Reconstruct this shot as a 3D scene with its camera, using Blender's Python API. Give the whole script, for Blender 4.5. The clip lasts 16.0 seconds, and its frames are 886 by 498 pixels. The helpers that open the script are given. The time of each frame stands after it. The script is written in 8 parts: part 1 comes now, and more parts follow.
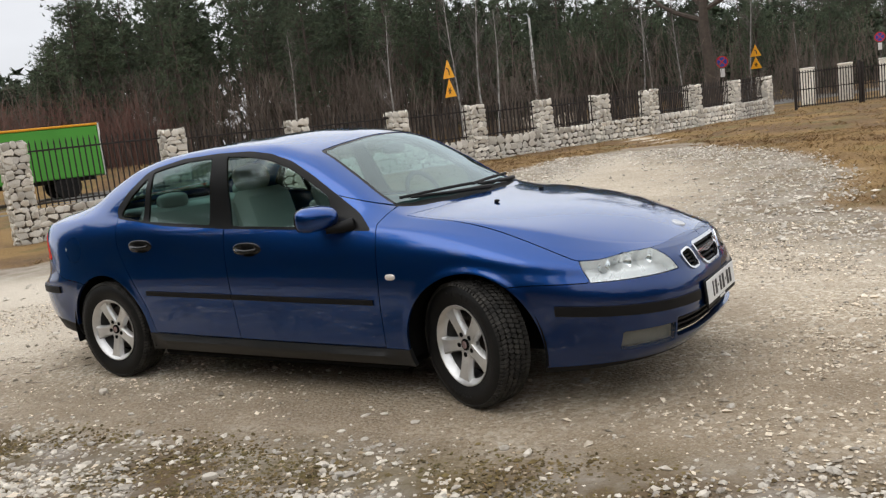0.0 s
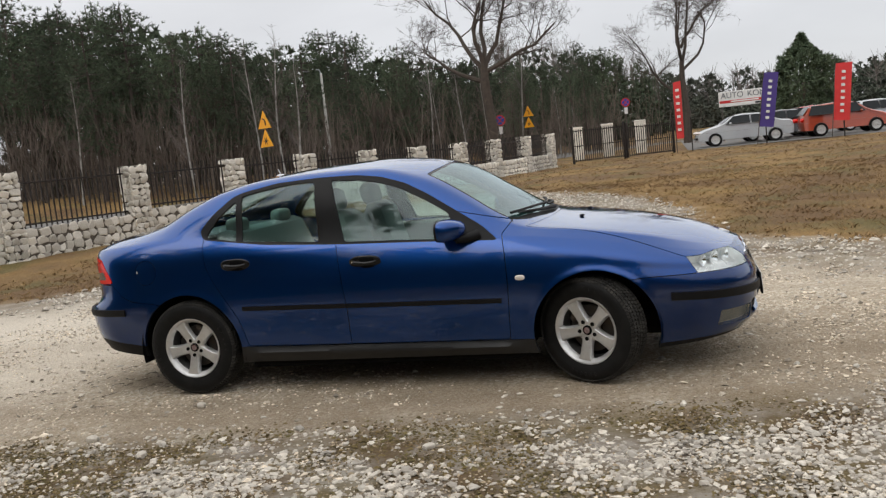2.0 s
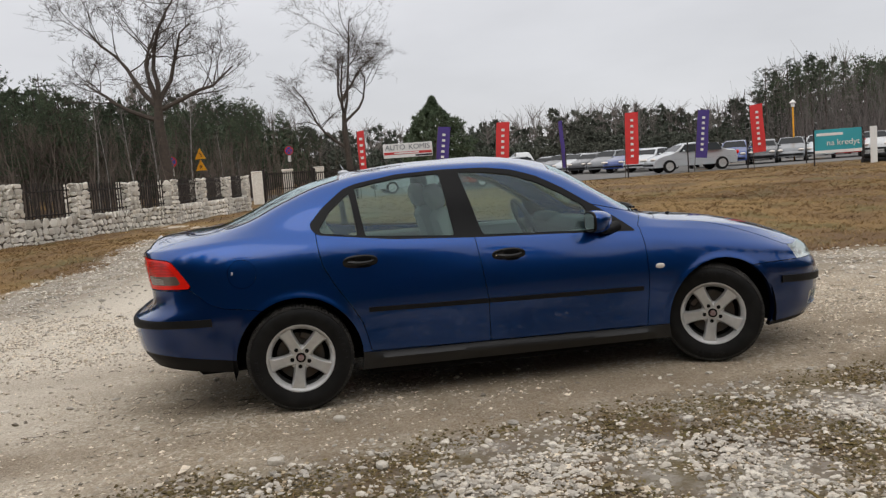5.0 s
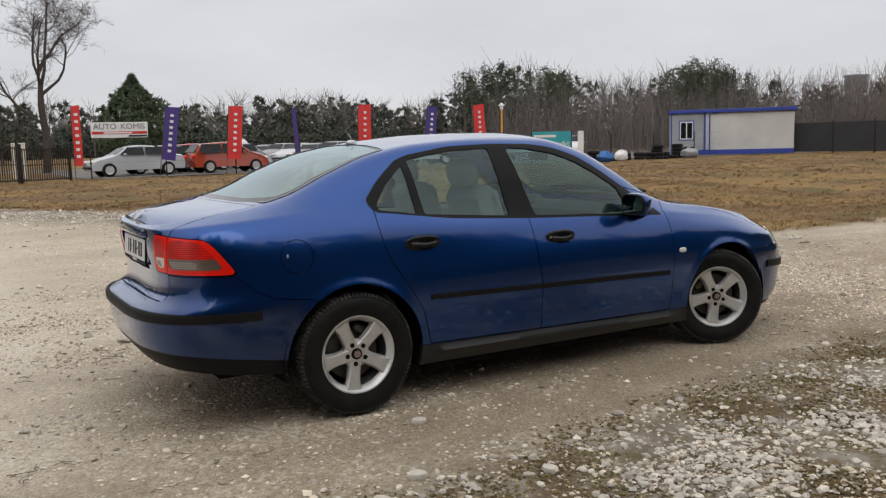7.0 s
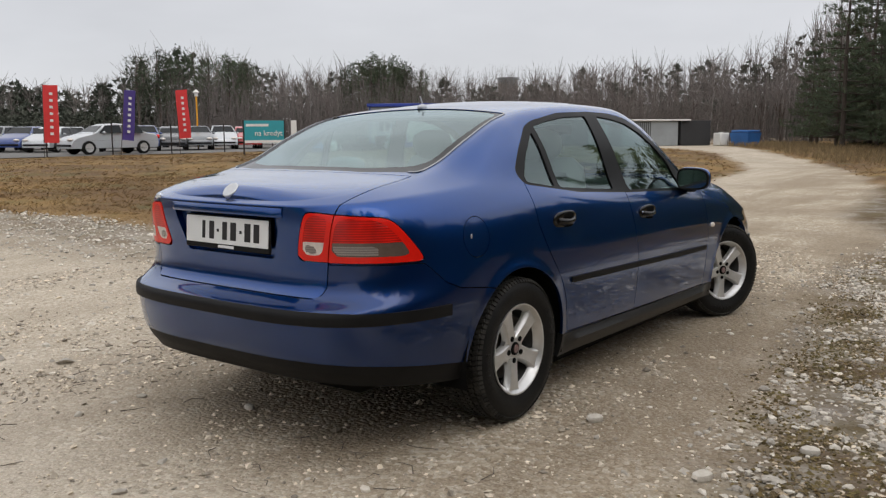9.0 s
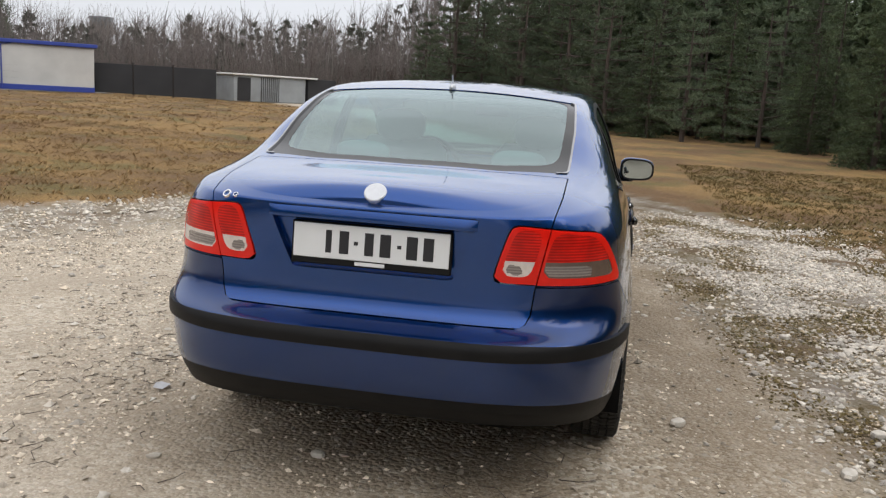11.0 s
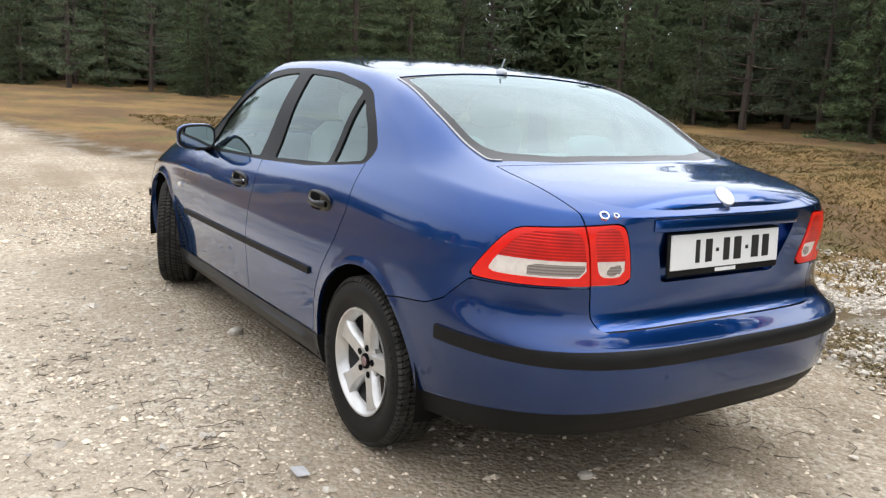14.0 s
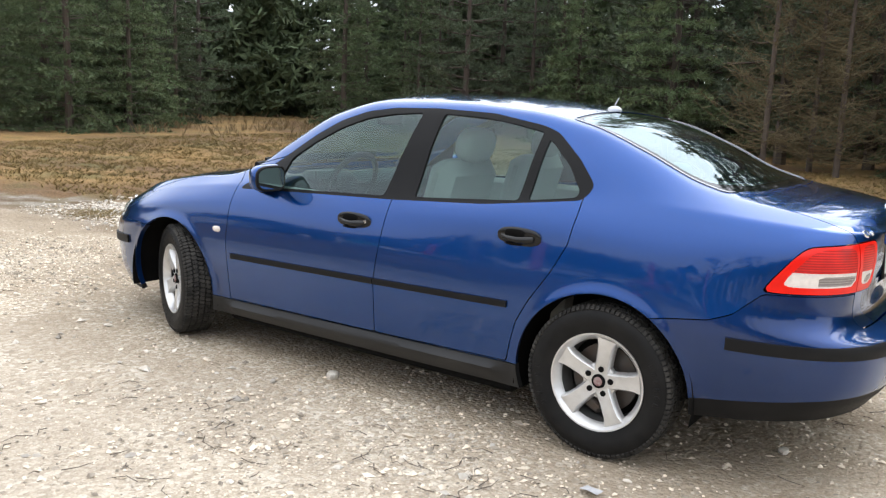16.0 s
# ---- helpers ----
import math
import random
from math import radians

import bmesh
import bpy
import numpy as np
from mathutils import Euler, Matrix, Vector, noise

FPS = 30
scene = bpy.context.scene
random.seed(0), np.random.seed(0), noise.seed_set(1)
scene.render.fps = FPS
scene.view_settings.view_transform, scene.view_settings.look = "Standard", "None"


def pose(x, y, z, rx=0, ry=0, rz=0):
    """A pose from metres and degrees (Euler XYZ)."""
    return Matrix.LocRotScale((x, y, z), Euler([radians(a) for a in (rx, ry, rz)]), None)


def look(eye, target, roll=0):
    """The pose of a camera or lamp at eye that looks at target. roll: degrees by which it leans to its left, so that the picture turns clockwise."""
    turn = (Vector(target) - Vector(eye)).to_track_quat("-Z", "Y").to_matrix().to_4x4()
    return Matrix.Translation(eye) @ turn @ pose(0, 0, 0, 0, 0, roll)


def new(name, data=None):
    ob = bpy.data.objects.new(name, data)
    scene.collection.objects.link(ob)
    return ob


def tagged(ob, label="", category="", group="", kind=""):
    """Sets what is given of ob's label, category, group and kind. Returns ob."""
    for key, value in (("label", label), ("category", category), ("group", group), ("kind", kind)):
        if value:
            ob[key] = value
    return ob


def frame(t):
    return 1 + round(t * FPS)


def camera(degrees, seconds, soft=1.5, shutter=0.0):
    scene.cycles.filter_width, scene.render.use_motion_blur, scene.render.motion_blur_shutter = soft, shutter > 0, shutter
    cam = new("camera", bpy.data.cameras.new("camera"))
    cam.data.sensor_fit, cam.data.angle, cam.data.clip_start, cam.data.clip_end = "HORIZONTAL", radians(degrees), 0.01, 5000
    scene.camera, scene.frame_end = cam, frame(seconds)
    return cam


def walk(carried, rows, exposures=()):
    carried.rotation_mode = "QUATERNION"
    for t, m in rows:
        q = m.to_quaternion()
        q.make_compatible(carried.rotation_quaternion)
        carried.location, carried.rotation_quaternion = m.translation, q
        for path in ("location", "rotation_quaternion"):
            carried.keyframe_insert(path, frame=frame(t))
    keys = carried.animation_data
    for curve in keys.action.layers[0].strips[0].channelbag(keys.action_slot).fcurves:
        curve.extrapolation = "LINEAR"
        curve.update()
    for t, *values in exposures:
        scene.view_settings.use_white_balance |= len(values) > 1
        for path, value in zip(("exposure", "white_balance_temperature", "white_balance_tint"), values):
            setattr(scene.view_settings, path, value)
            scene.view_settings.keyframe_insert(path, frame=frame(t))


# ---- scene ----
cam = camera(54.8, 16.0, 1.3)
PATH = [
    (0, (3.452, -4.297, 1.406), (2.392, -2.626, 1.113), -6.7),
    (0.5, (3.146, -4.778, 1.426), (2.175, -3.05, 1.161), -6.7),
    (1, (2.803, -5.184, 1.445), (1.989, -3.373, 1.204), -6.6),
    (1.5, (2.392, -5.579, 1.45), (1.697, -3.72, 1.209), -5.8),
    (2, (1.898, -5.846, 1.468), (1.357, -3.934, 1.239), -6.0),
    (2.5, (1.412, -6.085, 1.492), (1.055, -4.129, 1.276), -6.2),
    (3, (0.883, -6.21, 1.504), (0.698, -4.229, 1.3), -7.1),
    (3.5, (0.341, -6.299, 1.475), (0.343, -4.309, 1.275), -7.3),
    (4, (-0.247, -6.239, 1.437), (-0.154, -4.25, 1.246), -6.3),
    (6.5, (-2.682, -5.123, 1.342), (-1.827, -3.328, 1.121), -1.9),
    (7, (-3.121, -4.769, 1.376), (-2.116, -3.057, 1.133), -1.5),
    (7.5, (-3.518, -4.362, 1.287), (-2.389, -2.727, 1.053), -2.0),
    (8, (-3.878, -3.884, 1.255), (-2.57, -2.39, 1.015), -1.4),
    (8.5, (-4.216, -3.401, 1.253), (-2.784, -2.027, 1.001), -1.3),
    (9, (-4.464, -2.823, 1.273), (-2.89, -1.618, 1.001), -0.4),
    (11.5, (-4.87, -0.211, 1.369), (-2.909, -0.086, 0.998), 3.6),
    (12, (-4.801, 0.315, 1.364), (-2.842, 0.197, 0.978), 3.5),
    (12.5, (-4.682, 0.831, 1.351), (-2.761, 0.445, 0.952), 3.1),
    (13, (-4.504, 1.318, 1.359), (-2.656, 0.674, 0.942), 2.8),
    (13.5, (-4.242, 1.776, 1.377), (-2.481, 0.922, 0.965), 3.0),
    (14, (-4.026, 2.262, 1.389), (-2.385, 1.193, 0.983), 3.1),
    (14.5, (-3.727, 2.693, 1.399), (-2.241, 1.412, 1.01), 3.3),
    (15, (-3.445, 3.167, 1.4), (-2.09, 1.747, 1.013), 3.4),
    (15.5, (-3.087, 3.533, 1.439), (-1.813, 2.037, 1.069), 2.4),
    (16, (-2.717, 3.922, 1.43), (-1.584, 2.312, 1.078), 2.4),
]
walk(cam, [(t, look(eye, target, roll)) for t, eye, target, roll in PATH],
     [(0, 0.06, 6420, 10), (1.5, -0.08, 6480, 10), (4, -0.26, 6480, 11), (9, -0.28, 6420, 11), (11.5, 0.10, 6330, 11), (13, 0.40, 6280, 10), (14, 0.52, 6220, 10), (15, 0.64, 6150, 10), (16, 0.74, 6080, 10)])

# ---------------------------------------------------------------- sky and light
SUN_AZ, SUN_EL = 240.0, 40.0
world = bpy.data.worlds.new("overcast_sky")
scene.world = world
world.use_nodes = True
wn, wl = world.node_tree.nodes, world.node_tree.links
wn.clear()
w_out, w_bg = wn.new("ShaderNodeOutputWorld"), wn.new("ShaderNodeBackground")
w_sky = wn.new("ShaderNodeTexSky")
w_sky.sky_type, w_sky.sun_disc = "NISHITA", False
w_sky.sun_elevation, w_sky.sun_rotation = radians(SUN_EL), radians(90 - SUN_AZ)
w_dim = wn.new("ShaderNodeVectorMath")
w_dim.operation = "SCALE"
w_dim.inputs["Scale"].default_value = 0.08
wl.new(w_sky.outputs[0], w_dim.inputs[0])
w_co = wn.new("ShaderNodeTexCoord")
w_sep = wn.new("ShaderNodeSeparateXYZ")
wl.new(w_co.outputs["Generated"], w_sep.inputs[0])
w_ramp = wn.new("ShaderNodeValToRGB")          # cloud deck: brighter overhead than at the horizon
wl.new(w_sep.outputs["Z"], w_ramp.inputs[0])
el = w_ramp.color_ramp.elements
el[0].position, el[0].color = 0.0, (0.82, 0.83, 0.86, 1)
el[1].position, el[1].color = 0.75, (1.50, 1.48, 1.46, 1)
e2 = el.new(0.22)
e2.color = (0.95, 0.955, 0.98, 1)
w_noise = wn.new("ShaderNodeTexNoise")
w_noise.inputs["Scale"].default_value, w_noise.inputs["Detail"].default_value = 2.6, 5
w_map = wn.new("ShaderNodeMapping")
w_map.inputs["Scale"].default_value = (1, 1, 3.2)
wl.new(w_co.outputs["Generated"], w_map.inputs[0])
wl.new(w_map.outputs[0], w_noise.inputs["Vector"])
w_cl = wn.new("ShaderNodeMapRange")
w_cl.inputs["From Min"].default_value, w_cl.inputs["From Max"].default_value = 0.3, 0.7
w_cl.inputs["To Min"].default_value, w_cl.inputs["To Max"].default_value = 0.90, 1.08
wl.new(w_noise.outputs[0], w_cl.inputs[0])
w_mul = wn.new("ShaderNodeVectorMath")
w_mul.operation = "SCALE"
wl.new(w_ramp.outputs[0], w_mul.inputs[0])
wl.new(w_cl.outputs[0], w_mul.inputs["Scale"])
w_mix = wn.new("ShaderNodeMixRGB")
w_mix.inputs[0].default_value = 0.9
wl.new(w_dim.outputs[0], w_mix.inputs[1])
wl.new(w_mul.outputs[0], w_mix.inputs[2])
w_dot = wn.new("ShaderNodeVectorMath")         # the cloud glows wide round the hidden sun
w_dot.operation = "DOT_PRODUCT"
w_dot.inputs[1].default_value = (math.cos(radians(SUN_AZ)) * math.cos(radians(SUN_EL)), math.sin(radians(SUN_AZ)) * math.cos(radians(SUN_EL)), math.sin(radians(SUN_EL)))
wl.new(w_co.outputs["Generated"], w_dot.inputs[0])
w_glow = wn.new("ShaderNodeMapRange")
w_glow.interpolation_type = "SMOOTHSTEP"
w_glow.inputs["From Min"].default_value, w_glow.inputs["From Max"].default_value = 0.1, 1.0
w_glow.inputs["To Min"].default_value, w_glow.inputs["To Max"].default_value = 1.0, 1.32
wl.new(w_dot.outputs["Value"], w_glow.inputs[0])
w_sun = wn.new("ShaderNodeVectorMath")
w_sun.operation = "SCALE"
wl.new(w_mix.outputs[0], w_sun.inputs[0])
wl.new(w_glow.outputs[0], w_sun.inputs["Scale"])
wl.new(w_sun.outputs[0], w_bg.inputs[0])
wl.new(w_bg.outputs[0], w_out.inputs[0])

sun = new("sun", bpy.data.lights.new("sun", "SUN"))
sun.data.energy, sun.data.angle, sun.data.color = 0.55, radians(40), (1.0, 0.96, 0.9)
sa, se = radians(SUN_AZ), radians(SUN_EL)
sun.matrix_world = look((40 * math.cos(sa) * math.cos(se), 40 * math.sin(sa) * math.cos(se), 40 * math.sin(se)), (0, 0, 0))


# ---------------------------------------------------------------- materials
def material(name, colour, rough=0.6, metal=0.0, vary=0.0, scale=8.0, fine=0.0, fine_scale=120.0, bump=0.0,
             bump_scale=60.0, coat=0.0, tint=None, by_object=0.0, by_island=0.0, spec=0.5):
    """Principled surface with broad variation towards tint, fine grain and relief, in object space."""
    m = bpy.data.materials.new(name)
    m.use_nodes = True
    n, l = m.node_tree.nodes, m.node_tree.links
    b = n["Principled BSDF"]
    b.inputs["Roughness"].default_value, b.inputs["Metallic"].default_value = rough, metal
    b.inputs["Coat Weight"].default_value, b.inputs["Coat Roughness"].default_value = coat, 0.04
    b.inputs["Specular IOR Level"].default_value = spec
    co = n.new("ShaderNodeTexCoord")
    base = n.new("ShaderNodeRGB")
    base.outputs[0].default_value = (*colour, 1)
    out = base.outputs[0]
    if vary:
        t = n.new("ShaderNodeTexNoise")
        t.inputs["Scale"].default_value, t.inputs["Detail"].default_value = scale, 6
        l.new(co.outputs["Object"], t.inputs["Vector"])
        r = n.new("ShaderNodeMapRange")
        r.inputs["From Min"].default_value, r.inputs["From Max"].default_value = 0.35, 0.68
        r.inputs["To Max"].default_value = vary
        l.new(t.outputs[0], r.inputs[0])
        x = n.new("ShaderNodeMixRGB")
        x.inputs[2].default_value = (*(tint or tuple(c * 0.45 for c in colour)), 1)
        l.new(r.outputs[0], x.inputs[0])
        l.new(out, x.inputs[1])
        out = x.outputs[0]
        rr = n.new("ShaderNodeMapRange")
        rr.inputs["To Min"].default_value, rr.inputs["To Max"].default_value = rough, min(1, rough + 0.25 * vary)
        l.new(t.outputs[0], rr.inputs[0])
        l.new(rr.outputs[0], b.inputs["Roughness"])
    if fine:
        t = n.new("ShaderNodeTexNoise")
        t.inputs["Scale"].default_value, t.inputs["Detail"].default_value = fine_scale, 3
        l.new(co.outputs["Object"], t.inputs["Vector"])
        r = n.new("ShaderNodeMapRange")
        r.inputs["From Min"].default_value, r.inputs["From Max"].default_value = 0.25, 0.75
        r.inputs["To Min"].default_value, r.inputs["To Max"].default_value = 1 - fine, 1 + fine
        l.new(t.outputs[0], r.inputs[0])
        x = n.new("ShaderNodeVectorMath")
        x.operation = "SCALE"
        l.new(out, x.inputs[0])
        l.new(r.outputs[0], x.inputs["Scale"])
        out = x.outputs[0]
    for amount, node, socket in ((by_object, "ShaderNodeObjectInfo", "Random"), (by_island, "ShaderNodeNewGeometry", "Random Per Island")):
        if amount:
            o = n.new(node)
            r = n.new("ShaderNodeMapRange")
            r.inputs["To Min"].default_value, r.inputs["To Max"].default_value = 1 - amount, 1 + amount
            l.new(o.outputs[socket], r.inputs[0])
            x = n.new("ShaderNodeVectorMath")
            x.operation = "SCALE"
            l.new(out, x.inputs[0])
            l.new(r.outputs[0], x.inputs["Scale"])
            out = x.outputs[0]
    l.new(out, b.inputs["Base Color"])
    if bump:
        t = n.new("ShaderNodeTexNoise")
        t.inputs["Scale"].default_value, t.inputs["Detail"].default_value = bump_scale, 4
        l.new(co.outputs["Object"], t.inputs["Vector"])
        u = n.new("ShaderNodeBump")
        u.inputs["Strength"].default_value, u.inputs["Distance"].default_value = min(1, bump), 0.01
        l.new(t.outputs[0], u.inputs["Height"])
        l.new(u.outputs[0], b.inputs["Normal"])
    return m


def ribbed(m, scale=34.0):
    """Horizontal ribs moulded into a lens, each with a darker groove."""
    n, l = m.node_tree.nodes, m.node_tree.links
    b, co, w, u = n["Principled BSDF"], n.new("ShaderNodeTexCoord"), n.new("ShaderNodeTexWave"), n.new("ShaderNodeBump")
    w.bands_direction = "Z"
    w.inputs["Scale"].default_value = scale
    l.new(co.outputs["Object"], w.inputs["Vector"])
    u.inputs["Strength"].default_value, u.inputs["Distance"].default_value = 0.30, 0.002
    l.new(w.outputs["Fac"], u.inputs["Height"])
    l.new(u.outputs[0], b.inputs["Normal"])
    r, x = n.new("ShaderNodeMapRange"), n.new("ShaderNodeVectorMath")
    r.inputs["To Min"].default_value, r.inputs["To Max"].default_value = 0.55, 1.1
    l.new(w.outputs["Fac"], r.inputs[0])
    x.operation = "SCALE"
    l.new(b.inputs["Base Color"].links[0].from_socket, x.inputs[0])
    l.new(r.outputs[0], x.inputs["Scale"])
    l.new(x.outputs[0], b.inputs["Base Color"])


def grazing_gloss(m, power=4.0, most=0.95):
    """Polished lacquer whose mirror gloss grows along the panels."""
    n, l = m.node_tree.nodes, m.node_tree.links
    fr, pw, sc, gl, mix = n.new("ShaderNodeLayerWeight"), n.new("ShaderNodeMath"), n.new("ShaderNodeMath"), n.new("ShaderNodeBsdfGlossy"), n.new("ShaderNodeMixShader")
    pw.operation, sc.operation = "POWER", "MULTIPLY"
    pw.inputs[1].default_value, sc.inputs[1].default_value = power, most
    gl.inputs["Roughness"].default_value = 0.05
    gl.inputs["Color"].default_value = (0.96, 0.97, 1.0, 1)
    l.new(fr.outputs["Facing"], pw.inputs[0])
    l.new(pw.outputs[0], sc.inputs[0])
    l.new(sc.outputs[0], mix.inputs[0])
    l.new(n["Principled BSDF"].outputs[0], mix.inputs[1])
    l.new(gl.outputs[0], mix.inputs[2])
    l.new(mix.outputs[0], n["Material Output"].inputs["Surface"])


def glass_material(name, colour, clear=0.8, rough=0.02, power=3.0, low=0.10):
    """A thin pane: tinted see-through with mirror gloss that grows at grazing angles."""
    m = bpy.data.materials.new(name)
    m.use_nodes = True
    n, l = m.node_tree.nodes, m.node_tree.links
    n.clear()
    o, mix, tr, gl = n.new("ShaderNodeOutputMaterial"), n.new("ShaderNodeMixShader"), n.new("ShaderNodeBsdfTransparent"), n.new("ShaderNodeBsdfGlossy")
    fr = n.new("ShaderNodeLayerWeight")
    fr.inputs["Blend"].default_value = 0.5
    pw = n.new("ShaderNodeMath")
    pw.operation = "POWER"
    pw.inputs[1].default_value = power
    l.new(fr.outputs["Facing"], pw.inputs[0])
    tr.inputs[0].default_value = (*[c * clear for c in colour], 1)
    gl.inputs["Roughness"].default_value = rough
    gl.inputs["Color"].default_value = (0.84, 0.98, 1, 1)
    add = n.new("ShaderNodeMath")
    add.operation = "MULTIPLY_ADD"
    add.inputs[1].default_value, add.inputs[2].default_value = 0.90, low
    add.use_clamp = True
    l.new(pw.outputs[0], add.inputs[0])
    l.new(add.outputs[0], mix.inputs[0])
    l.new(tr.outputs[0], mix.inputs[1])
    l.new(gl.outputs[0], mix.inputs[2])
    l.new(mix.outputs[0], o.inputs[0])
    return m


PAINT = material("blue_metallic_paint", (0.0050, 0.050, 0.225), 0.27, 0.93, vary=0.25, scale=1.4, tint=(0.0044, 0.043, 0.185), fine=0.12, fine_scale=900, coat=1.0)
# Bumper paint: the body blue made darker and less glossy.
PAINT_BUMPER = material("blue_paint_with_road_dust", (0.0042, 0.030, 0.138), 0.32, 0.93, vary=0.4, scale=3.0, tint=(0.006, 0.026, 0.100), fine=0.12, fine_scale=700, coat=1.0)
for m_ in (PAINT, PAINT_BUMPER):
    m_.node_tree.nodes["Principled BSDF"].inputs["Specular Tint"].default_value = (0.35, 0.62, 1.0, 1)
    m_.node_tree.nodes["Principled BSDF"].inputs["Coat IOR"].default_value = 1.5
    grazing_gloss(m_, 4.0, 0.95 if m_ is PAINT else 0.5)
PLASTIC = material("black_plastic_trim", (0.0065, 0.0065, 0.007), 0.45, vary=0.5, scale=9, tint=(0.014, 0.0135, 0.013), bump=0.08, bump_scale=700, spec=0.16)
PILLAR_TRIM = material("satin_black_pillar_film", (0.0065, 0.0065, 0.0068), 0.26, vary=0.4, scale=6, tint=(0.010, 0.0098, 0.010), spec=0.16)
SILL = material("dusty_satin_sill", (0.010, 0.0105, 0.0115), 0.34, vary=0.5, scale=5, tint=(0.022, 0.0215, 0.021), bump=0.04, bump_scale=500, spec=0.42)
HANDLE = material("gloss_black_handle", (0.006, 0.006, 0.0065), 0.17, vary=0.4, scale=20, tint=(0.010, 0.010, 0.010), spec=0.36)
GLOSS_BLACK = material("gloss_black", (0.008, 0.008, 0.01), 0.12, spec=0.3)
RUBBER = material("tyre_rubber", (0.0070, 0.0070, 0.0072), 0.42, vary=0.6, scale=11, tint=(0.018, 0.0172, 0.016), bump=0.15, bump_scale=260, spec=0.16)
ALLOY = material("silver_alloy", (0.66, 0.66, 0.655), 0.27, 0.66, vary=0.5, scale=20, tint=(0.48, 0.47, 0.455))
# Rim barrel: much darker and duller than the rim face.
DULL_ALLOY = material("dull_brake_dusty_alloy", (0.10, 0.10, 0.10), 0.6, 0.4, vary=0.5, scale=14, tint=(0.05, 0.045, 0.04))
CAP_DISC = material("reddish_silver_disc", (0.34, 0.28, 0.28), 0.3, 0.5, vary=0.9, scale=60, tint=(0.20, 0.05, 0.045))
STEEL = material("dark_steel", (0.10, 0.095, 0.09), 0.5, 0.7, vary=0.5, scale=12, tint=(0.12, 0.07, 0.04))
MIRROR = material("mirror_glass", (0.38, 0.42, 0.42), 0.03, 1.0)
CHROME = material("chrome", (0.82, 0.83, 0.85), 0.12, 1.0, vary=0.1, scale=30)
# Near-black hub caps and bolts; elsewhere shade put into the colour of hollows.
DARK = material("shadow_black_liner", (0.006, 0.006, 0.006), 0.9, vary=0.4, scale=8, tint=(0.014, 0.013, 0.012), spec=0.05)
SEAT = material("pale_grey_upholstery", (0.40, 0.405, 0.38), 0.75, vary=0.3, scale=5, tint=(0.36, 0.36, 0.34), bump=0.15, bump_scale=300)
CABIN = material("grey_cabin_trim", (0.17, 0.17, 0.166), 0.8, vary=0.3, scale=4, bump=0.1, bump_scale=240)
DASH = material("dark_grey_dashboard", (0.05, 0.05, 0.052), 0.6, vary=0.3, scale=6, bump=0.1, bump_scale=300)
GLASS = glass_material("green_tinted_glass", (0.74, 0.91, 0.87), 0.84, power=3.0, low=0.055)
SCREEN_GLASS = glass_material("sloping_tinted_glass", (0.50, 0.80, 0.78), 0.68, power=3.5, low=0.13)
LAMP_CLEAR = glass_material("clear_lamp_lens", (0.95, 0.97, 0.97), 0.95, power=4.0, low=0.05)
RIB_LENS = material("ribbed_grey_lens", (0.30, 0.26, 0.24), 0.2, vary=0.6, scale=110, tint=(0.14, 0.12, 0.11), coat=0.6)
RED_LENS = material("red_lamp_lens", (0.74, 0.014, 0.007), 0.10, vary=0.4, scale=30, tint=(0.58, 0.010, 0.005), spec=0.35)
DEEP_RED_LENS = material("ribbed_deep_red_lens", (0.72, 0.013, 0.007), 0.10, vary=0.6, scale=14, tint=(0.30, 0.006, 0.004), spec=0.35)
for m_ in (DEEP_RED_LENS, RIB_LENS):
    ribbed(m_)
WHITE_LENS = material("white_lamp_lens", (0.74, 0.68, 0.62), 0.12, vary=0.5, scale=50, tint=(0.52, 0.46, 0.42), spec=0.5)
TREAD = material("dusty_tread_rubber", (0.018, 0.0172, 0.016), 0.75, vary=0.6, scale=16, tint=(0.075, 0.070, 0.062), bump=0.2, bump_scale=220, spec=0.2)
GLOSS_TRIM = material("grey_gloss_trim", (0.26, 0.26, 0.27), 0.16, 0.7, vary=0.2, scale=10, coat=1.0)
BLACK_GLASS = material("black_edged_glass", (0.006, 0.007, 0.008), 0.04, spec=0.4)
SMOKE_LENS = material("smoked_lamp_lens", (0.12, 0.085, 0.07), 0.15, vary=0.3, scale=40, coat=1.0)
REFLECTOR = material("lamp_reflector", (0.86, 0.86, 0.85), 0.22, 0.45, vary=0.5, scale=14, tint=(0.66, 0.66, 0.66), bump=0.12, bump_scale=30)
FOG_GLASS = material("grey_fog_lamp_glass", (0.13, 0.13, 0.125), 0.25, vary=0.4, scale=25, coat=0.8)
WHITE_PLATE = material("white_plate", (0.72, 0.73, 0.73), 0.35, vary=0.15, scale=12, tint=(0.55, 0.55, 0.53))
BLACK_PRINT = material("black_print", (0.012, 0.012, 0.014), 0.5, vary=0.2, scale=30)
BADGE = material("white_metal_badge", (0.60, 0.61, 0.63), 0.32, 0.6, vary=0.3, scale=60, tint=(0.42, 0.43, 0.46))


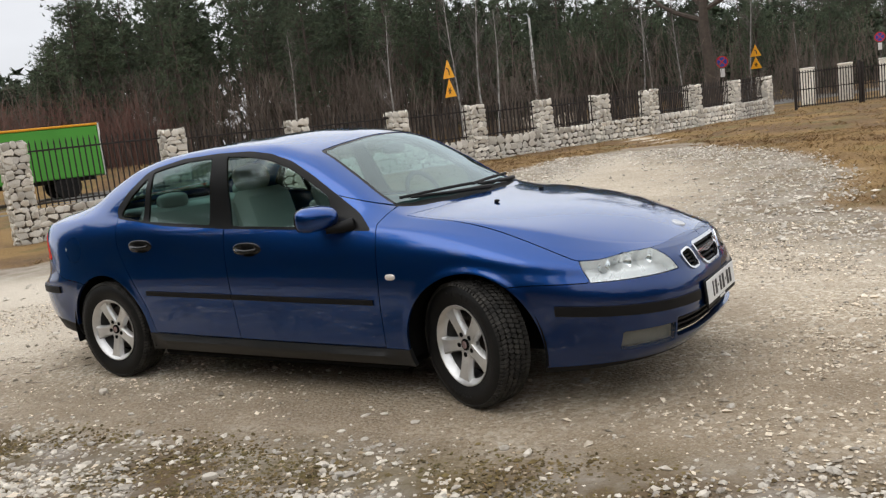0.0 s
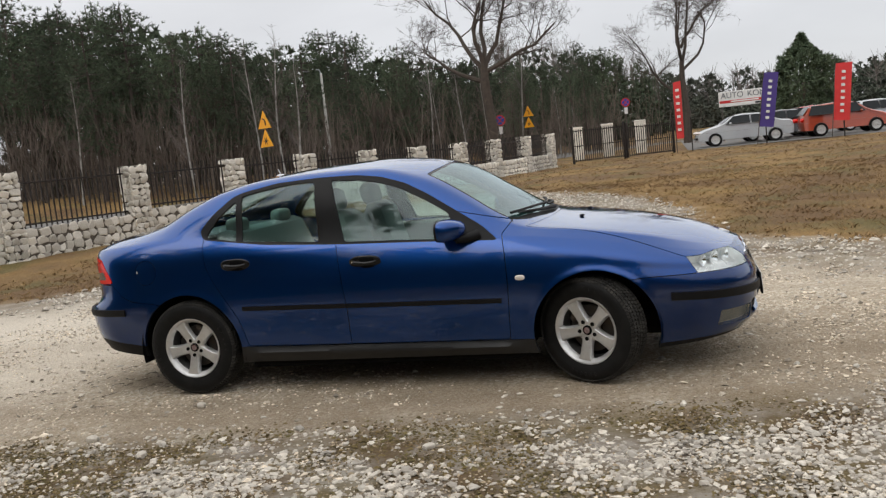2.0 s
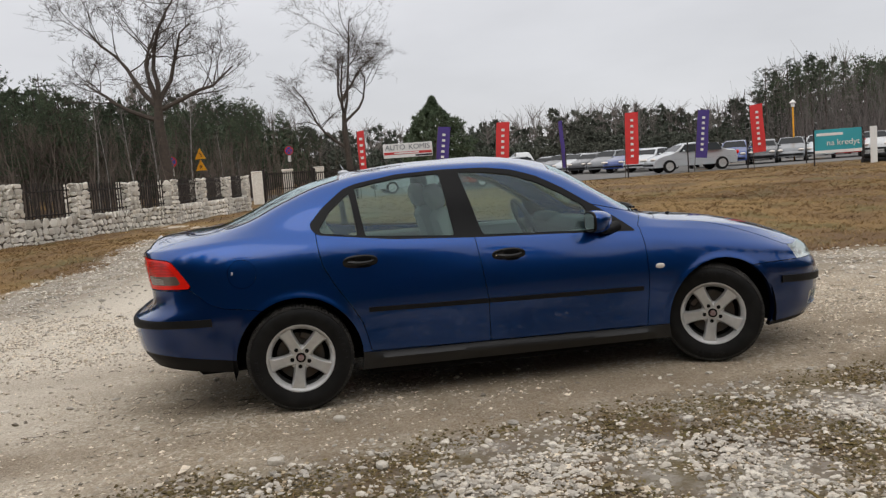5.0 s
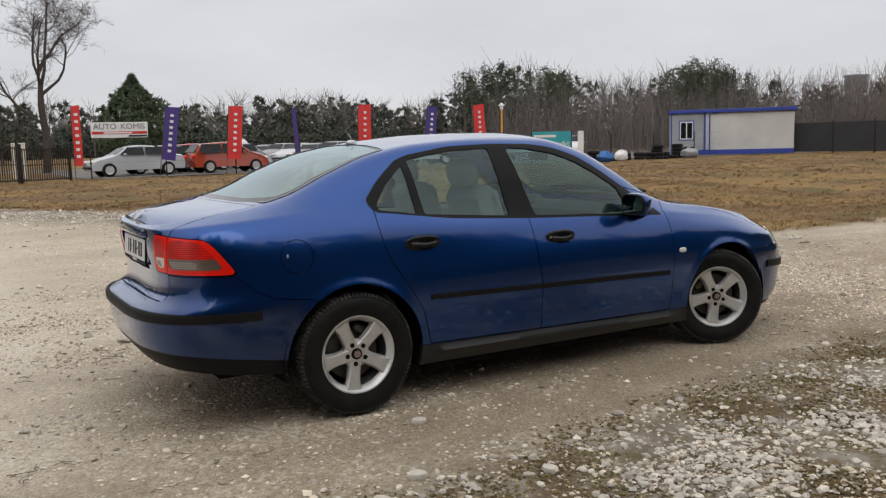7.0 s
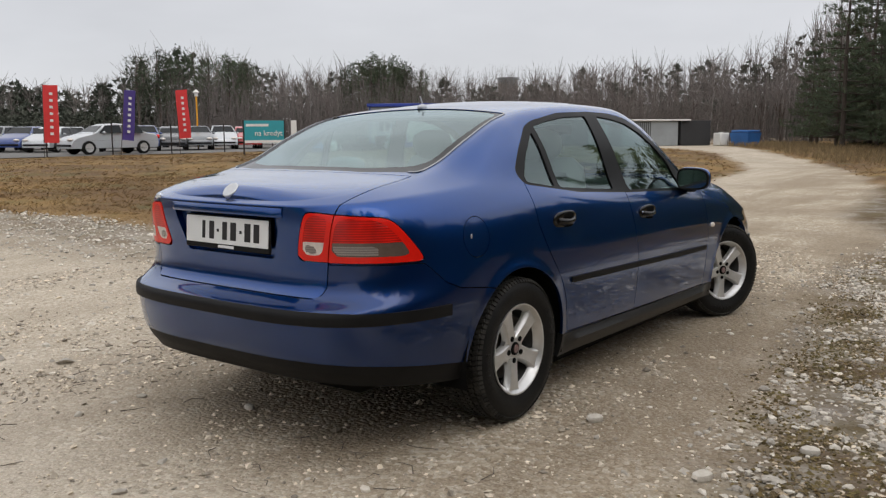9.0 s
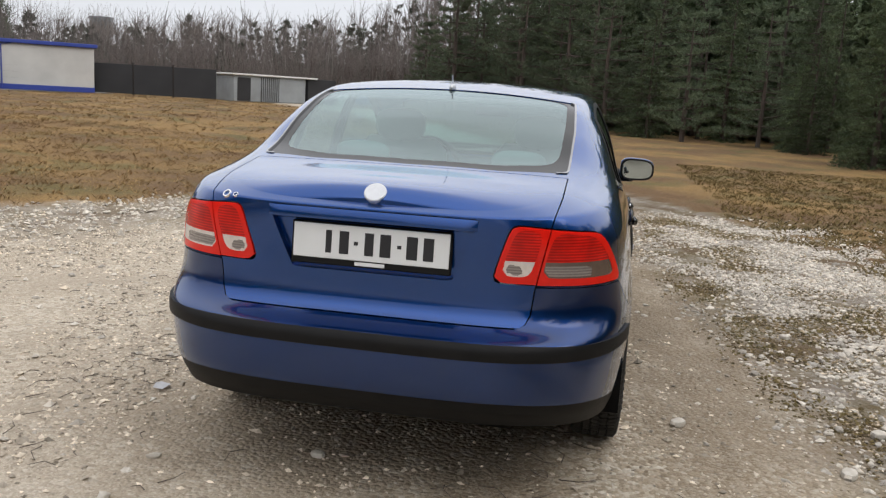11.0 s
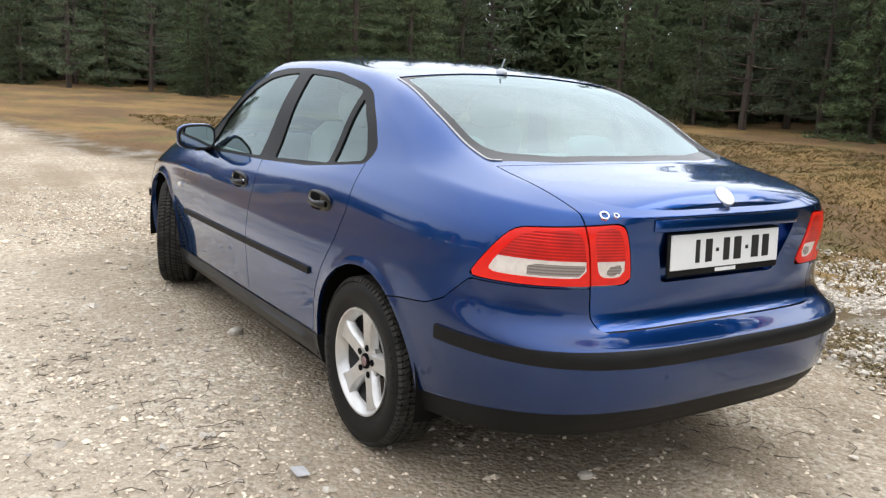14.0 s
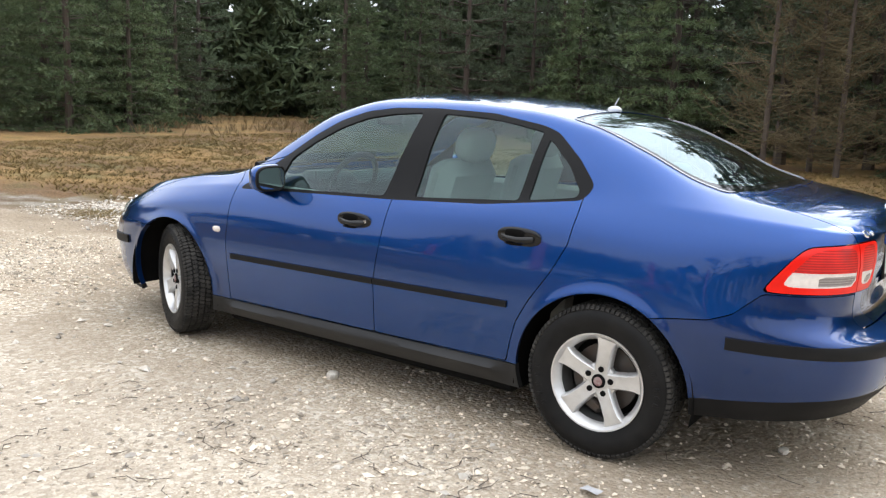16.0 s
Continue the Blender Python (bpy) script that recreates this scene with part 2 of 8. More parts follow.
# ---------------------------------------------------------------- mesh helpers
class Mesh:
    """Collects points and faces for one part."""

    def __init__(self):
        self.v, self.f = [], []

    def add(self, v, f):
        k = len(self.v)
        self.v += [tuple(p) for p in v]
        self.f += [tuple(i + k for i in q) for q in f]
        return self

    def box(self, c, s, m=None, chamfer=0.0):
        """A block of size s round c, its edges cut by chamfer."""
        m = m or Matrix()
        a, c, d = [x / 2 for x in s], Vector(c), min(chamfer, min(s) * 0.45)
        if not d:
            v = [c + m @ Vector((i * a[0], j * a[1], k * a[2])) for k in (-1, 1) for j in (-1, 1) for i in (-1, 1)]
            return self.add(v, [(0, 2, 3, 1), (4, 5, 7, 6), (0, 1, 5, 4), (2, 6, 7, 3), (0, 4, 6, 2), (1, 3, 7, 5)])
        v, ids = [], {}
        for sx in (-1, 1):
            for sy in (-1, 1):
                for sz in (-1, 1):
                    for ax in range(3):
                        q = [sx * (a[0] - d), sy * (a[1] - d), sz * (a[2] - d)]
                        q[ax] = (sx, sy, sz)[ax] * a[ax]
                        ids[sx, sy, sz, ax] = len(v)
                        v.append(c + m @ Vector(q))
        f = []
        for ax in range(3):
            b, e = (ax + 1) % 3, (ax + 2) % 3
            for s0 in (-1, 1):
                ring = []
                for s1, s2 in ((-1, -1), (1, -1), (1, 1), (-1, 1)):
                    k = [0, 0, 0]
                    k[ax], k[b], k[e] = s0, s1, s2
                    ring.append(ids[(*k, ax)])
                f.append(tuple(ring if s0 > 0 else ring[::-1]))
                for s1 in (-1, 1):
                    k0, k1 = [0, 0, 0], [0, 0, 0]
                    k0[ax] = k1[ax] = s0
                    k0[b] = k1[b] = s1
                    k0[e], k1[e] = -1, 1
                    q = (ids[(*k0, ax)], ids[(*k1, ax)], ids[(*k1, b)], ids[(*k0, b)])
                    f.append(q if s0 * s1 < 0 else q[::-1])
        for sx in (-1, 1):
            for sy in (-1, 1):
                for sz in (-1, 1):
                    q = tuple(ids[sx, sy, sz, ax] for ax in range(3))
                    f.append(q if sx * sy * sz > 0 else q[::-1])
        return self.add(v, f)

    def tube(self, pts, radii, n=8, caps=True):
        """A round rod along pts."""
        pts = [Vector(p) for p in pts]
        v, f, up = [], [], None
        for i, p in enumerate(pts):
            d = (pts[min(i + 1, len(pts) - 1)] - pts[max(i - 1, 0)]).normalized()
            if up is None or abs(d.dot(up)) > 0.95:
                up = Vector((0, 0, 1)) if abs(d.z) < 0.9 else Vector((1, 0, 0))
            x = d.cross(up).normalized()
            y = d.cross(x).normalized()
            up = x.cross(d)
            r = radii[i] if hasattr(radii, "__len__") else radii
            v += [p + (x * math.cos(2 * math.pi * j / n) + y * math.sin(2 * math.pi * j / n)) * r for j in range(n)]
        for i in range(len(pts) - 1):
            f += [(i * n + j, i * n + (j + 1) % n, (i + 1) * n + (j + 1) % n, (i + 1) * n + j) for j in range(n)]
        if caps:
            f += [tuple(range(n))[::-1], tuple(range((len(pts) - 1) * n, len(pts) * n))]
        return self.add(v, [q[::-1] for q in f])

    def lathe(self, profile, n=48, m=None, closed=False):
        """Turns (radius, height) pairs round the local z axis."""
        m, v, f, k = m or Matrix(), [], [], len(profile)
        for j in range(n):
            c, s = math.cos(2 * math.pi * j / n), math.sin(2 * math.pi * j / n)
            v += [m @ Vector((r * c, r * s, h)) for r, h in profile]
        for j in range(n):
            j2 = (j + 1) % n
            f += [(j * k + i, j2 * k + i, j2 * k + (i + 1) % k, j * k + (i + 1) % k) for i in range(k if closed else k - 1)]
        return self.add(v, f)

    def ball(self, c, r, nu=16, nv=10, m=None, power=1.0):
        """An ellipsoid with radii r; power below 1 makes it boxier."""
        m, c, v, f = m or Matrix(), Vector(c), [], []
        sp = lambda x: math.copysign(abs(x) ** power, x)
        for i in range(nv + 1):
            a = math.pi * i / nv
            for j in range(nu):
                b = 2 * math.pi * j / nu
                v.append(c + m @ Vector((r[0] * sp(math.sin(a)) * sp(math.cos(b)), r[1] * sp(math.sin(a)) * sp(math.sin(b)), r[2] * sp(math.cos(a)))))
        for i in range(nv):
            f += [(i * nu + j, (i + 1) * nu + j, (i + 1) * nu + (j + 1) % nu, i * nu + (j + 1) % nu) for j in range(nu)]
        return self.add(v, f)

    def prism(self, outline, lo, hi, m=None):
        """A flat outline (x, y) raised from lo to hi along local z."""
        m, n = m or Matrix(), len(outline)
        v = [m @ Vector((x, y, lo)) for x, y in outline] + [m @ Vector((x, y, hi)) for x, y in outline]
        return self.add(v, [tuple(range(n))[::-1], tuple(range(n, 2 * n))] + [(i, (i + 1) % n, n + (i + 1) % n, n + i) for i in range(n)])


def link(name, v, f, mat, parent=None, smooth=True, label="", mats=None):
    me = bpy.data.meshes.new(name)
    me.from_pydata(v if isinstance(v, list) else v.tolist(), [], f if isinstance(f, list) else f.tolist())
    for x in [mat] if mat else mats:
        me.materials.append(x)
    if smooth:
        me.shade_smooth()
        me.set_sharp_from_angle(angle=radians(38))
    ob = new(name, me)
    if parent:
        ob.parent = parent
    return tagged(ob, label)


def part(name, m, mat, parent=None, label="", smooth=True):
    """One Mesh as one object under its thing."""
    return link(name, m.v, m.f, mat, parent, smooth, label)


def thing(name, label, category, group="", kind="", at=None):
    ob = new(name)
    ob.empty_display_size = 0.2
    if at is not None:
        ob.matrix_basis = at
    return tagged(ob, label, category, group, kind)


def smooth_keys(*pts):
    """A monotone smooth curve through (x, y) pairs."""
    x, y = np.array(pts, float).T
    h, d = np.diff(x), np.diff(y) / np.diff(x)
    m = np.r_[d[0], [0 if a * b <= 0 else 3 * (p + q) / ((2 * q + p) / a + (q + 2 * p) / b) for a, b, p, q in zip(d[:-1], d[1:], h[:-1], h[1:])], d[-1]]

    def at(t):
        t = np.clip(np.asarray(t, float), x[0], x[-1])
        i = np.clip(np.searchsorted(x, t) - 1, 0, len(h) - 1)
        s = (t - x[i]) / h[i]
        return (2 * s**3 - 3 * s**2 + 1) * y[i] + (s**3 - 2 * s**2 + s) * h[i] * m[i] + (-2 * s**3 + 3 * s**2) * y[i + 1] + (s**3 - s**2) * h[i] * m[i + 1]

    return at


# ---------------------------------------------------------------- the blue saloon: body surface
# x forward, y to its left, z up; the wheel axles stand at x = -1.3375 and 1.3375.
AXLE, TYRE_R, TRACK = 1.3375, 0.318, 0.765
REAR_CAP, FRONT_CAP = -1.45, 1.20


def cap_curve(end, start, power, width, count):
    """Plan outline from the centre line at x = end round the corner to x = start, evenly spaced."""
    s = np.linspace(0, 1, 900) ** 2
    x = end + (start - end) * s
    y = width(x) * np.clip(1 - (1 - s) ** power, 0, 1) ** (1 / power)
    d = np.r_[0, np.cumsum(np.hypot(np.diff(x), np.diff(y)))]
    at = np.linspace(0, d[-1], count)
    return np.interp(at, d, x), np.interp(at, d, y)


def body_row(x_rear, x_front, p_rear, p_front, width, height):
    w = width if callable(width) else (lambda x: width * (1 - np.where(x < 0, 0.019, 0.012) * (x / 1.4) ** 2))
    xr, yr = cap_curve(x_rear, REAR_CAP, p_rear, w, 74)
    xf, yf = cap_curve(x_front, FRONT_CAP, p_front, w, 84)
    xm = np.linspace(REAR_CAP, FRONT_CAP, 200)[1:-1]
    x, y = np.r_[xr, xm, xf[::-1]], np.r_[yr, w(xm), yf[::-1]]
    return np.stack([x, y, height(x)], 1)


ROWS = [
    body_row(-2.265, 2.255, 3.75, 3.2, 0.836, smooth_keys((-2.3, 0.325), (-1.7, 0.265), (-1.0, 0.205), (1.0, 0.195), (1.7, 0.19), (2.2, 0.215))),
    body_row(-2.305, 2.322, 3.75, 3.2, 0.855, smooth_keys((-2.3, 0.378), (-1.0, 0.29), (1.0, 0.28), (2.3, 0.285))),
    body_row(-2.332, 2.338, 3.75, 3.2, 0.868, smooth_keys((-2.3, 0.44), (0, 0.42), (2.3, 0.385))),
    body_row(-2.345, 2.34, 3.75, 3.2, 0.880, smooth_keys((-2.3, 0.56), (0, 0.55), (1.3, 0.54), (2.3, 0.475))),
    body_row(-2.335, 2.33, 3.75, 3.2, 0.878, smooth_keys((-2.3, 0.605), (-1.9, 0.63), (0, 0.66), (1.2, 0.64), (2.3, 0.54))),
    body_row(-2.222, 2.305, 4.2, 3.1, 0.864, smooth_keys((-2.3, 0.66), (-1.9, 0.72), (-1.5, 0.78), (0, 0.78), (1.0, 0.755), (1.6, 0.68), (2.3, 0.60))),
    body_row(-2.245, 2.285, 4.2, 3.0, smooth_keys((-2.25, 0.79), (-1.5, 0.821), (-0.6, 0.836), (0.5, 0.836), (1.3, 0.837), (2.2, 0.833)),
             smooth_keys((-2.25, 0.92), (-1.5, 0.935), (-1.16, 0.945), (-0.2, 0.895), (0.5, 0.865), (0.9, 0.845), (1.3, 0.795), (1.7, 0.725), (2.0, 0.682), (2.3, 0.655))),
    body_row(-2.25, 2.265, 4.2, 2.9, smooth_keys((-2.25, 0.73), (-1.9, 0.75), (-1.5, 0.765), (-1.16, 0.775), (-0.6, 0.80), (0, 0.812), (0.5, 0.812), (0.9, 0.80), (1.3, 0.785), (1.7, 0.775), (2.2, 0.76)),
             smooth_keys((-2.25, 0.995), (-1.9, 1.025), (-1.5, 1.045), (-1.16, 1.045), (-0.65, 0.985), (-0.23, 0.955), (0.42, 0.925), (0.8, 0.915), (1.3, 0.862), (1.7, 0.788), (2.0, 0.725), (2.3, 0.690))),
    body_row(-2.225, 2.245, 5.0, 2.7, smooth_keys((-2.25, 0.585), (-1.75, 0.61), (-1.35, 0.622), (-1.0, 0.612), (-0.5, 0.622), (0, 0.630), (0.35, 0.645), (0.65, 0.675), (0.9, 0.708), (1.1, 0.718), (1.5, 0.71), (1.9, 0.685), (2.2, 0.66)),
             smooth_keys((-2.25, 1.00), (-2.2, 1.016), (-2.1, 1.038), (-2.0, 1.056), (-1.78, 1.088), (-1.6, 1.130), (-1.35, 1.24), (-1.1, 1.332), (-0.8, 1.385), (-0.4, 1.403), (0, 1.390), (0.3, 1.312), (0.6, 1.15), (0.85, 1.0), (1.0, 0.955), (1.3, 0.918), (1.7, 0.845), (1.95, 0.775), (2.12, 0.735), (2.26, 0.712))),
]
CENTRE_Z = smooth_keys((-2.25, 1.000), (-2.222, 1.027), (-2.198, 1.052), (-2.178, 1.063), (-2.0, 1.0865), (-1.83, 1.106), (-1.66, 1.158), (-1.4, 1.275), (-1.15, 1.358), (-0.82, 1.412), (-0.48, 1.440), (-0.1, 1.447), (0.2, 1.42), (0.42, 1.375), (0.77, 1.175), (1.08, 0.985), (1.26, 0.957), (1.6, 0.915), (1.93, 0.845), (2.05, 0.805), (2.167, 0.755), (2.26, 0.712))


def saloon_surface():
    """The whole painted skin as one fine triangle mesh: places and normals (n, 6), triangles."""
    r = np.array(ROWS)
    k, out = len(r), []
    counts = [6, 8, 9, 9, 9, 11, 11, 30]
    for i in range(k - 1):                                   # flank, sill to rail
        p0, p1, p2, p3 = r[max(i - 1, 0)], r[i], r[i + 1], r[min(i + 2, k - 2)]
        for s in np.arange(counts[i]) / counts[i]:
            if i < k - 2:
                c = 0.5 * (2 * p1 + (p2 - p0) * s + (2 * p0 - 5 * p1 + 4 * p2 - p3) * s**2 + (3 * p1 - p0 - 3 * p2 + p3) * s**3)
            else:
                c = p1 + (p2 - p1) * s
                c[:, 1] += 0.022 * 4 * s * (1 - s) * np.clip((c[:, 2] - 1.0) / 0.2, 0, 1)
            out.append(c)
    rail = r[-1]
    for s in np.arange(53) / 52:                             # bonnet, screens, roof and boot between the rails
        y = rail[:, 1] * (1 - s)
        z9 = CENTRE_Z(rail[:, 0])
        out.append(np.stack([rail[:, 0], y, z9 + (rail[:, 2] - z9) * (1 - s) ** 2.1], 1))
    g = np.array(out)
    for n in range(14):                                      # round the shoulders
        h = g.copy()
        w = np.where(np.arange(len(g)) < 60, 1.0, 1.0)[1:-1, None, None]
        h[1:-1] = g[1:-1] + 0.25 * w * (g[:-2] - 2 * g[1:-1] + g[2:])
        h[:, :, 0] = g[:, :, 0]
        h[:, 0, 1] = h[:, -1, 1] = 0
        g = h
    for cx, r in ((-AXLE, 0.374), (AXLE + 0.032, 0.371)):   # rolled lips round the wheel openings
        d = np.hypot(g[:, :, 0] - cx, g[:, :, 2] - 0.31)
        g[:, :, 1] += 0.006 * np.exp(-((d - r) / 0.024) ** 2) * (g[:, :, 1] > 0.6)
    nv, nu = g.shape[:2]
    v = g.reshape(-1, 3)
    i = (np.arange(nv - 1)[:, None] * nu + np.arange(nu - 1)[None]).ravel()
    t = np.concatenate([np.stack([i, i + nu, i + 1], 1), np.stack([i + 1, i + nu, i + nu + 1], 1)])
    both, tri = np.r_[v, v * (1, -1, 1)], np.r_[t, t[:, ::-1] + len(v)]
    _, first, back = np.unique(both.round(5), axis=0, return_index=True, return_inverse=True)
    both, tri = both[first], back.ravel()[tri]
    tri = tri[(tri[:, 0] != tri[:, 1]) & (tri[:, 1] != tri[:, 2]) & (tri[:, 2] != tri[:, 0])]
    fn = np.cross(both[tri[:, 1]] - both[tri[:, 0]], both[tri[:, 2]] - both[tri[:, 0]])
    vn = np.zeros_like(both)
    for c in range(3):
        np.add.at(vn, tri[:, c], fn)
    vn /= np.linalg.norm(vn, axis=1, keepdims=True) + 1e-12
    if vn[np.argmax(both[:, 2]), 2] < 0:
        vn, tri = -vn, tri[:, ::-1]
    return np.c_[both, vn], tri


def cut(mesh, f, gap=0.0):
    """Splits a triangle mesh where f(x, y, z) crosses zero: the inside (f below -gap) and the outside (f above gap)."""
    v, t = mesh
    val = f(v[:, 0], v[:, 1], v[:, 2])
    return keep(v, t, val + gap), keep(v, t, gap - val)


def keep(v, t, val):
    """The part of the mesh where val is below zero, cut cleanly."""
    if len(t) == 0:
        return v, t
    s = val[t] < 0
    n = s.sum(1)
    whole = t[n == 3]
    tris, add, edges = [whole], [], {}
    base = len(v)

    def cross(a, b):
        key = np.sort(np.stack([a, b], 1), 1)
        u, back = np.unique(key, axis=0, return_inverse=True)
        w = val[u[:, 0]] / (val[u[:, 0]] - val[u[:, 1]])
        return v[u[:, 0]] + (v[u[:, 1]] - v[u[:, 0]]) * w[:, None], back.ravel()

    one, two = t[n == 1], t[n == 2]
    if len(one):
        k = s[n == 1].argmax(1)
        q = np.arange(len(one))
        a, b, c = one[q, k], one[q, (k + 1) % 3], one[q, (k + 2) % 3]
    else:
        a = b = c = np.zeros(0, int)
    if len(two):
        k = (~s[n == 2]).argmax(1)
        q = np.arange(len(two))
        o, d, e = two[q, k], two[q, (k + 1) % 3], two[q, (k + 2) % 3]
    else:
        o = d = e = np.zeros(0, int)
    new_v, back = cross(np.r_[a, a, o, o], np.r_[b, c, d, e]) if len(a) + len(o) else (np.zeros((0, v.shape[1])), np.zeros(0, int))
    back = back + base
    la, lo = len(a), len(o)
    ab, ac, od, oe = back[:la], back[la:2 * la], back[2 * la:2 * la + lo], back[2 * la + lo:]
    tris += [np.stack([a, ab, ac], 1), np.stack([od, d, e], 1), np.stack([od, e, oe], 1)]
    tri = np.concatenate(tris)
    allv = np.r_[v, new_v]
    used, inv = np.unique(tri, return_inverse=True)
    return allv[used], inv.reshape(-1, 3)


def inside(mesh, *fs):
    """What lies inside all of fs, and the rest."""
    v, t = mesh
    top = np.max([f(v[:, 0], v[:, 1], v[:, 2]) - g for f, g in fs], axis=0)
    cur = mesh
    for f, gap in fs:
        cur = cut(cur, f, gap)[0]
    return cur, keep(v, t, -top)


def outline(pts, rounds=2, radius=0.03):
    """Signed distance (below zero inside) to a closed outline with rounded corners."""
    p = np.array(pts, float)
    if rounds:
        soft = []
        for k in range(len(p)):
            a, c, d = p[k - 1], p[k], p[(k + 1) % len(p)]
            la, ld = np.linalg.norm(a - c), np.linalg.norm(d - c)
            s, e = c + (a - c) * min(0.45, radius / la), c + (d - c) * min(0.45, radius / ld)
            soft += [(1 - t) ** 2 * s + 2 * t * (1 - t) * c + t * t * e for t in (0, 0.25, 0.5, 0.75, 1.0)]
        p = np.array(soft)
    q = np.roll(p, -1, 0)

    def f(x, y):
        d, odd = np.full(len(x), 1e9), np.zeros(len(x), bool)
        for (ax, ay), (bx, by) in zip(p, q):
            ex, ey = bx - ax, by - ay
            s = np.clip(((x - ax) * ex + (y - ay) * ey) / (ex * ex + ey * ey + 1e-15), 0, 1)
            d = np.minimum(d, (x - ax - s * ex) ** 2 + (y - ay - s * ey) ** 2)
            odd ^= ((ay > y) != (by > y)) & (x < ex * (y - ay) / (ey + 1e-15) + ax)
        return np.where(odd, -1, 1) * np.sqrt(d)

    return f


def skin(name, mesh, mat, parent, push=0.0, flange=0.014, label=""):
    """A cut piece of the skin as a panel with turned-in edges."""
    v, t = mesh
    if len(t) == 0:
        return None
    p, n = v[:, :3] + v[:, 3:6] * push, v[:, 3:6]
    faces = t
    if flange:
        e = np.concatenate([t[:, [0, 1]], t[:, [1, 2]], t[:, [2, 0]]])
        key = np.sort(e, 1)
        u, first, count = np.unique(key, axis=0, return_index=True, return_counts=True)
        b = e[first[count == 1]]
        ids, inv = np.unique(b, return_inverse=True)
        b2 = inv.reshape(-1, 2) + len(p)
        p = np.r_[p, p[ids] - n[ids] * flange]
        faces = np.r_[t, np.stack([b[:, 0], b2[:, 0], b2[:, 1]], 1), np.stack([b[:, 0], b2[:, 1], b[:, 1]], 1)]
    me = bpy.data.meshes.new(name)
    me.from_pydata(p.tolist(), [], faces.tolist())
    me.materials.append(mat)
    me.shade_smooth()
    me.set_sharp_from_angle(angle=radians(40))
    ob = new(name, me)
    ob.parent = parent
    return tagged(ob, label)


def saloon():
    car = thing("saloon_car", "blue metallic four-door saloon car parked on pale gravel", "car")
    body = saloon_surface()
    G = 0.0022
    left = lambda x, y, z: -y + 0.02
    right = lambda x, y, z: y + 0.02
    # wheel openings
    for cx, cz, r in ((-AXLE, 0.31, 0.374), (AXLE + 0.032, 0.31, 0.371)):
        _, body = cut(body, lambda x, y, z: np.maximum(np.hypot(x - cx, z - cz) - r, 0.5 - np.abs(y)))
    # window openings
    screen = outline([(1.085, 0), (1.06, 0.3), (0.985, 0.56), (0.905, 0.655), (0.62, 0.605), (0.34, 0.55), (0.385, 0.3), (0.40, 0), (0.385, -0.3), (0.34, -0.55), (0.62, -0.605), (0.905, -0.655), (0.985, -0.56), (1.06, -0.3)], 1)
    rear = outline([(-1.815, 0), (-1.79, 0.35), (-1.71, 0.590), (-1.35, 0.590), (-1.01, 0.568), (-0.985, 0.25), (-0.975, 0), (-0.985, -0.25), (-1.01, -0.568), (-1.35, -0.590), (-1.71, -0.590), (-1.79, -0.35)], 1)
    wind, body = cut(body, lambda x, y, z: np.maximum(screen(x, y), 0.9 - z))
    back, body = cut(body, lambda x, y, z: np.maximum(rear(x, y), 1.0 - z))
    dlo = outline([(-1.188, 1.036), (-0.73, 0.976), (-0.225, 0.944), (0.30, 0.922), (0.825, 0.896), (0.72, 0.985), (0.53, 1.108), (0.382, 1.205), (0.23, 1.288), (0.067, 1.341), (-0.10, 1.366), (-0.36, 1.373), (-0.66, 1.364), (-0.92, 1.324), (-1.0, 1.298), (-1.135, 1.195), (-1.226, 1.095)], 1)
    glass, body = cut(body, lambda x, y, z: np.maximum(dlo(x, z), 0.4 - np.abs(y)))

    base = lambda y: np.interp(np.abs(y), [0, 0.3, 0.56, 0.655], [1.085, 1.06, 0.985, 0.905])
    cowl, wind = cut(wind, lambda x, y, z: base(y) - 0.058 - x)
    skin("cowl", cowl, PLASTIC, car, -0.006, 0.01, "black plastic cowl under the wipers")
    skin("windscreen_seal", cut(wind, lambda x, y, z: -screen(x, y) - 0.020)[0], GLOSS_BLACK, car, -0.003, 0.01)
    ws = skin("windscreen", cut(wind, lambda x, y, z: screen(x, y) + 0.018)[0], SCREEN_GLASS, car, -0.004, 0, "green-tinted laminated windscreen")
    rr = outline([(-1.745, 0), (-1.725, 0.32), (-1.65, 0.50), (-1.57, 0.535), (-1.30, 0.535), (-1.035, 0.522), (-1.008, 0.25), (-1.0, 0), (-1.008, -0.25), (-1.035, -0.522), (-1.30, -0.535), (-1.57, -0.535), (-1.65, -0.50), (-1.725, -0.32)], 1, 0.06)
    skin("rear_window_band", cut(back, lambda x, y, z: 0.010 - rr(x, y))[0], BLACK_GLASS, car, -0.003, 0.01)
    for side in (left, right):
        skin("rear_window_trim", inside(back, (side, 0), (lambda x, y, z: -rear(x, y) - 0.008, 0), (lambda x, y, z: 0.545 - np.abs(y), 0))[0], GLOSS_TRIM, car, 0.004, 0.01)
    rw = skin("rear_window", cut(back, lambda x, y, z: rr(x, y) - 0.012)[0], SCREEN_GLASS, car, -0.004, 0, "green-tinted curved rear window")

    pane_f = outline([(-0.172, 0.957), (0.30, 0.937), (0.545, 0.926), (0.563, 0.95), (0.505, 1.083), (0.36, 1.175), (0.215, 1.252), (0.13, 1.283), (0.04, 1.312), (-0.11, 1.337), (-0.277, 1.350)], 1, 0.02)
    pane_r = outline([(-0.893, 1.008), (-0.35, 0.968), (-0.398, 1.350), (-0.62, 1.343), (-0.80, 1.321), (-0.93, 1.298)], 1, 0.015)
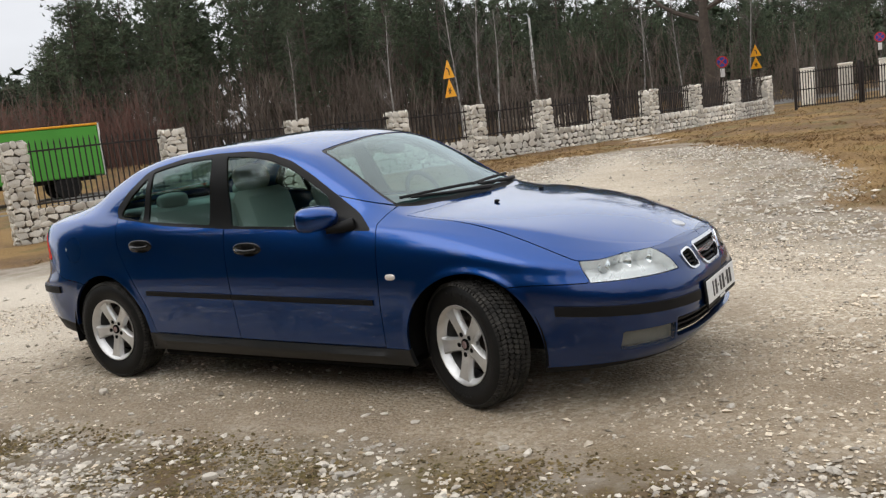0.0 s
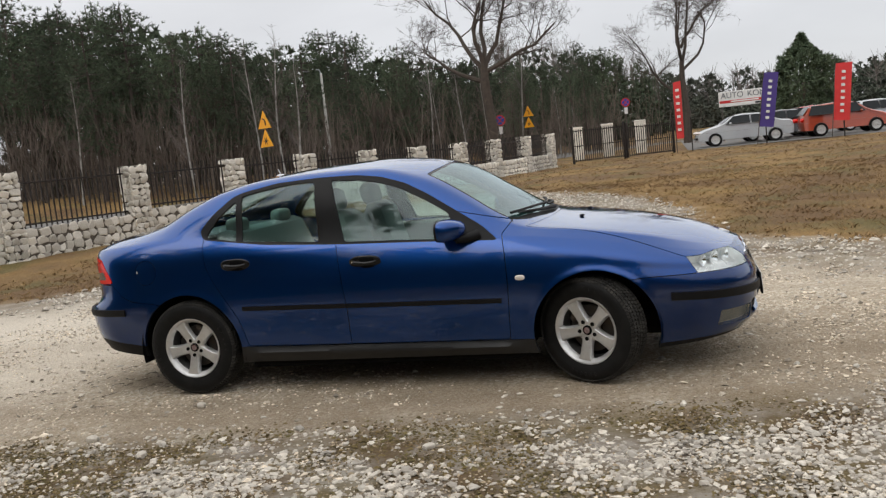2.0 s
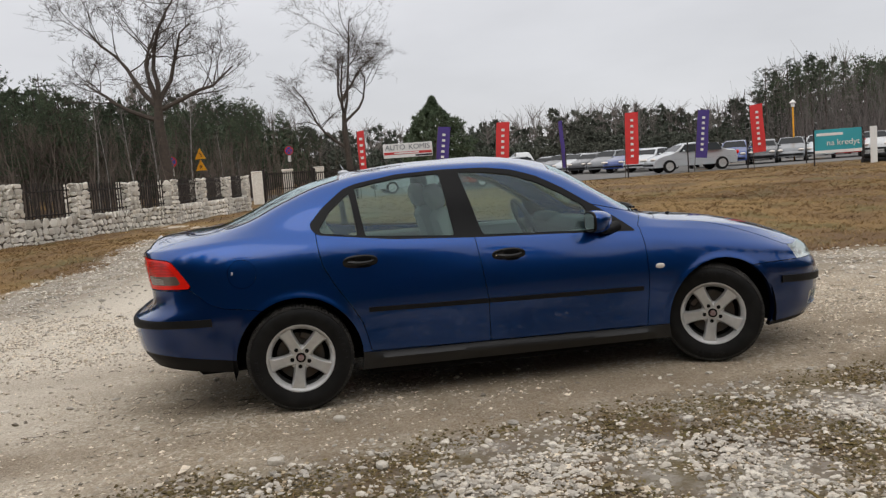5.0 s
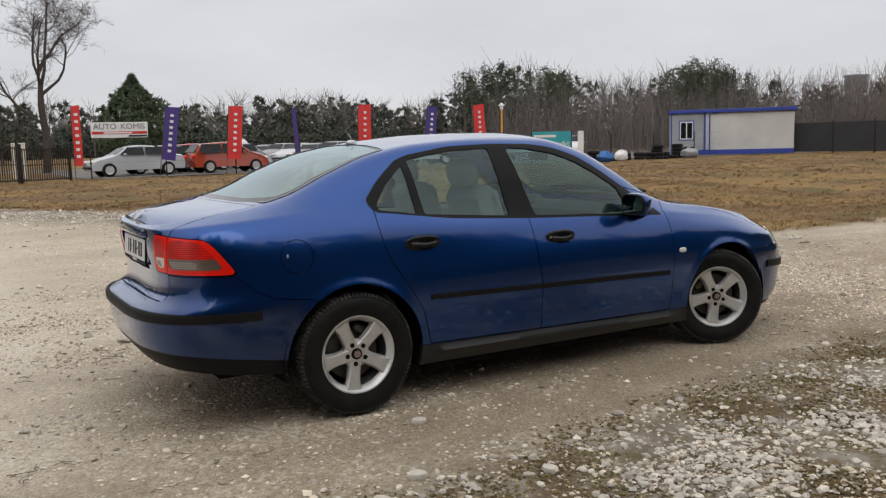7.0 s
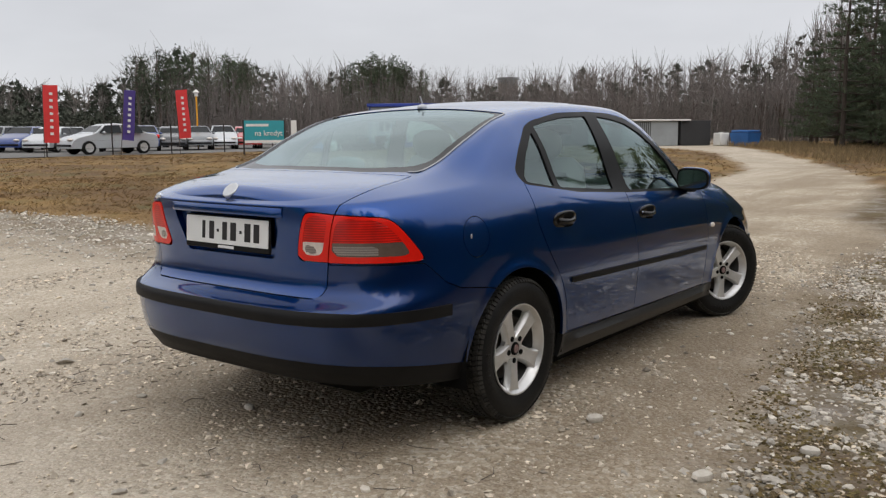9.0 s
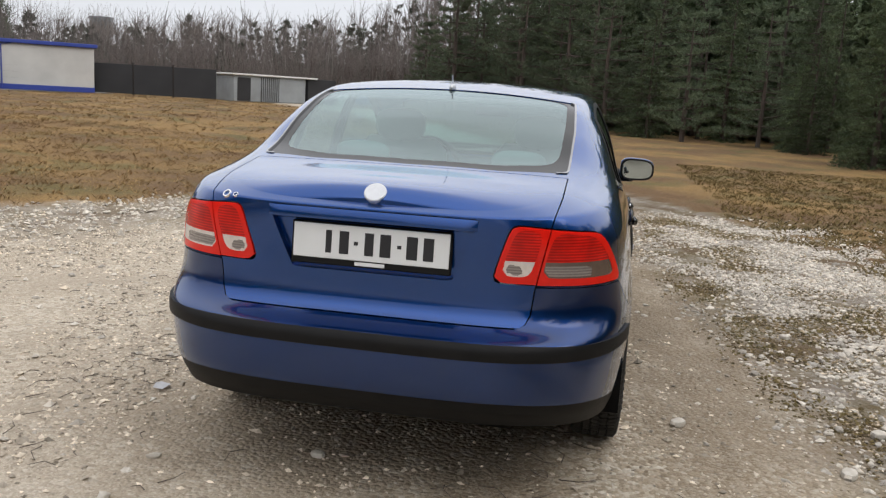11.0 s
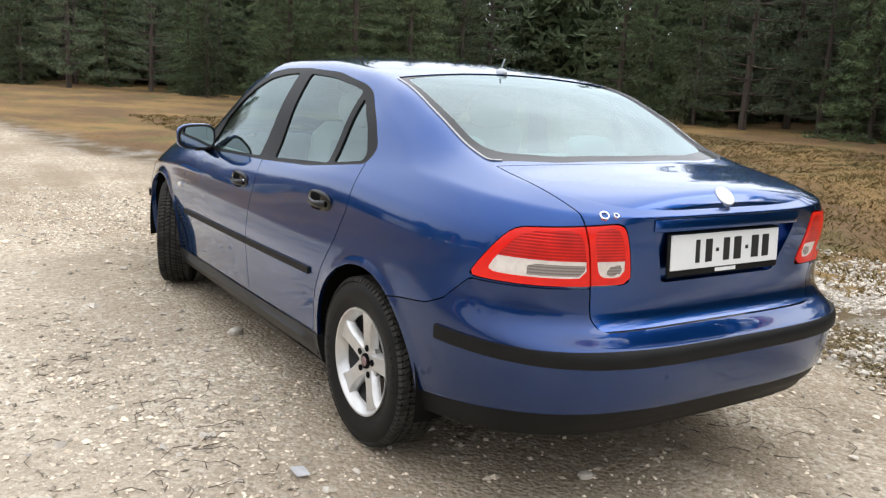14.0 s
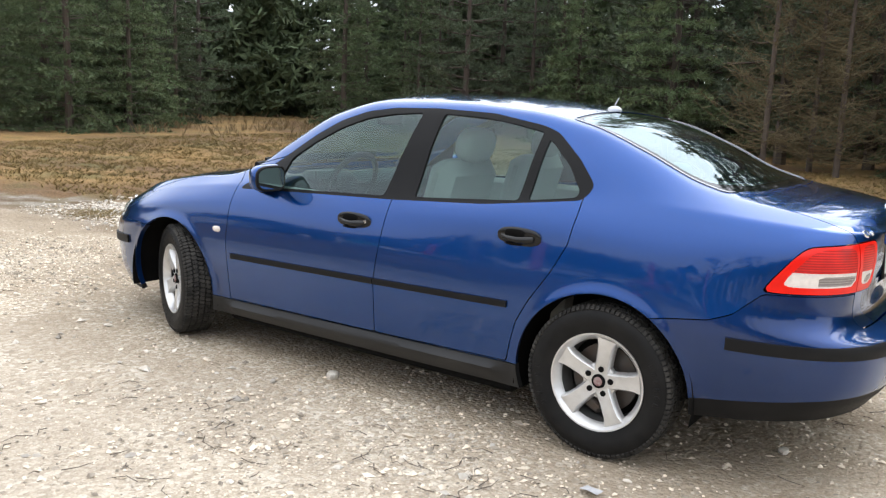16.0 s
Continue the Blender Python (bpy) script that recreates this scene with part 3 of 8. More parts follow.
    pane_q = outline([(-0.940, 1.014), (-1.157, 1.045), (-1.165, 1.07), (-1.09, 1.17), (-0.968, 1.272)], 1, 0.015)
    for side in (left, right):
        g = cut(glass, side)[0]
        for name, f in (("front_window", pane_f), ("rear_door_window", pane_r), ("quarter_window", pane_q)):
            p, g = cut(g, lambda x, y, z: f(x, z))
            skin(name, p, GLASS, car, -0.007, 0)
        skin("window_surround", g, PILLAR_TRIM, car, -0.001, 0.014, "black window frame and pillar trim")

    # bumpers, lamps, lids
    boot_half = lambda z: np.interp(z, [0.643, 0.655, 0.683, 0.77, 0.99, 1.05], [0.485, 0.510, 0.525, 0.533, 0.575, 0.590])
    boot_front = lambda y: -1.835 + 0.02 * (np.abs(y) / 0.3) ** 2
    boot_f = [(lambda x, y, z: x - boot_front(y), G), (lambda x, y, z: np.abs(y) - boot_half(z), G), (lambda x, y, z: 0.645 - z, G)]
    boot, body = inside(body, *boot_f)
    split = lambda z: 0.520 + (z - 0.785) * 0.24
    lamp_top = lambda y: 0.982 - 0.09 * (np.abs(y) - 0.42)
    soft_max = lambda *fs: np.log(sum(np.exp(80 * np.clip(f, -0.5, 0.5)) for f in fs)) / 80      # edges that meet in a rounded corner
    outer = [(lambda x, y, z: soft_max(0.783 - z, z - lamp_top(y), (z - 0.775) * 0.14 / 0.19 + x + 1.913), G), (lambda x, y, z: split(z) + 0.008 - np.abs(y), G)]
    lamps, body = inside(body, *outer)
    inner_f = [(lambda x, y, z: soft_max(0.785 - z, z - lamp_top(y), 0.392 + (z - 0.785) * 0.30 - np.abs(y)), G), (lambda x, y, z: x + 2.0, G)]
    inner, boot = inside(boot, *inner_f)
    for side in (left, right):
        lamp = thing("tail_lamp", "", "")
        lamp.parent = car
        lamp["label"] = "red tail lamp with a white band, split by the boot lid"
        for piece, edge in ((cut(lamps, side)[0], 0.0), (cut(inner, side)[0], 1.0)):
            y_in = (lambda z: split(z) + 0.022) if edge == 0 else (lambda z: 0.397 + (z - 0.785) * 0.30 + 0.015)
            y_out = (lambda z: 9.0 + 0 * z) if edge == 0 else (lambda z: split(z) - 0.010)
            core, frame_ = inside(piece, (lambda x, y, z: soft_max(0.809 - z, z - lamp_top(y) + 0.012, y_in(z) - np.abs(y), np.abs(y) - y_out(z), (z - 0.775) * 0.14 / 0.19 + x + 1.952), 0))
            band, upper = cut(core, lambda x, y, z: z - 0.862)
            skin("red_frame", frame_, RED_LENS, lamp, 0.003, 0.012)
            skin("red_lens", upper, DEEP_RED_LENS, lamp, 0.002, 0.012)
            y_a, y_b = (0.560, 0.705) if edge == 0 else (0.440, 0.490)
            ribs, clear = inside(band, (lambda x, y, z: np.abs(z - 0.832) - 0.0175, 0), (lambda x, y, z: y_a - np.abs(y), 0), (lambda x, y, z: np.abs(y) - y_b, 0))
            skin("ribbed_lens", ribs, RIB_LENS, lamp, 0.0, 0.012)
            skin("clear_lens", clear, SMOKE_LENS if side is right and edge == 0 else WHITE_LENS, lamp, 0.001, 0.012)
    bump_top = lambda x: np.interp(x, [-2.4, -1.935, -1.90, -1.84, -1.76, -1.60, -1.45, -1.38], [0.778, 0.776, 0.745, 0.690, 0.657, 0.636, 0.606, 0.585])
    rbump, body = inside(body, (lambda x, y, z: x + 1.38, G), (lambda x, y, z: z - bump_top(x), G))
    low, rbump = cut(rbump, lambda x, y, z: z - np.interp(x, [-2.3, -2.1, -1.6], [0.412, 0.392, 0.326]), 0.001)
    bump = skin("rear_bumper", rbump, PAINT_BUMPER, car, 0, 0.02)
    skin("rear_valance", low, PLASTIC, bump, -0.004, 0.02, "matt black lower valance")
    strip = [(lambda x, y, z: np.abs(z - 0.582) - 0.022, 0), (lambda x, y, z: x + 1.83, 0)]
    skin("bumper_strip", inside(rbump, *strip)[0], PLASTIC, bump, 0.011, 0.013, "black rubbing strip")
    rec = lambda z: 0.268 + (z - 0.78) * 0.40
    niche, boot = inside(boot, (lambda x, y, z: np.abs(y) - rec(z), 0), (lambda x, y, z: np.abs(z - 0.884) - 0.104, 0), (lambda x, y, z: x + 2.0, 0))
    lid = skin("boot_lid", boot, PAINT, car, 0, 0.026)
    skin("plate_niche", niche, PAINT, lid, -0.026, 0)

    def seat(y, z):
        """Frame on the lid's skin, its z axis along the skin's normal."""
        v = boot[0]
        q = v[np.argmin(np.abs(v[:, 1] - y) + 3 * np.abs(v[:, 2] - z) + 9 * (v[:, 0] > -2.05))]
        n = Vector(q[3:6]).normalized()
        side_ = Vector((0, -1, 0))
        up = n.cross(side_).normalized()
        m = Matrix((up.cross(n), up, n)).transposed().to_4x4()
        m.translation = q[:3]
        return m

    part("boot_badge", Mesh().lathe([(0, 0.003), (0.034, 0.0026), (0.037, 0.0), (0.037, -0.014)], 36, Matrix.Translation((-2.209, 0, 1.044)) @ Matrix.Rotation(radians(-46), 4, "Y")), BADGE, lid, "round white badge")
    for y, w in ((0.515, 0.015), (0.482, 0.009)):
        part("model_mark", Mesh().lathe([(w, 0.0035), (w * 0.72, 0.0035), (w * 0.66, -0.004), (w * 1.06, -0.004)], 20, seat(y, 1.000), True), CHROME, lid, "small chrome model mark")
    # front end
    hood_half = smooth_keys((0.9, 0.705), (1.1, 0.714), (1.5, 0.728), (1.75, 0.738), (1.88, 0.735), (1.97, 0.69), (2.08, 0.56), (2.18, 0.38), (2.235, 0.0))
    hood, body = inside(body, (lambda x, y, z: np.abs(y) - hood_half(x), G), (lambda x, y, z: -x + 0.93 + 0.175 * np.sqrt(np.clip(1 - (y / 0.74) ** 2, 0, 1)), G), (lambda x, y, z: 0.70 - z, G))
    head_f = [(lambda x, y, z: 0.608 + 0.02 * (2.2 - x) - z, G), (lambda x, y, z: 1.895 + (0.735 - z) * 0.60 - x, G), (lambda x, y, z: 0.40 + (z - 0.61) * 0.45 - np.abs(y), G), (lambda x, y, z: z - 0.742, G)]
    head, body = inside(body, *head_f)
    fb_top = lambda x: np.interp(x, [1.42, 1.50, 1.58, 1.70, 1.96, 2.05, 2.4], [0.575, 0.598, 0.611, 0.617, 0.613, 0.745, 0.745])
    fbump, body = inside(body, (lambda x, y, z: 1.42 - x, G), (lambda x, y, z: z - fb_top(x), G))
    flow, fbump = cut(fbump, lambda x, y, z: z - np.interp(x, [1.6, 2.1], [0.212, 0.226]), 0.001)
    # openings in the bumper
    slot, fbump = inside(fbump, (lambda x, y, z: np.abs(y) - 0.49, 0), (lambda x, y, z: np.abs(z - 0.345) - 0.046, 0))
    fog, fbump = inside(fbump, (lambda x, y, z: np.abs(np.abs(y) - 0.600) - 0.100, 0.001), (lambda x, y, z: np.abs(z - 0.328) - 0.044, 0.001))
    mid = outline([(-0.198, 0.690), (0.198, 0.690), (0.165, 0.612), (0.110, 0.560), (-0.110, 0.560), (-0.165, 0.612)], 1, 0.035)
    wing = outline([(0.240, 0.684), (0.350, 0.668), (0.322, 0.600), (0.290, 0.575), (0.198, 0.579), (0.212, 0.620)], 1, 0.03)
    gm, fbump = inside(fbump, (lambda x, y, z: mid(y, z), 0), (lambda x, y, z: 1.9 - x, 0))
    gs, fbump = inside(fbump, (lambda x, y, z: wing(np.abs(y), z), 0), (lambda x, y, z: 1.9 - x, 0))
    front = skin("front_bumper", fbump, PAINT_BUMPER, car, 0, 0.03)
    skin("front_lip", flow, PLASTIC, front, -0.003, 0.03, "matt black lower lip")
    strip = [(lambda x, y, z: np.abs(z - 0.494 + 0.034 * np.clip((x - 1.83) / 0.5, 0, 1)) - 0.023, 0), (lambda x, y, z: 1.81 - x, 0), (lambda x, y, z: 0.31 - np.abs(y), 0)]
    for side in (left, right):
        skin("bumper_strip", cut(inside(fbump, *strip)[0], side)[0], PLASTIC, front, 0.011, 0.013, "black rubbing strip")
    skin("air_intake", slot, DARK, front, -0.05, 0.0)
    for side in (left, right):
        skin("fog_lamp", cut(fog, side)[0], LAMP_CLEAR, front, -0.004, 0)
        skin("fog_lamp_reflector", cut(fog, side)[0], FOG_GLASS, front, -0.03, 0)
        hl = thing("headlamp", "", "")
        hl.parent = car
        hl["label"] = "clear headlamp with a silver reflector"
        h = cut(head, side)[0]
        skin("lens", h, LAMP_CLEAR, hl, 0.001, 0.0)
        skin("reflector", h, REFLECTOR, hl, -0.060, -0.058)
        s = 1 if side is left else -1
        for yy, xx, r in ((0.655, 1.985, 0.036), (0.575, 2.050, 0.048), (0.475, 2.115, 0.046)):
            part("lamp_bowl", Mesh().lathe([(r, 0.02), (r * 0.9, 0.012), (r * 0.55, -0.01), (0.018, -0.02), (0.0, 0.0)], 28, Matrix.Translation((xx, s * yy, 0.672)) @ Matrix.Rotation(radians(90), 4, "Y") @ Matrix.Rotation(radians(-s * 30), 4, "X")), CHROME, hl)
    for k in range(3):
        z = 0.318 + 0.026 * k
        slat = inside(slot, (lambda x, y, z_: np.abs(z_ - z) - 0.006, 0))[0]
        skin("intake_slat", slat, PLASTIC, front, -0.022, 0.03)
    for name, g, f in (("grille", gm, lambda x, y, z: mid(y, z)), ("side_grille", cut(gs, left)[0], lambda x, y, z: wing(np.abs(y), z)), ("side_grille", cut(gs, right)[0], lambda x, y, z: wing(np.abs(y), z))):
        gr = skin(name, g, DARK, front, -0.034, 0, "black grille with a chrome frame")
        edge = 0.014 if name == "grille" else 0.009
        skin("chrome_frame", cut(g, lambda x, y, z: -f(x, y, z) - edge)[0], CHROME, gr, 0.007, 0.03)
        z0, z1 = g[0][:, 2].min(), g[0][:, 2].max()
        for k in range(5):
            zc = z0 + (z1 - z0) * (k + 1) / 6
            skin("slat", inside(g, (f, -edge), (lambda x, y, z: np.abs(z - zc) - 0.0042, 0))[0], PLASTIC, gr, -0.012, 0.02)
    wingbar = inside(gm, (lambda x, y, z: np.abs(z - 0.632 - 0.05 * np.abs(y)) - 0.015 + 0.07 * np.abs(y), 0), (lambda x, y, z: np.abs(y) - 0.155, 0))[0]
    skin("grille_wing", wingbar, CHROME, front, 0.002, 0.02)
    bonnet = skin("bonnet", hood, PAINT, car, 0, 0.02)
    # doors
    door_f = outline([(-0.178, 0.305), (-0.178, 0.56), (-0.208, 0.80), (-0.235, 1.0), (0.0, 1.1), (0.5, 1.1), (0.90, 1.0), (0.845, 0.93), (0.862, 0.80), (0.868, 0.61), (0.852, 0.292)], 0)
    door_r = outline([(-0.178, 0.305), (-0.178, 0.56), (-0.208, 0.80), (-0.235, 1.0), (-0.4, 1.2), (-0.9, 1.2), (-1.19, 1.09), (-1.185, 0.98), (-1.165, 0.86), (-1.10, 0.735), (-1.01, 0.60), (-0.955, 0.50), (-0.928, 0.40), (-0.912, 0.318)], 0)
    sill, body = inside(body, (lambda x, y, z: z - np.interp(x, [-1, 1], [0.313, 0.284]), 0.002), (lambda x, y, z: np.abs(x - 0.02) - 1.1, 0))
    for side, s in ((left, 1), (right, -1)):
        for name, f in (("front_door", door_f), ("rear_door", door_r)):
            panel, body = inside(body, (side, 0), (lambda x, y, z: np.maximum(f(x, z), 0.5 - np.abs(y)), G))
            d = skin(name, panel, PAINT, car, 0, 0.018)
            line = lambda x: 0.553 - 0.022 * x
            mould = inside(panel, (lambda x, y, z: np.abs(z - line(x)) - 0.0135, 0), (lambda x, y, z: np.abs(x + 0.045) - 0.868, 0))[0]
            skin("side_moulding", mould, PLASTIC, d, 0.010, 0.012, "black side moulding")
            hx, hz = (-0.03, 0.825) if name == "front_door" else (-0.94, 0.862)
            near = panel[0][np.argmin(np.hypot(panel[0][:, 0] - hx, panel[0][:, 2] - hz))]
            hy = abs(near[1])
            lean = Matrix.Rotation(radians(-s * 7), 4, "X")
            h = part("door_handle", Mesh().ball((hx, s * hy, hz), (0.106, 0.012, 0.042), 32, 12, lean, 0.8), HANDLE, d, "black oval door handle")
            # Recess and groove are raised near-black blobs: the hollows' shade as colour.
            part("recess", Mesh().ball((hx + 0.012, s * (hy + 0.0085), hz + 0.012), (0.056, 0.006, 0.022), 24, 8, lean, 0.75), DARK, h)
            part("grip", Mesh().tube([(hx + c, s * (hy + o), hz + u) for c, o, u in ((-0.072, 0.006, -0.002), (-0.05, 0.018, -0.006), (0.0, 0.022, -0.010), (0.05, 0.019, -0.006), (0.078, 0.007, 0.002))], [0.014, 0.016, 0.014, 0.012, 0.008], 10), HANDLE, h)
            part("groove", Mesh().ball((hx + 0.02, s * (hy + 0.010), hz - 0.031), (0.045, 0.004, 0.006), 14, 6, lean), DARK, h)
            if name == "front_door":
                part("lock", Mesh().lathe([(0.009, 0), (0.009, 0.004), (0, 0.005)], 14, Matrix.Translation((hx - 0.080, s * (hy + 0.011), hz + 0.006)) @ Matrix.Rotation(radians(-s * 90), 4, "X")), CHROME, h)
        v, t = cut(sill, side)[0]
        v = v.copy()
        drop = np.interp(v[:, 0], [-1, 1], [0.311, 0.282]) - v[:, 2]
        ends = np.clip((0.93 - np.abs(v[:, 0] - 0.0)) / 0.10, 0, 1)
        v[:, 1] += s * (0.003 + 0.020 * ends * np.interp(drop, [0.0, 0.010, 0.036, 0.050, 0.10], [0.0, 0.12, 1.0, 0.85, -0.35]))
        skin("sill", (v, t), SILL, car, 0.0, 0.03, "dusty black plastic sill with a sloping ledge")
    fuel, body = cut(body, lambda x, y, z: np.maximum(np.hypot(x + 1.635, z - 0.848) - 0.083, y + 0.3), 0.0016)
    skin("fuel_flap", fuel, PAINT, car, 0, 0.012)
    fy = fuel[0][:, 1].min()
    part("flap_catch", Mesh().ball((-1.69, fy - 0.002, 0.857), (0.005, 0.003, 0.010), 10, 6), BADGE, car)
    skin("body_shell", body, PAINT, car, 0, 0.016, "blue wings, quarters, pillars and roof")
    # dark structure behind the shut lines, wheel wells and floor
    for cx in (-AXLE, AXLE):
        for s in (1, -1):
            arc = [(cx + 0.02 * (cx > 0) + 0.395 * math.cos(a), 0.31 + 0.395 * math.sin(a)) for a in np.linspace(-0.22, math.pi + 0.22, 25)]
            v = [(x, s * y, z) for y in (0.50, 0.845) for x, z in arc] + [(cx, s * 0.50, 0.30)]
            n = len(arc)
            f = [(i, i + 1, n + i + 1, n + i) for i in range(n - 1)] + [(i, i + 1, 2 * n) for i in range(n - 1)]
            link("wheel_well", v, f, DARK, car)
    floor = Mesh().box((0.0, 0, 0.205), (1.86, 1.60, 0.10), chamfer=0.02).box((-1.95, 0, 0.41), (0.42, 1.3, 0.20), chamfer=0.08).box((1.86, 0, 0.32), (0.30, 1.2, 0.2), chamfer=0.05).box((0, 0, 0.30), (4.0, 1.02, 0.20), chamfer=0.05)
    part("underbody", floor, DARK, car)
    return car, lid, bonnet, front, bump


def wheel(turn, x, s):
    """A steel-grey five-spoke wheel with its tyre, turned by so many degrees; s: side of the car."""
    w = new("wheel")
    w.parent = CAR
    w["label"] = "five-spoke silver alloy wheel with a muddy tyre"
    w.matrix_basis = Matrix.Translation((x, s * TRACK, TYRE_R)) @ Matrix.Rotation(radians(turn), 4, "Z") @ Matrix.Rotation(radians(-90 * s), 4, "X") @ Matrix.Rotation(0.35 * x + (0.33 if x > 0 and s < 0 else 0), 4, "Z")
    R, prof, tread = TYRE_R, [], []
    half = 0.099
    prof = [(0.190, -0.076), (0.205, -0.086), (0.2175, -0.0885), (0.240, -0.0968), (0.265, -0.099), (0.290, -0.094), (0.303, -0.084)]
    ys = [-0.078, -0.050, -0.046, -0.040, -0.036, -0.008, -0.004, 0.004, 0.008, 0.036, 0.040, 0.046, 0.050, 0.078]
    rs = [R - 0.004, R - 0.001, R - 0.009, R - 0.009, R - 0.0005, R, R - 0.009, R - 0.009, R, R - 0.0005, R - 0.009, R - 0.009, R - 0.001, R - 0.004]
    body = prof + list(zip(rs, ys)) + [(r, -h) for r, h in prof[::-1]]
    n, k = 180, len(body)
    v, f = [], []
    for j in range(n):
        for i, (r, h) in enumerate(body):
            a = 2 * math.pi * (j + (0.9 if h > 0 else 0) + 10 * h) / n
            r = min(r, R - 0.0085)
            dip = 0.0 if (j % 4 == 0 and 4 <= i <= k - 5 and abs(h) > 0.034) else (0.004 if j % 6 == 0 and abs(h) < 0.034 else 0)
            v.append(((r - dip) * math.cos(a), (r - dip) * math.sin(a), h))
        j2 = (j + 1) % n
        f += [(j * k + i, j2 * k + i, j2 * k + i + 1, j * k + i + 1) for i in range(k - 1)]
    tyre = link("tyre", v, f, RUBBER, w, True, "black tyre with worn tread")
    blocks = Mesh()
    for row_, (h, wd, cnt) in enumerate(((-0.066, 0.027, 88), (-0.0335, 0.026, 80), (0.0, 0.026, 80), (0.0335, 0.026, 80), (0.066, 0.027, 88))):
        for j in range(cnt):
            a = 2 * math.pi * (j + 0.37 * row_) / cnt
            rm = R - 0.003 - (0.002 if abs(h) > 0.05 else 0)
            skew = Matrix.Rotation(a, 3, "Z") @ Matrix.Rotation(radians(22 if h > 0 else -22), 3, "X")
            blocks.box((rm * math.cos(a), rm * math.sin(a), h), (0.010, 2 * math.pi * R / cnt * 0.74, wd), skew)
    for s_ in (-1, 1):
        for j in range(88):
            a = 2 * math.pi * (j + 0.3) / 88
            blocks.box((0.3045 * math.cos(a), 0.3045 * math.sin(a), s_ * 0.0845), (0.016, 0.015, 0.010), Matrix.Rotation(a, 3, "Z") @ Matrix.Rotation(radians(s_ * 40), 3, "Y"))
    part("tread", blocks, TREAD, tyre, "dusty worn tread blocks", smooth=False)
    for a in (0.4, 0.55, 0.7, 0.85, 1.0, 3.5, 3.62, 3.74, 3.86, 3.98, 4.1):
        part("sidewall_mark", Mesh().box((0.262 * math.cos(a), 0.262 * math.sin(a), 0.0985), (0.022, 0.012, 0.004), Matrix.Rotation(a, 3, "Z"), 0.002), RUBBER, tyre)
    part("rim_barrel", Mesh().lathe([(0.150, -0.085), (0.172, -0.06), (0.170, 0.0), (0.191, 0.050)], 60), DULL_ALLOY, w)
    rim = part("rim", Mesh().lathe([(0.172, 0.045), (0.184, 0.058), (0.196, 0.074), (0.2005, 0.082), (0.200, 0.087), (0.194, 0.086), (0.188, 0.078), (0.176, 0.064), (0.170, 0.050)], 72), ALLOY, w)
    for i in range(5):
        a0 = 2 * math.pi * i / 5
        rr = [0.036, 0.060, 0.090, 0.120, 0.150, 0.170, 0.180]
        hw = [0.033, 0.0315, 0.0305, 0.0315, 0.0345, 0.041, 0.048]
        zt = [0.060, 0.062, 0.066, 0.070, 0.0725, 0.073, 0.073]
        v, f = [], []
        for r, b, z in zip(rr, hw, zt):
            for y, dz in ((-b - 0.006, -0.030), (-b, -0.006), (-b + 0.006, 0.0), (0, -0.002), (b - 0.006, 0.0), (b, -0.006), (b + 0.006, -0.030)):
                v.append((r * math.cos(a0) - y * math.sin(a0), r * math.sin(a0) + y * math.cos(a0), z + dz))
        for p in range(len(rr) - 1):
            f += [(p * 7 + q, (p + 1) * 7 + q, (p + 1) * 7 + q + 1, p * 7 + q + 1) for q in range(6)]
        link("spoke", v, f, ALLOY, rim, True)
        part("wheel_bolt", Mesh().lathe([(0.0, 0.059), (0.0105, 0.0590), (0.0125, 0.0575), (0.0125, 0.03)], 8, Matrix.Translation((0.052 * math.cos(a0), 0.052 * math.sin(a0), 0.006))), DARK, rim)
    part("hub", Mesh().lathe([(0.0, 0.058), (0.030, 0.058), (0.048, 0.0565), (0.072, 0.050), (0.074, 0.03)], 40), ALLOY, rim)
    cap = part("hub_cap", Mesh().lathe([(0.0, 0.0670), (0.021, 0.0670), (0.0285, 0.064), (0.030, 0.05)], 28), DARK, rim, "dark hub cap")
    part("cap_disc", Mesh().lathe([(0.0, 0.0695), (0.017, 0.0690), (0.020, 0.066)], 24), CAP_DISC, cap, "reddish-silver cap disc")
    rim.scale = (1.015, 1.015, 1.04)
    part("brake_disc", Mesh().lathe([(0.0, 0.02), (0.07, 0.022), (0.072, 0.0), (0.142, 0.0), (0.142, -0.022), (0.0, -0.022)], 40), STEEL, w)
    part("brake_caliper", Mesh().box((0.0, 0.125, -0.005), (0.12, 0.05, 0.06), chamfer=0.012), STEEL, w)
    # Near-black disc added so that the gaps between spokes look shaded.
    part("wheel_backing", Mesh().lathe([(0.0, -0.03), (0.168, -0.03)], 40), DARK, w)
    return w


CAR, BOOT, BONNET, FRONT_BUMPER, REAR_BUMPER = saloon()
STEER = -23.0
wheel(0, -AXLE, 1), wheel(0, -AXLE, -1), wheel(STEER, AXLE, 1), wheel(STEER, AXLE, -1)


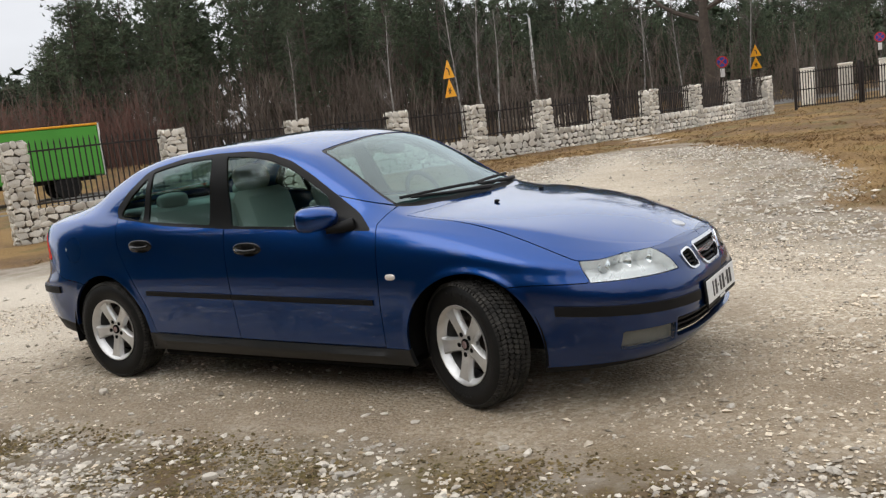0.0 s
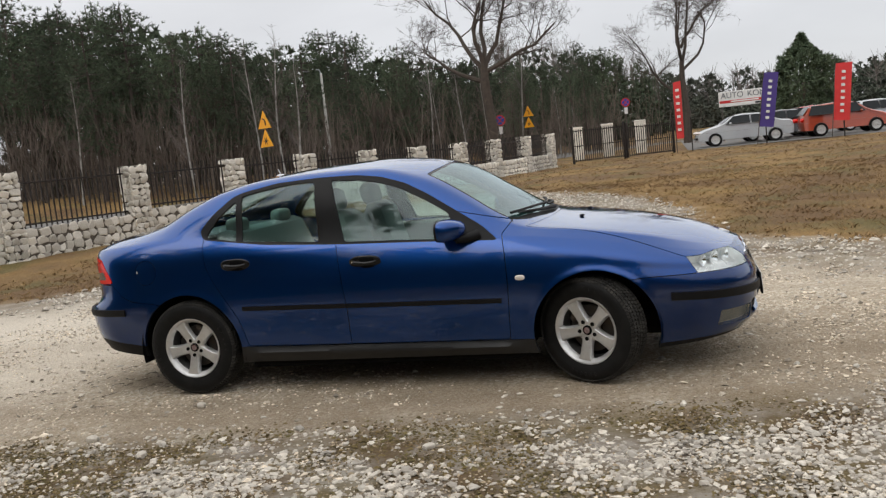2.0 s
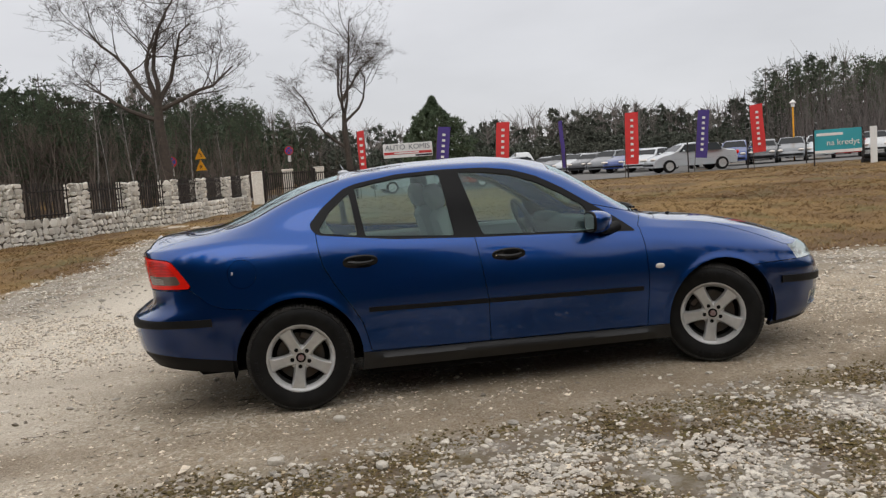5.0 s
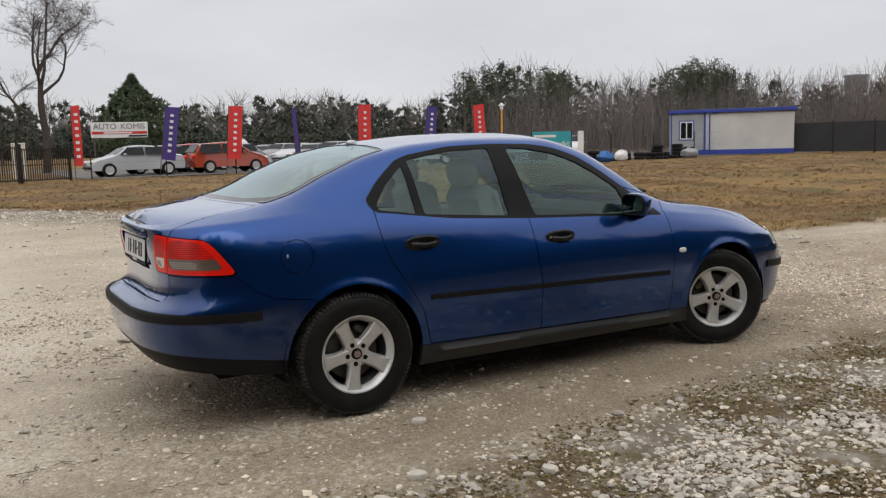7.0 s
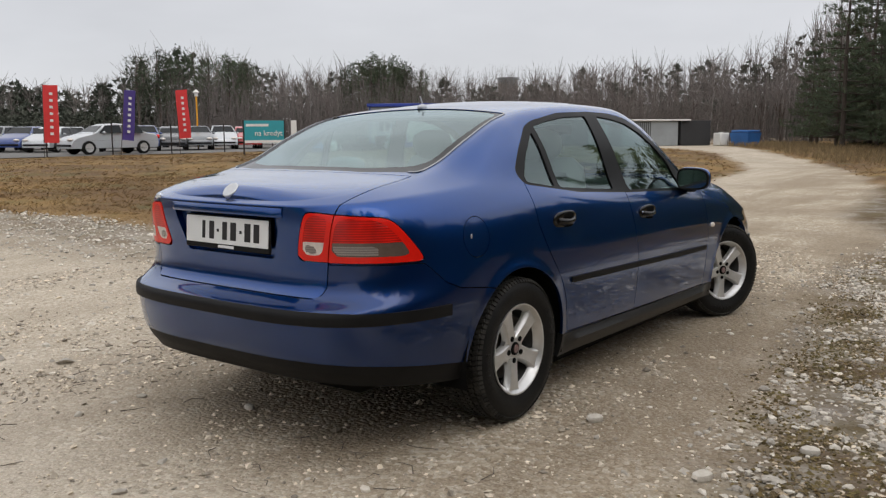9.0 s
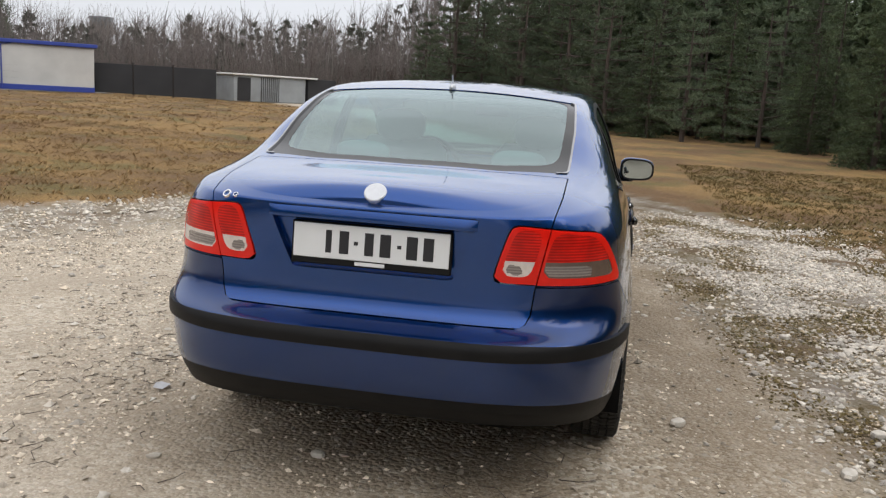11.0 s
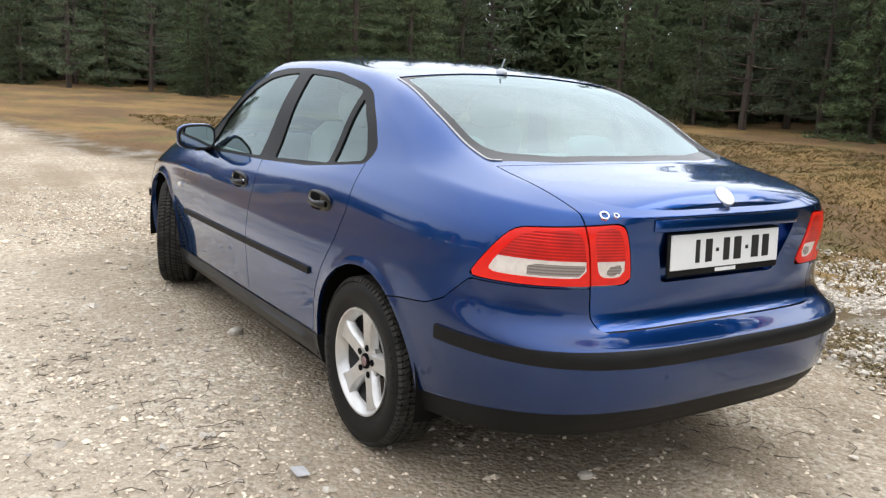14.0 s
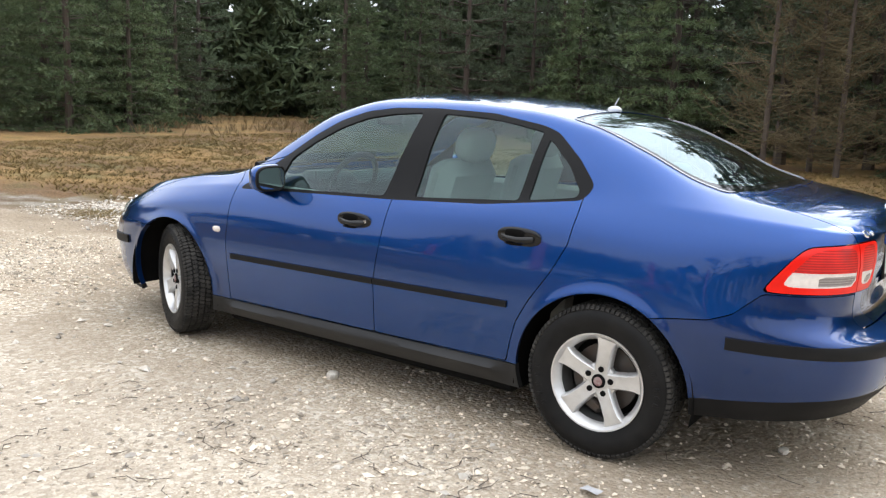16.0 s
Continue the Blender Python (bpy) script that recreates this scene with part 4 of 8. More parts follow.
def plate(parent, x, z, tilt, facing):
    """White number plate in a black holder; the characters are plain bars."""
    m = Matrix.Translation((x, 0, z)) @ Matrix.Rotation(radians(tilt), 4, "Y")
    r3 = m.to_3x3()
    o = lambda a, b, c: m @ Vector((facing * a, b, c))
    h = part("plate_holder", Mesh().box(o(-0.004, 0, -0.008), (0.012, 0.535, 0.140), r3, 0.004), PLASTIC, parent, "black plate holder")
    p = part("number_plate", Mesh().box(o(0.004, 0, 0), (0.005, 0.52, 0.112), r3, 0.002), WHITE_PLATE, h, "white number plate with dark bars")
    for y, wd in ((-0.150, 0.020), (-0.098, 0.032), (-0.014, 0.030), (0.040, 0.036), (0.128, 0.036), (0.182, 0.034)):
        part("print_bar", Mesh().box(o(0.0072, y * (1 if facing > 0 else -1) - 0.01, 0), (0.002, wd, 0.074), r3, 0.0008), BLACK_PRINT, p)
    for y in (-0.058, 0.086):
        part("print_dash", Mesh().box(o(0.0072, y * (1 if facing > 0 else -1) - 0.01, 0), (0.002, 0.014, 0.012), r3, 0.0006), BLACK_PRINT, p)
    part("holder_mark", Mesh().box(o(0.0032, 0, -0.066), (0.002, 0.10, 0.012), r3, 0.0006), WHITE_PLATE, h)
    return h


plate(BOOT, -2.236, 0.876, 4, -1)
plate(FRONT_BUMPER, 2.350, 0.452, -4, 1)
part("plate_ledge", Mesh().add([(x, y, z) for y in (-0.345, -0.31, 0.31, 0.345) for x, z in ((-2.222, 0.990), (-2.246, 0.985), (-2.262 if abs(y) < 0.32 else -2.246, 0.962), (-2.258 if abs(y) < 0.32 else -2.244, 0.950), (-2.222, 0.940))],
                              [(5 * k + i, 5 * k + i + 1, 5 * k + i + 6, 5 * k + i + 5) for k in range(3) for i in range(4)] + [(4, 3, 2, 1, 0), (15, 16, 17, 18, 19)]), PAINT, BOOT, "blue ledge over the plate")
part("bonnet_badge", Mesh().lathe([(0, 0.006), (0.032, 0.005), (0.035, 0.0), (0.035, -0.012)], 36, Matrix.Translation((2.160, 0, 0.759)) @ Matrix.Rotation(radians(24), 4, "Y")), BADGE, BONNET, "round white badge")
ant = part("aerial", Mesh().ball((-0.945, 0, 1.398), (0.038, 0.015, 0.019), 20, 10), BADGE, CAR, "short roof aerial on a pale base")
part("aerial_mast", Mesh().tube([(-0.945, 0, 1.42), (-0.962, 0, 1.455)], [0.004, 0.003], 8), BADGE, ant)


def mirror_shell(s, sections):
    """Rounded box sections (x, y, half width, half height) of a door mirror, joined up."""
    n, v = 28, []
    for x, y, a, b in sections:
        for k in range(n):
            c, d = math.cos(2 * math.pi * k / n), math.sin(2 * math.pi * k / n)
            v.append((x, s * (y + a * math.copysign(abs(c) ** 0.6, c)), 0.984 + b * math.copysign(abs(d) ** 0.6, d) * (1 - 0.10 * c)))
    f = [(i * n + k, i * n + (k + 1) % n, (i + 1) * n + (k + 1) % n, (i + 1) * n + k) for i in range(len(sections) - 1) for k in range(n)]
    f.append(tuple(range((len(sections) - 1) * n, len(sections) * n)))
    return Mesh().add(v, [q if s < 0 else q[::-1] for q in f])


for s in (1, -1):
    mir = part("wing_mirror", mirror_shell(s, ((0.486, 0.908, 0.094, 0.060), (0.496, 0.908, 0.100, 0.067), (0.515, 0.907, 0.102, 0.069), (0.545, 0.901, 0.096, 0.067), (0.580, 0.888, 0.082, 0.060), (0.612, 0.873, 0.060, 0.047), (0.634, 0.861, 0.032, 0.027), (0.640, 0.857, 0.004, 0.004))), PAINT, CAR, "blue door mirror")
    part("mirror_foot", Mesh().tube([(0.70, s * 0.79, 0.935), (0.64, s * 0.83, 0.924), (0.58, s * 0.88, 0.922)], [0.036, 0.030, 0.022], 12), PLASTIC, mir)
    part("mirror_bezel", mirror_shell(s, ((0.502, 0.908, 0.097, 0.064), (0.484, 0.908, 0.099, 0.066), (0.478, 0.908, 0.093, 0.060), (0.482, 0.908, 0.086, 0.053))), PLASTIC, mir)
    part("mirror_glass", mirror_shell(s, ((0.484, 0.908, 0.088, 0.055), (0.4795, 0.908, 0.087, 0.054), (0.479, 0.908, 0.01, 0.006))), MIRROR, mir)
    ind = part("side_indicator", Mesh().ball((0.945, s * 0.872, 0.667), (0.030, 0.009, 0.016), 20, 10, None, 0.75), WHITE_LENS, CAR, "white side indicator")

# wipers, washer jets
screen_foot = lambda y, up: (float(np.interp(abs(y), [0, 0.3, 0.56, 0.655], [1.085, 1.06, 0.985, 0.905])) - up, y,
                             float(np.interp(abs(y), [0, 0.3, 0.56, 0.655], [0.985, 0.984, 0.985, 0.985])) + 0.57 * up + 0.010)
for y0, y1 in ((0.58, 0.0), (0.06, -0.56)):
    ys = np.linspace(y0, y1, 8)
    wp = part("wiper", Mesh().tube([screen_foot(y, 0.02 + 0.045 * k / 7) for k, y in enumerate(ys)], [0.014, 0.013, 0.012, 0.011, 0.010, 0.009, 0.008, 0.006], 8), PLASTIC, CAR, "black wiper arm")
    part("blade", Mesh().tube([screen_foot(y, 0.075 + 0.012 * math.sin(k * 0.45)) for k, y in enumerate(np.linspace(y0 - 0.04, y1 - 0.04, 8))], 0.009, 6), PLASTIC, wp)
for y in (0.28, -0.28):
    part("washer_jet", Mesh().ball((1.28, y, 0.957), (0.018, 0.012, 0.008), 10, 6), PLASTIC, BONNET)

# cabin
part("cabin_floor", Mesh().box((-0.03, 0, 0.34), (1.72, 1.42, 0.10), chamfer=0.03), CABIN, CAR)
for s in (1, -1):
    part("door_card", Mesh().box((-0.03, s * 0.745, 0.64), (1.76, 0.06, 0.58), chamfer=0.03), SEAT, CAR)
    st = part("front_seat", Mesh().box((0.02, s * 0.37, 0.56), (0.50, 0.50, 0.16), Matrix.Rotation(radians(-6), 3, "Y"), 0.06).box((-0.27, s * 0.37, 0.86), (0.15, 0.48, 0.56), Matrix.Rotation(radians(-16), 3, "Y"), 0.06), SEAT, CAR, "pale grey front seat")
    part("headrest", Mesh().ball((-0.39, s * 0.37, 1.20), (0.06, 0.135, 0.085), 20, 12, Matrix.Rotation(radians(-14), 4, "Y"), 0.7), SEAT, st)
    part("headrest_post", Mesh().tube([(-0.36, s * 0.37, 1.10), (-0.385, s * 0.37, 1.17)], 0.01, 8), STEEL, st)
    part("rear_headrest", Mesh().ball((-1.16, s * 0.35, 1.09), (0.055, 0.12, 0.055), 20, 12, None, 0.7), SEAT, CAR)
part("rear_bench", Mesh().box((-0.78, 0, 0.56), (0.52, 1.28, 0.18), Matrix.Rotation(radians(-6), 3, "Y"), 0.06).box((-1.08, 0, 0.82), (0.16, 1.28, 0.52), Matrix.Rotation(radians(-22), 3, "Y"), 0.06), SEAT, CAR, "pale grey rear bench")
part("parcel_shelf", Mesh().box((-1.42, 0, 1.035), (0.50, 1.16, 0.03), chamfer=0.012), CABIN, CAR)
part("dashboard", Mesh().box((0.74, 0, 0.86), (0.44, 1.36, 0.20), Matrix.Rotation(radians(6), 3, "Y"), 0.07).box((0.60, 0.37, 0.95), (0.16, 0.36, 0.09), None, 0.04), DASH, CAR)
sw = part("steering_wheel", Mesh().tube([Vector((0.42, 0.37, 0.93)) + Matrix.Rotation(radians(-24), 3, "Y") @ Vector((0, 0.185 * math.cos(a), 0.185 * math.sin(a))) for a in np.linspace(0, 2 * math.pi, 33)], 0.016, 10, False), DASH, CAR)
part("wheel_hub", Mesh().ball((0.45, 0.37, 0.925), (0.04, 0.085, 0.06), 16, 10).box((0.44, 0.37, 0.925), (0.02, 0.34, 0.03), chamfer=0.008), DASH, sw)
part("rear_view_mirror", Mesh().box((0.46, 0, 1.285), (0.03, 0.22, 0.065), chamfer=0.014), DASH, CAR)
part("roof_lining", Mesh().box((-0.35, 0, 1.350), (1.15, 0.95, 0.02), chamfer=0.008), SEAT, CAR)
# ---------------------------------------------------------------- ground
def ramp(t, a, b):
    s = np.clip((t - a) / (b - a), 0, 1)
    return s * s * (3 - 2 * s)


def ground_z(x, y):
    """The yard lies almost level, rises a little towards the fence and the car lot, and in a bank behind the road."""
    x, y = np.asarray(x, float), np.asarray(y, float)
    bank = ramp(-0.908 * (x + 11) + 0.42 * (y - 8.5), 16.6, 23.0) * ramp(y, 2.0, 14.0)
    return 0.8 * bank + 0.27 * ramp(y, 4.0, 14.0) + 0.25 * ramp(-y, 5.0, 30.0) + 0.022 * np.sin(x * 0.9 + 1.3) * np.sin(y * 0.7) * ramp(np.hypot(x, y), 3.2, 7) - 0.006


def gz(x, y):
    return float(ground_z(x, y))


def line_d(x, y, pts):
    """Signed distance to a polyline: above zero on its left."""
    best, sign = np.full(np.shape(x), 1e9), np.ones(np.shape(x))
    for (ax, ay), (bx, by) in zip(pts[:-1], pts[1:]):
        ex, ey = bx - ax, by - ay
        s = np.clip(((x - ax) * ex + (y - ay) * ey) / (ex * ex + ey * ey), 0, 1)
        d = np.hypot(x - ax - s * ex, y - ay - s * ey)
        near = d < best
        best = np.where(near, d, best)
        sign = np.where(near, np.sign(ex * (y - ay) - ey * (x - ax)), sign)
    return best * sign


NORTH_EDGE = [(44, 18.5), (34, 10.8), (23, 6.0), (12.5, 4.0), (9.8, 3.4), (7.3, 3.25), (5.0, 3.9), (3.6, 4.5), (2.2, 5.4), (2.0, 8.2), (1.0, 10.8), (-1.0, 13.2), (-2.2, 15.5), (-4.5, 14.0), (-4.6, 9.0), (-5.6, 5.6), (-6.6, 4.2), (-9.5, 2.6), (-14, 1.0), (-40, -4)]
SOUTH_EDGE = [(-40, -16), (-14, -9.5), (-6, -7.5), (-3.5, -4.6), (-1.2, -3.5), (0.6, -3.25), (2.5, -3.2), (4.6, -2.9), (6.4, -2.45), (7.8, -1.6), (10.1, -0.6), (16.5, 0.9), (24, 3.2), (34, 7.6), (44, 13.0)]


def grass_mask(x, y):
    n = np.array([noise.fractal((a * 0.9, b * 0.9, 0.0), 1.0, 2.0, 4) for a, b in zip(np.ravel(x), np.ravel(y))]).reshape(np.shape(x))
    g = np.maximum(-line_d(x, y, NORTH_EDGE), -line_d(x, y, SOUTH_EDGE))
    return ramp(g + 0.35 * n, -0.25, 0.3)


STONE_LINE = [(-40, -12), (-8, -4.2), (-5, -3.0), (-3.2, -2.2), (-2, -1.75), (0, -1.5), (1.5, -1.32), (3, -1.0), (4.5, -1.0), (6.5, -1.1), (9, 0.2), (20, 1.4)]


def stone_mask(x, y):
    """Coarse white stones heaped along the southern edge and spread at the mouth of the northern track."""
    s = line_d(x, y, STONE_LINE)
    a = (1 - ramp(s, -0.45, 0.25)) * (1 - 0.8 * ramp(-line_d(x, y, SOUTH_EDGE), 0.2, 1.2))
    n = line_d(x, y, NORTH_EDGE)
    b = ramp(n, -0.4, 0.0) * (1 - ramp(n, 0.6, 2.6)) * 0.75 * (1 - ramp(x, 4.5, 8.0))
    return np.clip(np.maximum(a, b), 0, 1)


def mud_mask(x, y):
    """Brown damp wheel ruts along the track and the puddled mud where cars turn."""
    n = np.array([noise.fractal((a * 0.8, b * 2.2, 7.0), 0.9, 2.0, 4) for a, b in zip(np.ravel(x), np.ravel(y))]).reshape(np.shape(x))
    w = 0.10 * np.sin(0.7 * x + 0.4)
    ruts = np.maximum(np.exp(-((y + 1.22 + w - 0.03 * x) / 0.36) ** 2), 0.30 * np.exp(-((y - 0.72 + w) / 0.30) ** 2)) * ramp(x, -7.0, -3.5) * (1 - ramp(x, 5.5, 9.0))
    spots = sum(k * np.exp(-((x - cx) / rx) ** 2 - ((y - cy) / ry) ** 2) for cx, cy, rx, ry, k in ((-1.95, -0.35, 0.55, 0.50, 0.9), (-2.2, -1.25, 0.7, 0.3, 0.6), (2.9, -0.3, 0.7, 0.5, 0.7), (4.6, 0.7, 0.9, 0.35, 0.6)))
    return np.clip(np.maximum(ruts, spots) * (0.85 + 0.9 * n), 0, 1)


def build_ground():
    near = np.r_[np.linspace(-900, -60, 15)[:-1], np.linspace(-60, -12, 33)[:-1], np.linspace(-12, 12, 241)[:-1], np.linspace(12, 60, 49)[:-1], np.linspace(60, 900, 15)]
    ys = np.r_[np.linspace(-900, -60, 15)[:-1], np.linspace(-60, -10, 41)[:-1], np.linspace(-10, 16, 261)[:-1], np.linspace(16, 60, 37)[:-1], np.linspace(60, 900, 15)]
    X, Y = np.meshgrid(near, ys, indexing="ij")
    Z = ground_z(X, Y)
    rough = np.array([noise.fractal((a * 2.3, b * 2.3, 3.0), 0.9, 2.0, 5) for a, b in zip(X.ravel(), Y.ravel())]).reshape(X.shape)
    g, s = grass_mask(X, Y), stone_mask(X, Y)
    Z = Z + rough * (0.006 + 0.030 * g + 0.010 * s) * ramp(np.hypot(X, Y), 0.5, 3)
    nx, ny = X.shape
    i = (np.arange(nx - 1)[:, None] * ny + np.arange(ny - 1)[None]).ravel()
    f = np.stack([i, i + ny, i + ny + 1, i + 1], 1)
    ob = link("ground", np.stack([X, Y, Z], -1).reshape(-1, 3), f, GROUND, None, True)
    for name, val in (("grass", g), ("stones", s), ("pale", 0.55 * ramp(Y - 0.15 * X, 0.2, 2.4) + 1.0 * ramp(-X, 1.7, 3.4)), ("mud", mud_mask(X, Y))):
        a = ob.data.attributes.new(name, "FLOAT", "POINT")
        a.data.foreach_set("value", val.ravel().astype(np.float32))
    return tagged(ob, "pale gravel yard with dry brown winter grass", "ground", kind="structure")


def ground_material():
    m = bpy.data.materials.new("gravel_and_dry_grass")
    m.use_nodes = True
    n, l = m.node_tree.nodes, m.node_tree.links
    b = n["Principled BSDF"]
    co = n.new("ShaderNodeNewGeometry")

    def tex(scale, detail=6, kind="ShaderNodeTexNoise"):
        t = n.new(kind)
        t.inputs["Scale"].default_value = scale
        if kind == "ShaderNodeTexNoise":
            t.inputs["Detail"].default_value = detail
        l.new(co.outputs["Position"], t.inputs["Vector"])
        return t

    def ramped(src, *stops):
        r = n.new("ShaderNodeValToRGB")
        e = r.color_ramp.elements
        e[0].position, e[0].color = stops[0][0], (*stops[0][1], 1)
        e[1].position, e[1].color = stops[-1][0], (*stops[-1][1], 1)
        for p, c in stops[1:-1]:
            e.new(p).color = (*c, 1)
        l.new(src, r.inputs[0])
        return r.outputs[0]

    def mix(fac, a, c, mode="MIX"):
        x = n.new("ShaderNodeMixRGB")
        x.blend_type = mode
        for sock, v in ((0, fac), (1, a), (2, c)):
            if isinstance(v, (int, float)):
                x.inputs[sock].default_value = v
            elif isinstance(v, tuple):
                x.inputs[sock].default_value = (*v, 1)
            else:
                l.new(v, x.inputs[sock])
        return x.outputs[0]

    # packed crushed limestone: pale chips in beige-grey fines, damp darker patches
    broad, mid = tex(0.55), tex(3.2)
    fines = ramped(mid.outputs[0], (0.28, (0.24, 0.178, 0.112)), (0.5, (0.43, 0.345, 0.24)), (0.72, (0.61, 0.52, 0.39)))
    chips = tex(46, kind="ShaderNodeTexVoronoi")
    chip_col = ramped(chips.outputs["Color"], (0.0, (0.14, 0.105, 0.066)), (0.45, (0.40, 0.33, 0.24)), (0.75, (0.62, 0.56, 0.46)), (1.0, (0.86, 0.81, 0.72)))
    small = tex(130, kind="ShaderNodeTexVoronoi")
    small_col = ramped(small.outputs["Color"], (0.0, (0.18, 0.132, 0.082)), (0.6, (0.47, 0.385, 0.275)), (1.0, (0.83, 0.745, 0.61)))
    gravel = mix(0.6, fines, small_col)
    gravel = mix(ramped(mid.outputs[0], (0.35, (0.4, 0.4, 0.4)), (0.65, (0.88, 0.88, 0.88))), gravel, chip_col)
    gravel = mix(ramped(broad.outputs[0], (0.46, (0, 0, 0)), (0.60, (0.55, 0.55, 0.55))), gravel, (0.24, 0.185, 0.125))
    rm = n.new("ShaderNodeMapping")
    rm.inputs["Scale"].default_value = (0.22, 1.5, 1.0)
    l.new(co.outputs["Position"], rm.inputs[0])
    rut = tex(1.5, 6)
    l.new(rm.outputs[0], rut.inputs["Vector"])
    gravel = mix(ramped(rut.outputs[0], (0.44, (0, 0, 0)), (0.62, (0.62, 0.62, 0.62))), gravel, mix(0.45, (0.19, 0.140, 0.088), small_col))
    # turf: straw, brown and dull green
    fibre = tex(55, 8)
    patch = tex(0.35, 5)
    straw = ramped(fibre.outputs[0], (0.25, (0.10, 0.060, 0.024)), (0.5, (0.24, 0.148, 0.056)), (0.75, (0.39, 0.26, 0.102)))
    moss = ramped(fibre.outputs[0], (0.3, (0.04, 0.042, 0.014)), (0.7, (0.17, 0.150, 0.055)))
    rust = ramped(fibre.outputs[0], (0.3, (0.060, 0.036, 0.018)), (0.7, (0.20, 0.120, 0.060)))
    turf = mix(ramped(patch.outputs[0], (0.40, (0, 0, 0)), (0.58, (0.9, 0.9, 0.9))), straw, rust)
    turf = mix(ramped(tex(0.8, 4).outputs[0], (0.52, (0, 0, 0)), (0.66, (0.7, 0.7, 0.7))), turf, moss)
    # heaps of washed white stone
    big = tex(30, kind="ShaderNodeTexVoronoi")
    white = ramped(big.outputs["Color"], (0.0, (0.22, 0.20, 0.17)), (0.4, (0.46, 0.44, 0.40)), (1.0, (0.70, 0.69, 0.66)))
    dirt = mix(ramped(tex(1.6, 5).outputs[0], (0.45, (0, 0, 0)), (0.6, (1, 1, 1))), (0.115, 0.078, 0.042), (0.130, 0.098, 0.048))
    white = mix(ramped(tex(2.3, 5).outputs[0], (0.40, (0.66, 0.66, 0.66)), (0.58, (1.0, 1.0, 1.0))), white, dirt)
    ga, sa_ = n.new("ShaderNodeAttribute"), n.new("ShaderNodeAttribute")
    ga.attribute_name, sa_.attribute_name = "grass", "stones"
    pa = n.new("ShaderNodeAttribute")
    pa.attribute_name = "pale"
    dust = n.new("ShaderNodeMath")
    dust.operation = "MULTIPLY"
    dust.inputs[1].default_value, dust.use_clamp = 0.62, True
    l.new(pa.outputs["Fac"], dust.inputs[0])
    gravel = mix(dust.outputs[0], gravel, mix(0.4, (0.70, 0.645, 0.56), small_col))
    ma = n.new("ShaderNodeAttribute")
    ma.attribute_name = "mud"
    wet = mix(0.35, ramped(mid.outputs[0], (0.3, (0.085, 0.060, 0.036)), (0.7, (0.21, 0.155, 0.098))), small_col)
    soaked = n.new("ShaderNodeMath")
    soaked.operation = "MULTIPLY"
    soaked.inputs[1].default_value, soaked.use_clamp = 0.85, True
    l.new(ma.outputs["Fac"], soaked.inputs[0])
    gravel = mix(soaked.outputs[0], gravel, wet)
    col = mix(sa_.outputs["Fac"], gravel, white)
    col = mix(ga.outputs["Fac"], col, turf)
    l.new(col, b.inputs["Base Color"])
    b.inputs["Roughness"].default_value = 0.9
    b.inputs["Specular IOR Level"].default_value = 0.25
    # relief
    hs = n.new("ShaderNodeMath")
    hs.operation = "ADD"
    l.new(chips.outputs["Distance"], hs.inputs[0])
    l.new(fibre.outputs[0], hs.inputs[1])
    u = n.new("ShaderNodeBump")
    u.inputs["Strength"].default_value, u.inputs["Distance"].default_value = 0.8, 0.012
    u.invert = True
    l.new(hs.outputs[0], u.inputs["Height"])
    l.new(u.outputs[0], b.inputs["Normal"])
    return m


GROUND = ground_material()
build_ground()
# ---------------------------------------------------------------- stone wall and iron fence
STONE = material("pale_limestone", (0.68, 0.645, 0.58), 0.85, vary=0.45, scale=9, tint=(0.46, 0.41, 0.33), fine=0.2, fine_scale=90, bump=0.5, bump_scale=50, by_object=0.2, by_island=0.25)
MORTAR = material("grey_brown_mortar", (0.115, 0.098, 0.078), 0.95, vary=0.4, scale=12, bump=0.4, bump_scale=80)
IRON = material("black_painted_iron", (0.013, 0.012, 0.012), 0.5, 0.3, vary=0.5, scale=14, tint=(0.05, 0.03, 0.02))
PILLARS = [(-12.35, 5.55), (-11.21, 8.50), (-10.13, 11.30), (-9.0, 13.85), (-7.98, 16.06), (-6.87, 17.97), (-5.94, 20.0), (-5.07, 21.9), (-4.45, 24.6), (-3.80, 27.3), (-3.23, 30.04)]
PILLAR_TOP = [1.98, 1.92, 1.85, 1.80, 1.755, 1.69, 1.65, 1.65, 1.65, 1.66, 1.67]


def stones_on(rng, w, h, size):
    """Rubble pattern on a w x h face: centres, half sizes."""
    out, z = [], 0.0
    while z < h - 0.02:
        rh = min(rng.uniform(0.7, 1.3) * size, h - z)
        if h - z - rh < 0.5 * size:
            rh = h - z
        x = 0.0
        while x < w - 0.02:
            rw = min(rng.uniform(0.8, 1.9) * size, w - x)
            if w - x - rw < 0.6 * size:
                rw = w - x
            out.append((x + rw / 2, z + rh / 2, rw / 2, rh / 2))
            x += rw
        z += rh
    return out


